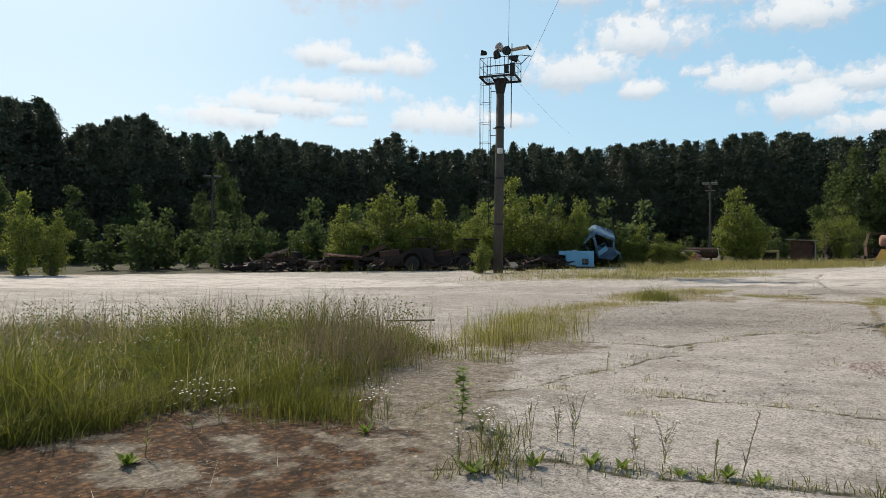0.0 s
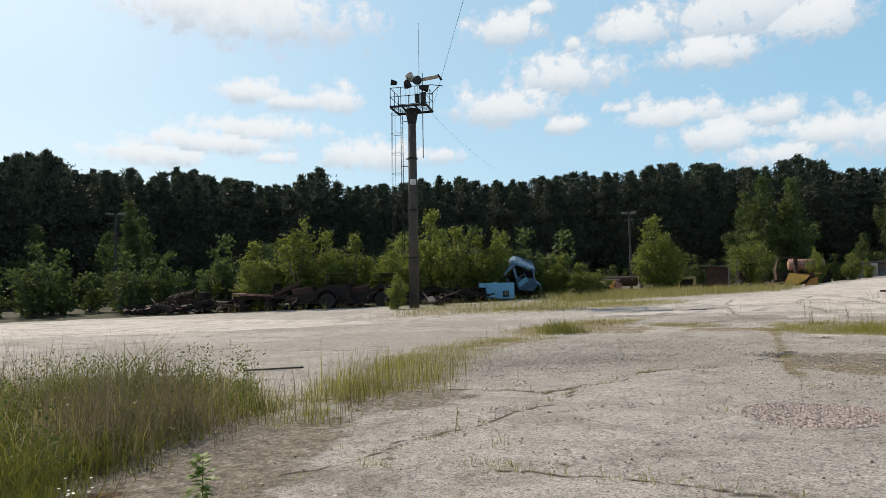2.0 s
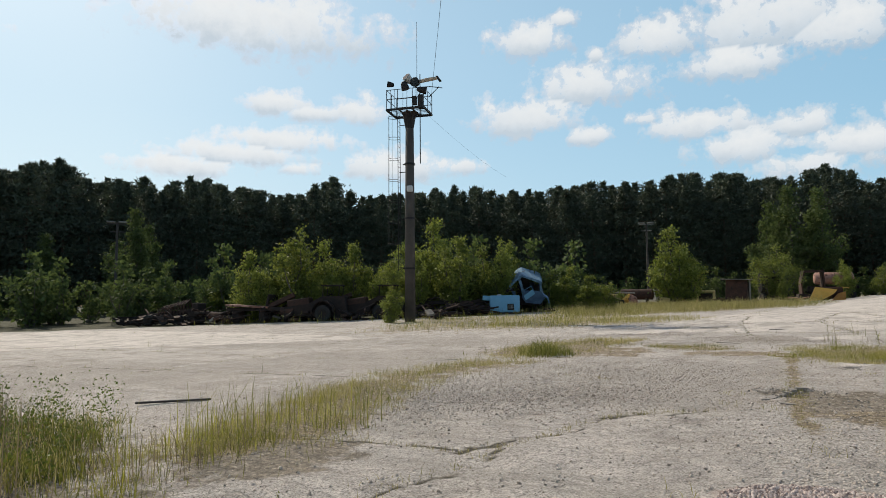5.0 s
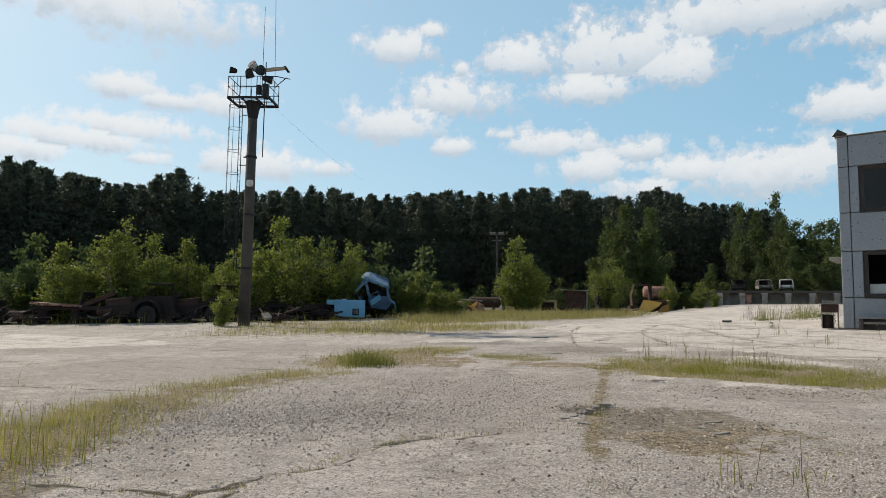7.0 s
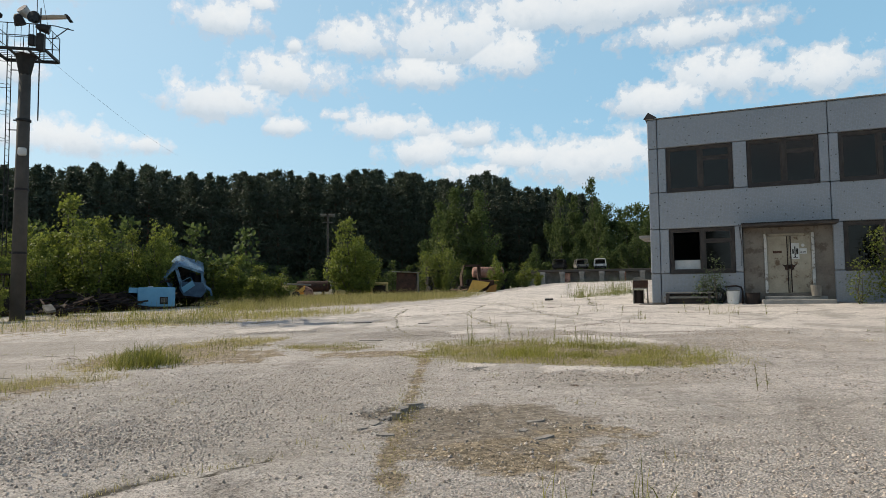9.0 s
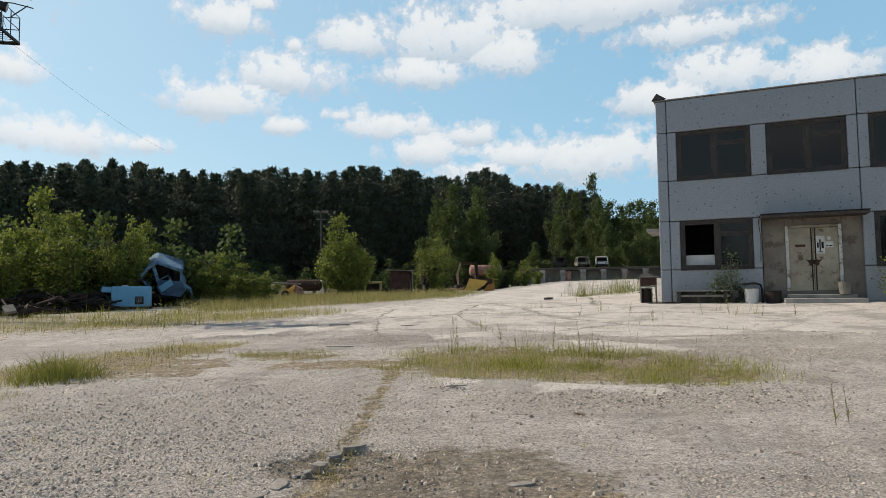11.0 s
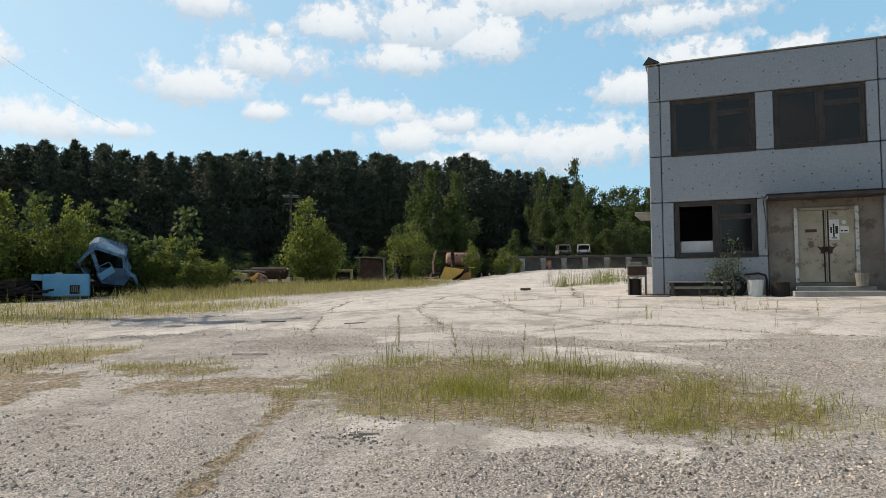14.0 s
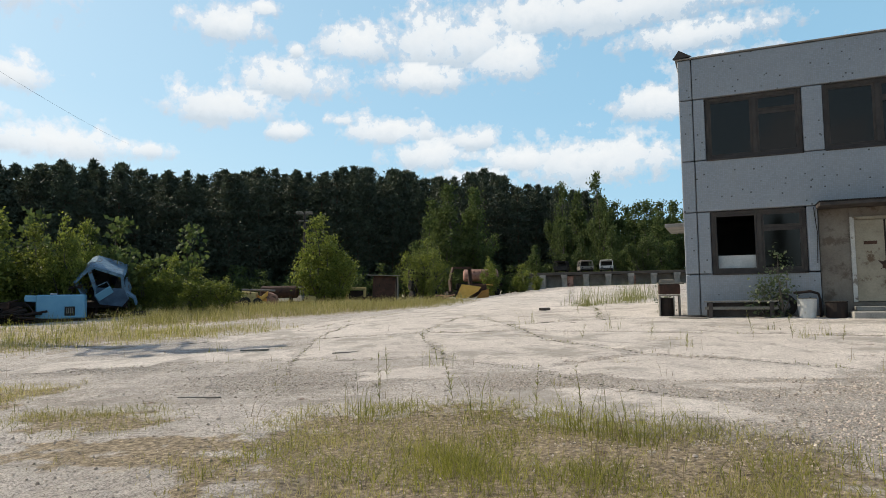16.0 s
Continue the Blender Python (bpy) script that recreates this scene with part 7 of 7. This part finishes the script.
def van(x, y, z, rz, label, body, sc=1.0):
    """A boxy van, glass gone, seen from its nose."""
    t = thing("van_wreck", pose(x, y, z, 0, 0, rz) @ Matrix.Diagonal((sc, sc, sc, 1)), label, "vehicle wreck", "vans on the ramp")
    part("body", Geo().prism([(-0.95, 0.35), (0.95, 0.35), (1.0, 0.9), (-1.0, 0.9)], -2.0, 2.0), body, t)
    part("roof", Geo().box((0, 0.2, 1.72), (1.7, 3.5, 0.12), None, 0.05), body, t)
    for s in (-1, 1):
        for yy in (-1.6, -0.4, 0.9, 1.85):
            part("pillar", Geo().tube((s * 0.95, yy - (0.25 if yy < -1 else 0), 0.88), (s * 0.84, yy, 1.68), 0.05, None, 5), body, t)
        wheel(t, (s * 0.8, -1.25, 0.33), 0.33, 0.2, (1, 0, 0))
        wheel(t, (s * 0.8, 1.25, 0.33), 0.33, 0.2, (1, 0, 0))
        part("headlight", Geo().tube((s * 0.62, -2.0, 0.68), (s * 0.62, -2.03, 0.68), 0.11, None, 12), BLACKSTEEL, t, "empty headlight socket")
    part("bumper", Geo().box((0, -2.06, 0.45), (1.8, 0.1, 0.16), None, 0.02), BLACKSTEEL, t)
    part("cabin_floor", Geo().box((0, 0, 0.93), (1.7, 3.6, 0.05)), BLACKSTEEL, t)
    part("rear_wall", Geo().box((0, 1.9, 1.3), (1.6, 0.06, 0.75), None, 0.02), BLACKSTEEL, t)
    return t


van(-21.4, 52.6, gz(-21.4, 52.6), 60, "pale van body sunk in the grass", WHITEPAINT, 0.85)
t = thing("yellow_machine_frame", at(-16.5, 53.6, 10), "faded yellow machine frame in the grass", "scrap")
for px in (-0.75, 0.75):
    part("post", Geo().box((px, 0, 0.65), (0.22, 0.3, 1.3), None, 0.03), YELLOW, t)
part("top", Geo().box((0, 0, 1.2), (1.7, 0.5, 0.22), None, 0.03), YELLOW, t)
part("grille", Geo().box((0, 0.1, 0.6), (1.2, 0.2, 0.8), None, 0.02), DARKRUST, t)
t = thing("pale_block", at(-19.3, 50.2), "pale yellow block half hidden in grass", "scrap")
part("block", Geo().box((0, 0, 0.45), (0.9, 0.6, 0.55), R3(8, 5, 20), 0.08), YELLOW, t)
t = thing("rusty_sheet_shelter", at(-12.6, 48.6, 12), "leaning shelter of red-brown rusted sheet", "shelter")
part("sheet", Geo().box((-0.2, 0, 1.0), (1.7, 0.06, 2.1), R3(-3, 3, 0), 0.01), RUST, t, "red-brown rusted steel sheet")
part("side_sheet", Geo().box((0.75, 0.5, 0.95), (0.06, 1.1, 1.9), R3(0, 0, 8), 0.01), DARKRUST, t)
part("roof", Geo().box((-0.2, 0.4, 2.12), (2.5, 1.4, 0.06), R3(2, 2, 0), 0.01), GREYWOOD, t, "thin grey roof sheet")
part("post", Geo().tube((0.85, -0.12, 0), (0.85, -0.12, 2.0), 0.06), GREYWOOD, t, "pale post")
t = thing("upturned_chassis", at(-10.7, 53.0, 20), "dark truck chassis standing on end with its wheels", "vehicle wreck")
part("frame", Geo().box((-0.5, 0, 1.2), (0.2, 0.3, 2.4), R3(0, 5, 0), 0.02).box((0.6, 0, 1.1), (0.2, 0.3, 2.2), R3(0, -4, 0), 0.02).box((0, 0, 2.2), (1.6, 0.3, 0.2), None, 0.02), DARKRUST, t)
for px, pz in ((-0.9, 2.2), (0.9, 1.95), (-0.9, 1.3), (0.95, 0.8), (-0.8, 0.45)):
    wheel(t, (px, -0.1, pz), 0.42, 0.3, (1, 0.3, 0))
t = thing("rusty_cab_shell", at(-8.1, 57.6, 15), "orange-brown rusted cab shell", "vehicle wreck")
part("shell", Geo().prism([(-0.9, 0.5), (-1.0, 1.6), (-0.7, 2.8), (0.9, 2.8), (1.0, 0.5), (0.85, 0.5), (0.8, 2.65), (-0.62, 2.65), (-0.88, 1.6), (-0.78, 0.5)], -0.8, 0.8), RUST, t)
part("floor", Geo().box((0, 0, 0.4), (2.4, 1.7, 0.5), None, 0.04), DARKRUST, t)
part("seat_frame", Geo().box((0.1, 0, 1.0), (0.8, 1.3, 0.7), None, 0.05), DARKRUST, t)
t = thing("tanker_wreck", at(-6.6, 61.5, 14, 0, 0.85), "rusted tanker with a faded pink tank", "vehicle wreck")
part("tank", Geo().pipe([(-2.0, 0, 2.35), (-1.85, 0, 2.35), (1.7, 0, 2.35), (1.85, 0, 2.35)], [0.5, 0.68, 0.68, 0.5], 20), PINKRUST, t, "faded pink rusty tank shell", True)
for u in (-1.2, 0, 1.2):
    part("tank_band", Geo().ring((u, 0, 2.35), (1, 0, 0), 0.69, 0.03, 24), RUST, t)
part("frame", Geo().box((0, 0, 1.35), (4.6, 0.9, 0.3), None, 0.02), DARKRUST, t)
for u in (-1.5, 1.4):
    for s in (-1, 1):
        wheel(t, (u, s * 0.85, 0.5), 0.5, 0.3)
part("support", Geo().box((-1.3, 0, 1.65), (0.2, 1.0, 0.4)).box((1.2, 0, 1.65), (0.2, 1.0, 0.4)), DARKRUST, t)
t = thing("orange_dozer_blade", at(-6.5, 53.2, 8, 0, 0.82), "faded orange dozer blade leaning on the concrete", "scrap")
part("blade", Geo().prism([(-1.75, 0.02), (-1.1, 1.45), (0.85, 1.15), (0.5, 0.7), (-0.6, 0.06)], -0.5, 0.55), ORANGE, t)
part("side_plate", Geo().prism([(0.3, 0.0), (1.55, 0.0), (1.6, 0.95), (0.9, 0.75)], -0.3, 0.5), mottled("deep_orange_paint", (0.30, 0.13, 0.02), (0.42, 0.2, 0.04), 2, 25, 0.7, 0, 0.3, (0.1, 0.04, 0.02), 0.6), t, "darker orange side plate")
part("back_frame", Geo().box((0.6, 0.7, 0.8), (1.6, 0.5, 1.2), None, 0.04), RUST, t)
scrap_pile(-9.0, 50.6, 1.2, 12, "rusty scrap pieces on the grass edge", PINKRUST, 12, 0.7)
scrap_pile(-12.0, 46.9, 1.0, 13, "brown scrap bits before the shelter", RUST, 8, 0.4)
scrap_pile(-6.6, 57.4, 1.5, 14, "rust-red scrap heap behind the blade", ORANGE, 16, 2.2)
scrap_pile(-14.6, 51.0, 1.3, 15, "dark rusty scrap in tall grass", RUST, 12, 1.0)
scrap_pile(-24.6, 48.8, 1.6, 16, "dark scrap in tall grass", RUST, 14, 1.2)
scrap_pile(-19.8, 54.0, 1.8, 17, "rusty frames in tall grass", PINKRUST, 14, 1.4)


# ---- loading ramp with vans ----
def build_ramp():
    t = thing("concrete_ramp", pose(-3.6, 70.4, 2.3, 0, 0, -5), "long weathered concrete ramp on square piers", "ramp")
    part("deck", Geo().span((0, -0.2, 1.45), (18.5, 5.0, 1.75), 0.03), POLE, t)
    for k in range(9):
        part("pier", Geo().span((0.2 + k * 2.25, 0, -0.6), (0.75 + k * 2.25, 1.19, 1.446), 0.03), CONCRETE, t)
    part("back_wall", Geo().span((0, 1.2, -0.6), (18.5, 1.4, 1.446)), CONCRETE, t)
    part("steel_door", Geo().span((5.2, 0.2, -0.4), (5.9, 0.26, 1.35), 0.01), PINKRUST, t, "rusty red steel door")
    part("steel_door", Geo().span((11.6, 0.2, -0.4), (12.2, 0.26, 1.35), 0.01), PINKRUST, t, "rusty red steel door")
    for k in range(9):
        part("pillar_cap", Geo().span((0.15 + k * 2.25, -0.26, 1.2), (0.8 + k * 2.25, -0.204, 1.5), 0.01), CONCRETE, t)


build_ramp()
for x, y, rz, label, mat in ((1.15, 72.2, -8, "dark burnt van standing on the ramp", BLACKSTEEL), (3.65, 72.1, 4, "grey rusted van standing on the ramp", GREYWOOD), (5.9, 71.9, -6, "white van standing on the ramp", WHITEPAINT)):
    van(x, y, 4.06, rz, label, mat, 0.72)


# ---- lamp poles ----
def lamp_pole(x, y, h, rz, label, wood=False):
    t = thing("lamp_pole", at(x, y, rz), label, "street lamp", "yard lamp poles")
    # wood only picks the dark brown that imitates a pole in forest shade
    part("pole", Geo().pipe([(0, 0, -0.2), (0, 0, h)], [0.16, 0.10], 10), DARKWOOD if wood else POLE, t)
    part("crossarm", Geo().box((0, 0, h - 0.15), (1.7, 0.1, 0.1), None, 0.01).box((0, 0, h - 0.9), (1.2, 0.1, 0.1), None, 0.01), DARKWOOD if wood else GREYWOOD, t)
    part("lamp", Geo().box((-0.55, 0, h + 0.02), (0.75, 0.3, 0.16), None, 0.05), GREYWOOD, t, "pale lamp housing")
    part("lamp", Geo().box((0.45, 0, h + 0.02), (0.75, 0.3, 0.16), None, 0.05), GREYWOOD, t, "pale lamp housing")
    return t


lamp_pole(-25.9, 66.2, 9.6, 15, "grey lamp pole with a double lamp arm at the forest edge")
lamp_pole(-61.0, 21.0, 9.2, 60, "lamp pole beside the forest, coloured dark for the forest's shade", True)

# ---- by the office entrance ----
OFF = FRONT


def by_office(u, v, z=0.0, rz=0.0):
    return OFF @ pose(u, v, z, 0, 0, rz)


def ground_at_office(u, v):
    p = OFF @ Vector((u, v, 0))
    return gz(p.x, p.y) - BASE


z0 = ground_at_office(1.4, -0.45)
t = thing("bench", by_office(1.4, -0.45, z0), "low grey weathered wooden bench by the wall", "bench")
for k in range(3):
    part("seat_board", Geo().span((-0.92, -0.19 + k * 0.13, 0.42), (0.92, -0.08 + k * 0.13, 0.455), 0.006), GREYWOOD, t)
for s in (-0.75, 0.75):
    part("leg", Geo().span((s - 0.05, -0.17, -0.05), (s + 0.05, 0.17, 0.415), 0.006), DARKWOOD, t)
part("rail", Geo().span((-0.9, -0.15, 0.22), (0.9, -0.11, 0.30), 0.005), GREYWOOD, t)
part("back_panel", Geo().span((-0.85, 0.10, 0.02), (0.85, 0.13, 0.41), 0.005), DARKWOOD, t)
t = thing("white_bucket", by_office(2.98, -0.45, ground_at_office(2.98, -0.45)), "battered white enamel bucket on the ground", "bucket")
part("body", Geo().pipe([(0, 0, -0.02), (0, 0, 0.25), (0, 0, 0.5)], [0.2, 0.22, 0.235], 18), WHITEPAINT, t)
part("rim", Geo().ring((0, 0, 0.5), (0, 0, 1), 0.235, 0.014, 20), GREYWOOD, t)
t = thing("rusty_drum", by_office(3.66, -0.35, ground_at_office(3.66, -0.35)), "short rusty steel drum beside the step", "drum")
part("body", Geo().pipe([(0, 0, -0.02), (0, 0, 0.4)], [0.25, 0.25], 18), DARKRUST, t)
part("rim", Geo().ring((0, 0, 0.40), (0, 0, 1), 0.25, 0.018, 20), DARKRUST, t)
t = thing("bent_pipe", by_office(2.6, -0.2, ground_at_office(2.6, -0.2)), "bent dark pipe standing by the wall", "pipe")
part("tube", Geo().pipe([(0.1, 0, 0.62), (0.5, 0, 0.66), (0.68, 0, 0.6), (0.72, 0, 0.45), (0.72, 0, -0.03)], 0.035, 8), DARKRUST, t)
t = thing("dark_tyre_stack", by_office(2.45, -0.35, ground_at_office(2.45, -0.35)), "dark tyre standing against the wall", "tyre")
part("tread", Geo().ring((0, 0.1, 0.3), (0.1, 1, 0.2), 0.24, 0.085, 20), RUBBER, t)
t = thing("grey_bucket", by_office(5.75, -0.35, 0.255), "grey galvanised bucket on the step", "bucket")
part("body", Geo().pipe([(0, 0, 0.0), (0, 0, 0.38)], [0.15, 0.19], 16), GREYWOOD, t)
# crate stack and board round the corner
t = thing("crate_stack", by_office(-0.52, 0.75, ground_at_office(-0.52, 0.75), 8), "stack of a rusty box on a metal stand", "crate")
part("stand", Geo().span((-0.3, -0.25, 0.0), (-0.26, 0.25, 0.62)).span((0.26, -0.25, 0.0), (0.3, 0.25, 0.62)).span((-0.3, -0.27, 0.6), (0.3, 0.27, 0.64)).span((0.1, -0.26, 0.0), (0.13, -0.23, 0.62)), GREYWOOD, t, "pale tubular stand")
part("drum", Geo().pipe([(-0.08, 0, 0.0), (-0.08, 0, 0.55)], [0.2, 0.2], 14), DARKRUST, t)
part("box", Geo().box((0, 0, 0.80), (0.6, 0.5, 0.30), None, 0.02), RUST, t, "red-brown rusty box")
part("lid_board", Geo().box((0.05, 0, 0.975), (0.75, 0.5, 0.04), None, 0.006).box((-0.05, 0, 1.05), (0.4, 0.3, 0.09), None, 0.01), GREYWOOD, t)
t = thing("flat_board", by_office(0.1, -0.55, ground_at_office(0.1, -0.55) + 0.012, -10), "flat grey board lying at the wall foot", "board")
part("board", Geo().box((0, 0, 0.012), (1.0, 0.45, 0.025), None, 0.005), GREYWOOD, t)


def wall_shrub(u, v, h, w, seed, n, leaf, mat, label):
    s = poplar("wall_shrub", h, w, seed, n, leaf, mat, label, 5)
    s.matrix_world = by_office(u, v, ground_at_office(u, v), seed * 40)


SHRUB = foliage("dusty_dark_leaves", (0.04, 0.06, 0.025), (0.11, 0.14, 0.06), 0.3)
wall_shrub(2.42, -0.35, 1.75, 0.95, 3, 520, 0.085, SHRUB, "dark-leaved shrub growing against the office wall")
wall_shrub(2.05, -0.4, 1.2, 0.9, 4, 260, 0.085, SHRUB, "lower dark-leaved shrub beside the bench")
wall_shrub(7.9, -0.8, 2.9, 1.9, 5, 1500, 0.09, POPLAR, "overgrown green shrub beside the entrance")
wall_shrub(7.0, -0.9, 1.5, 1.2, 6, 600, 0.07, POPLAR, "yellow-green weeds beside the entrance step")
wall_shrub(-0.75, 1.6, 0.9, 0.8, 7, 260, 0.06, SHRUB, "dry weeds behind the crate stack")
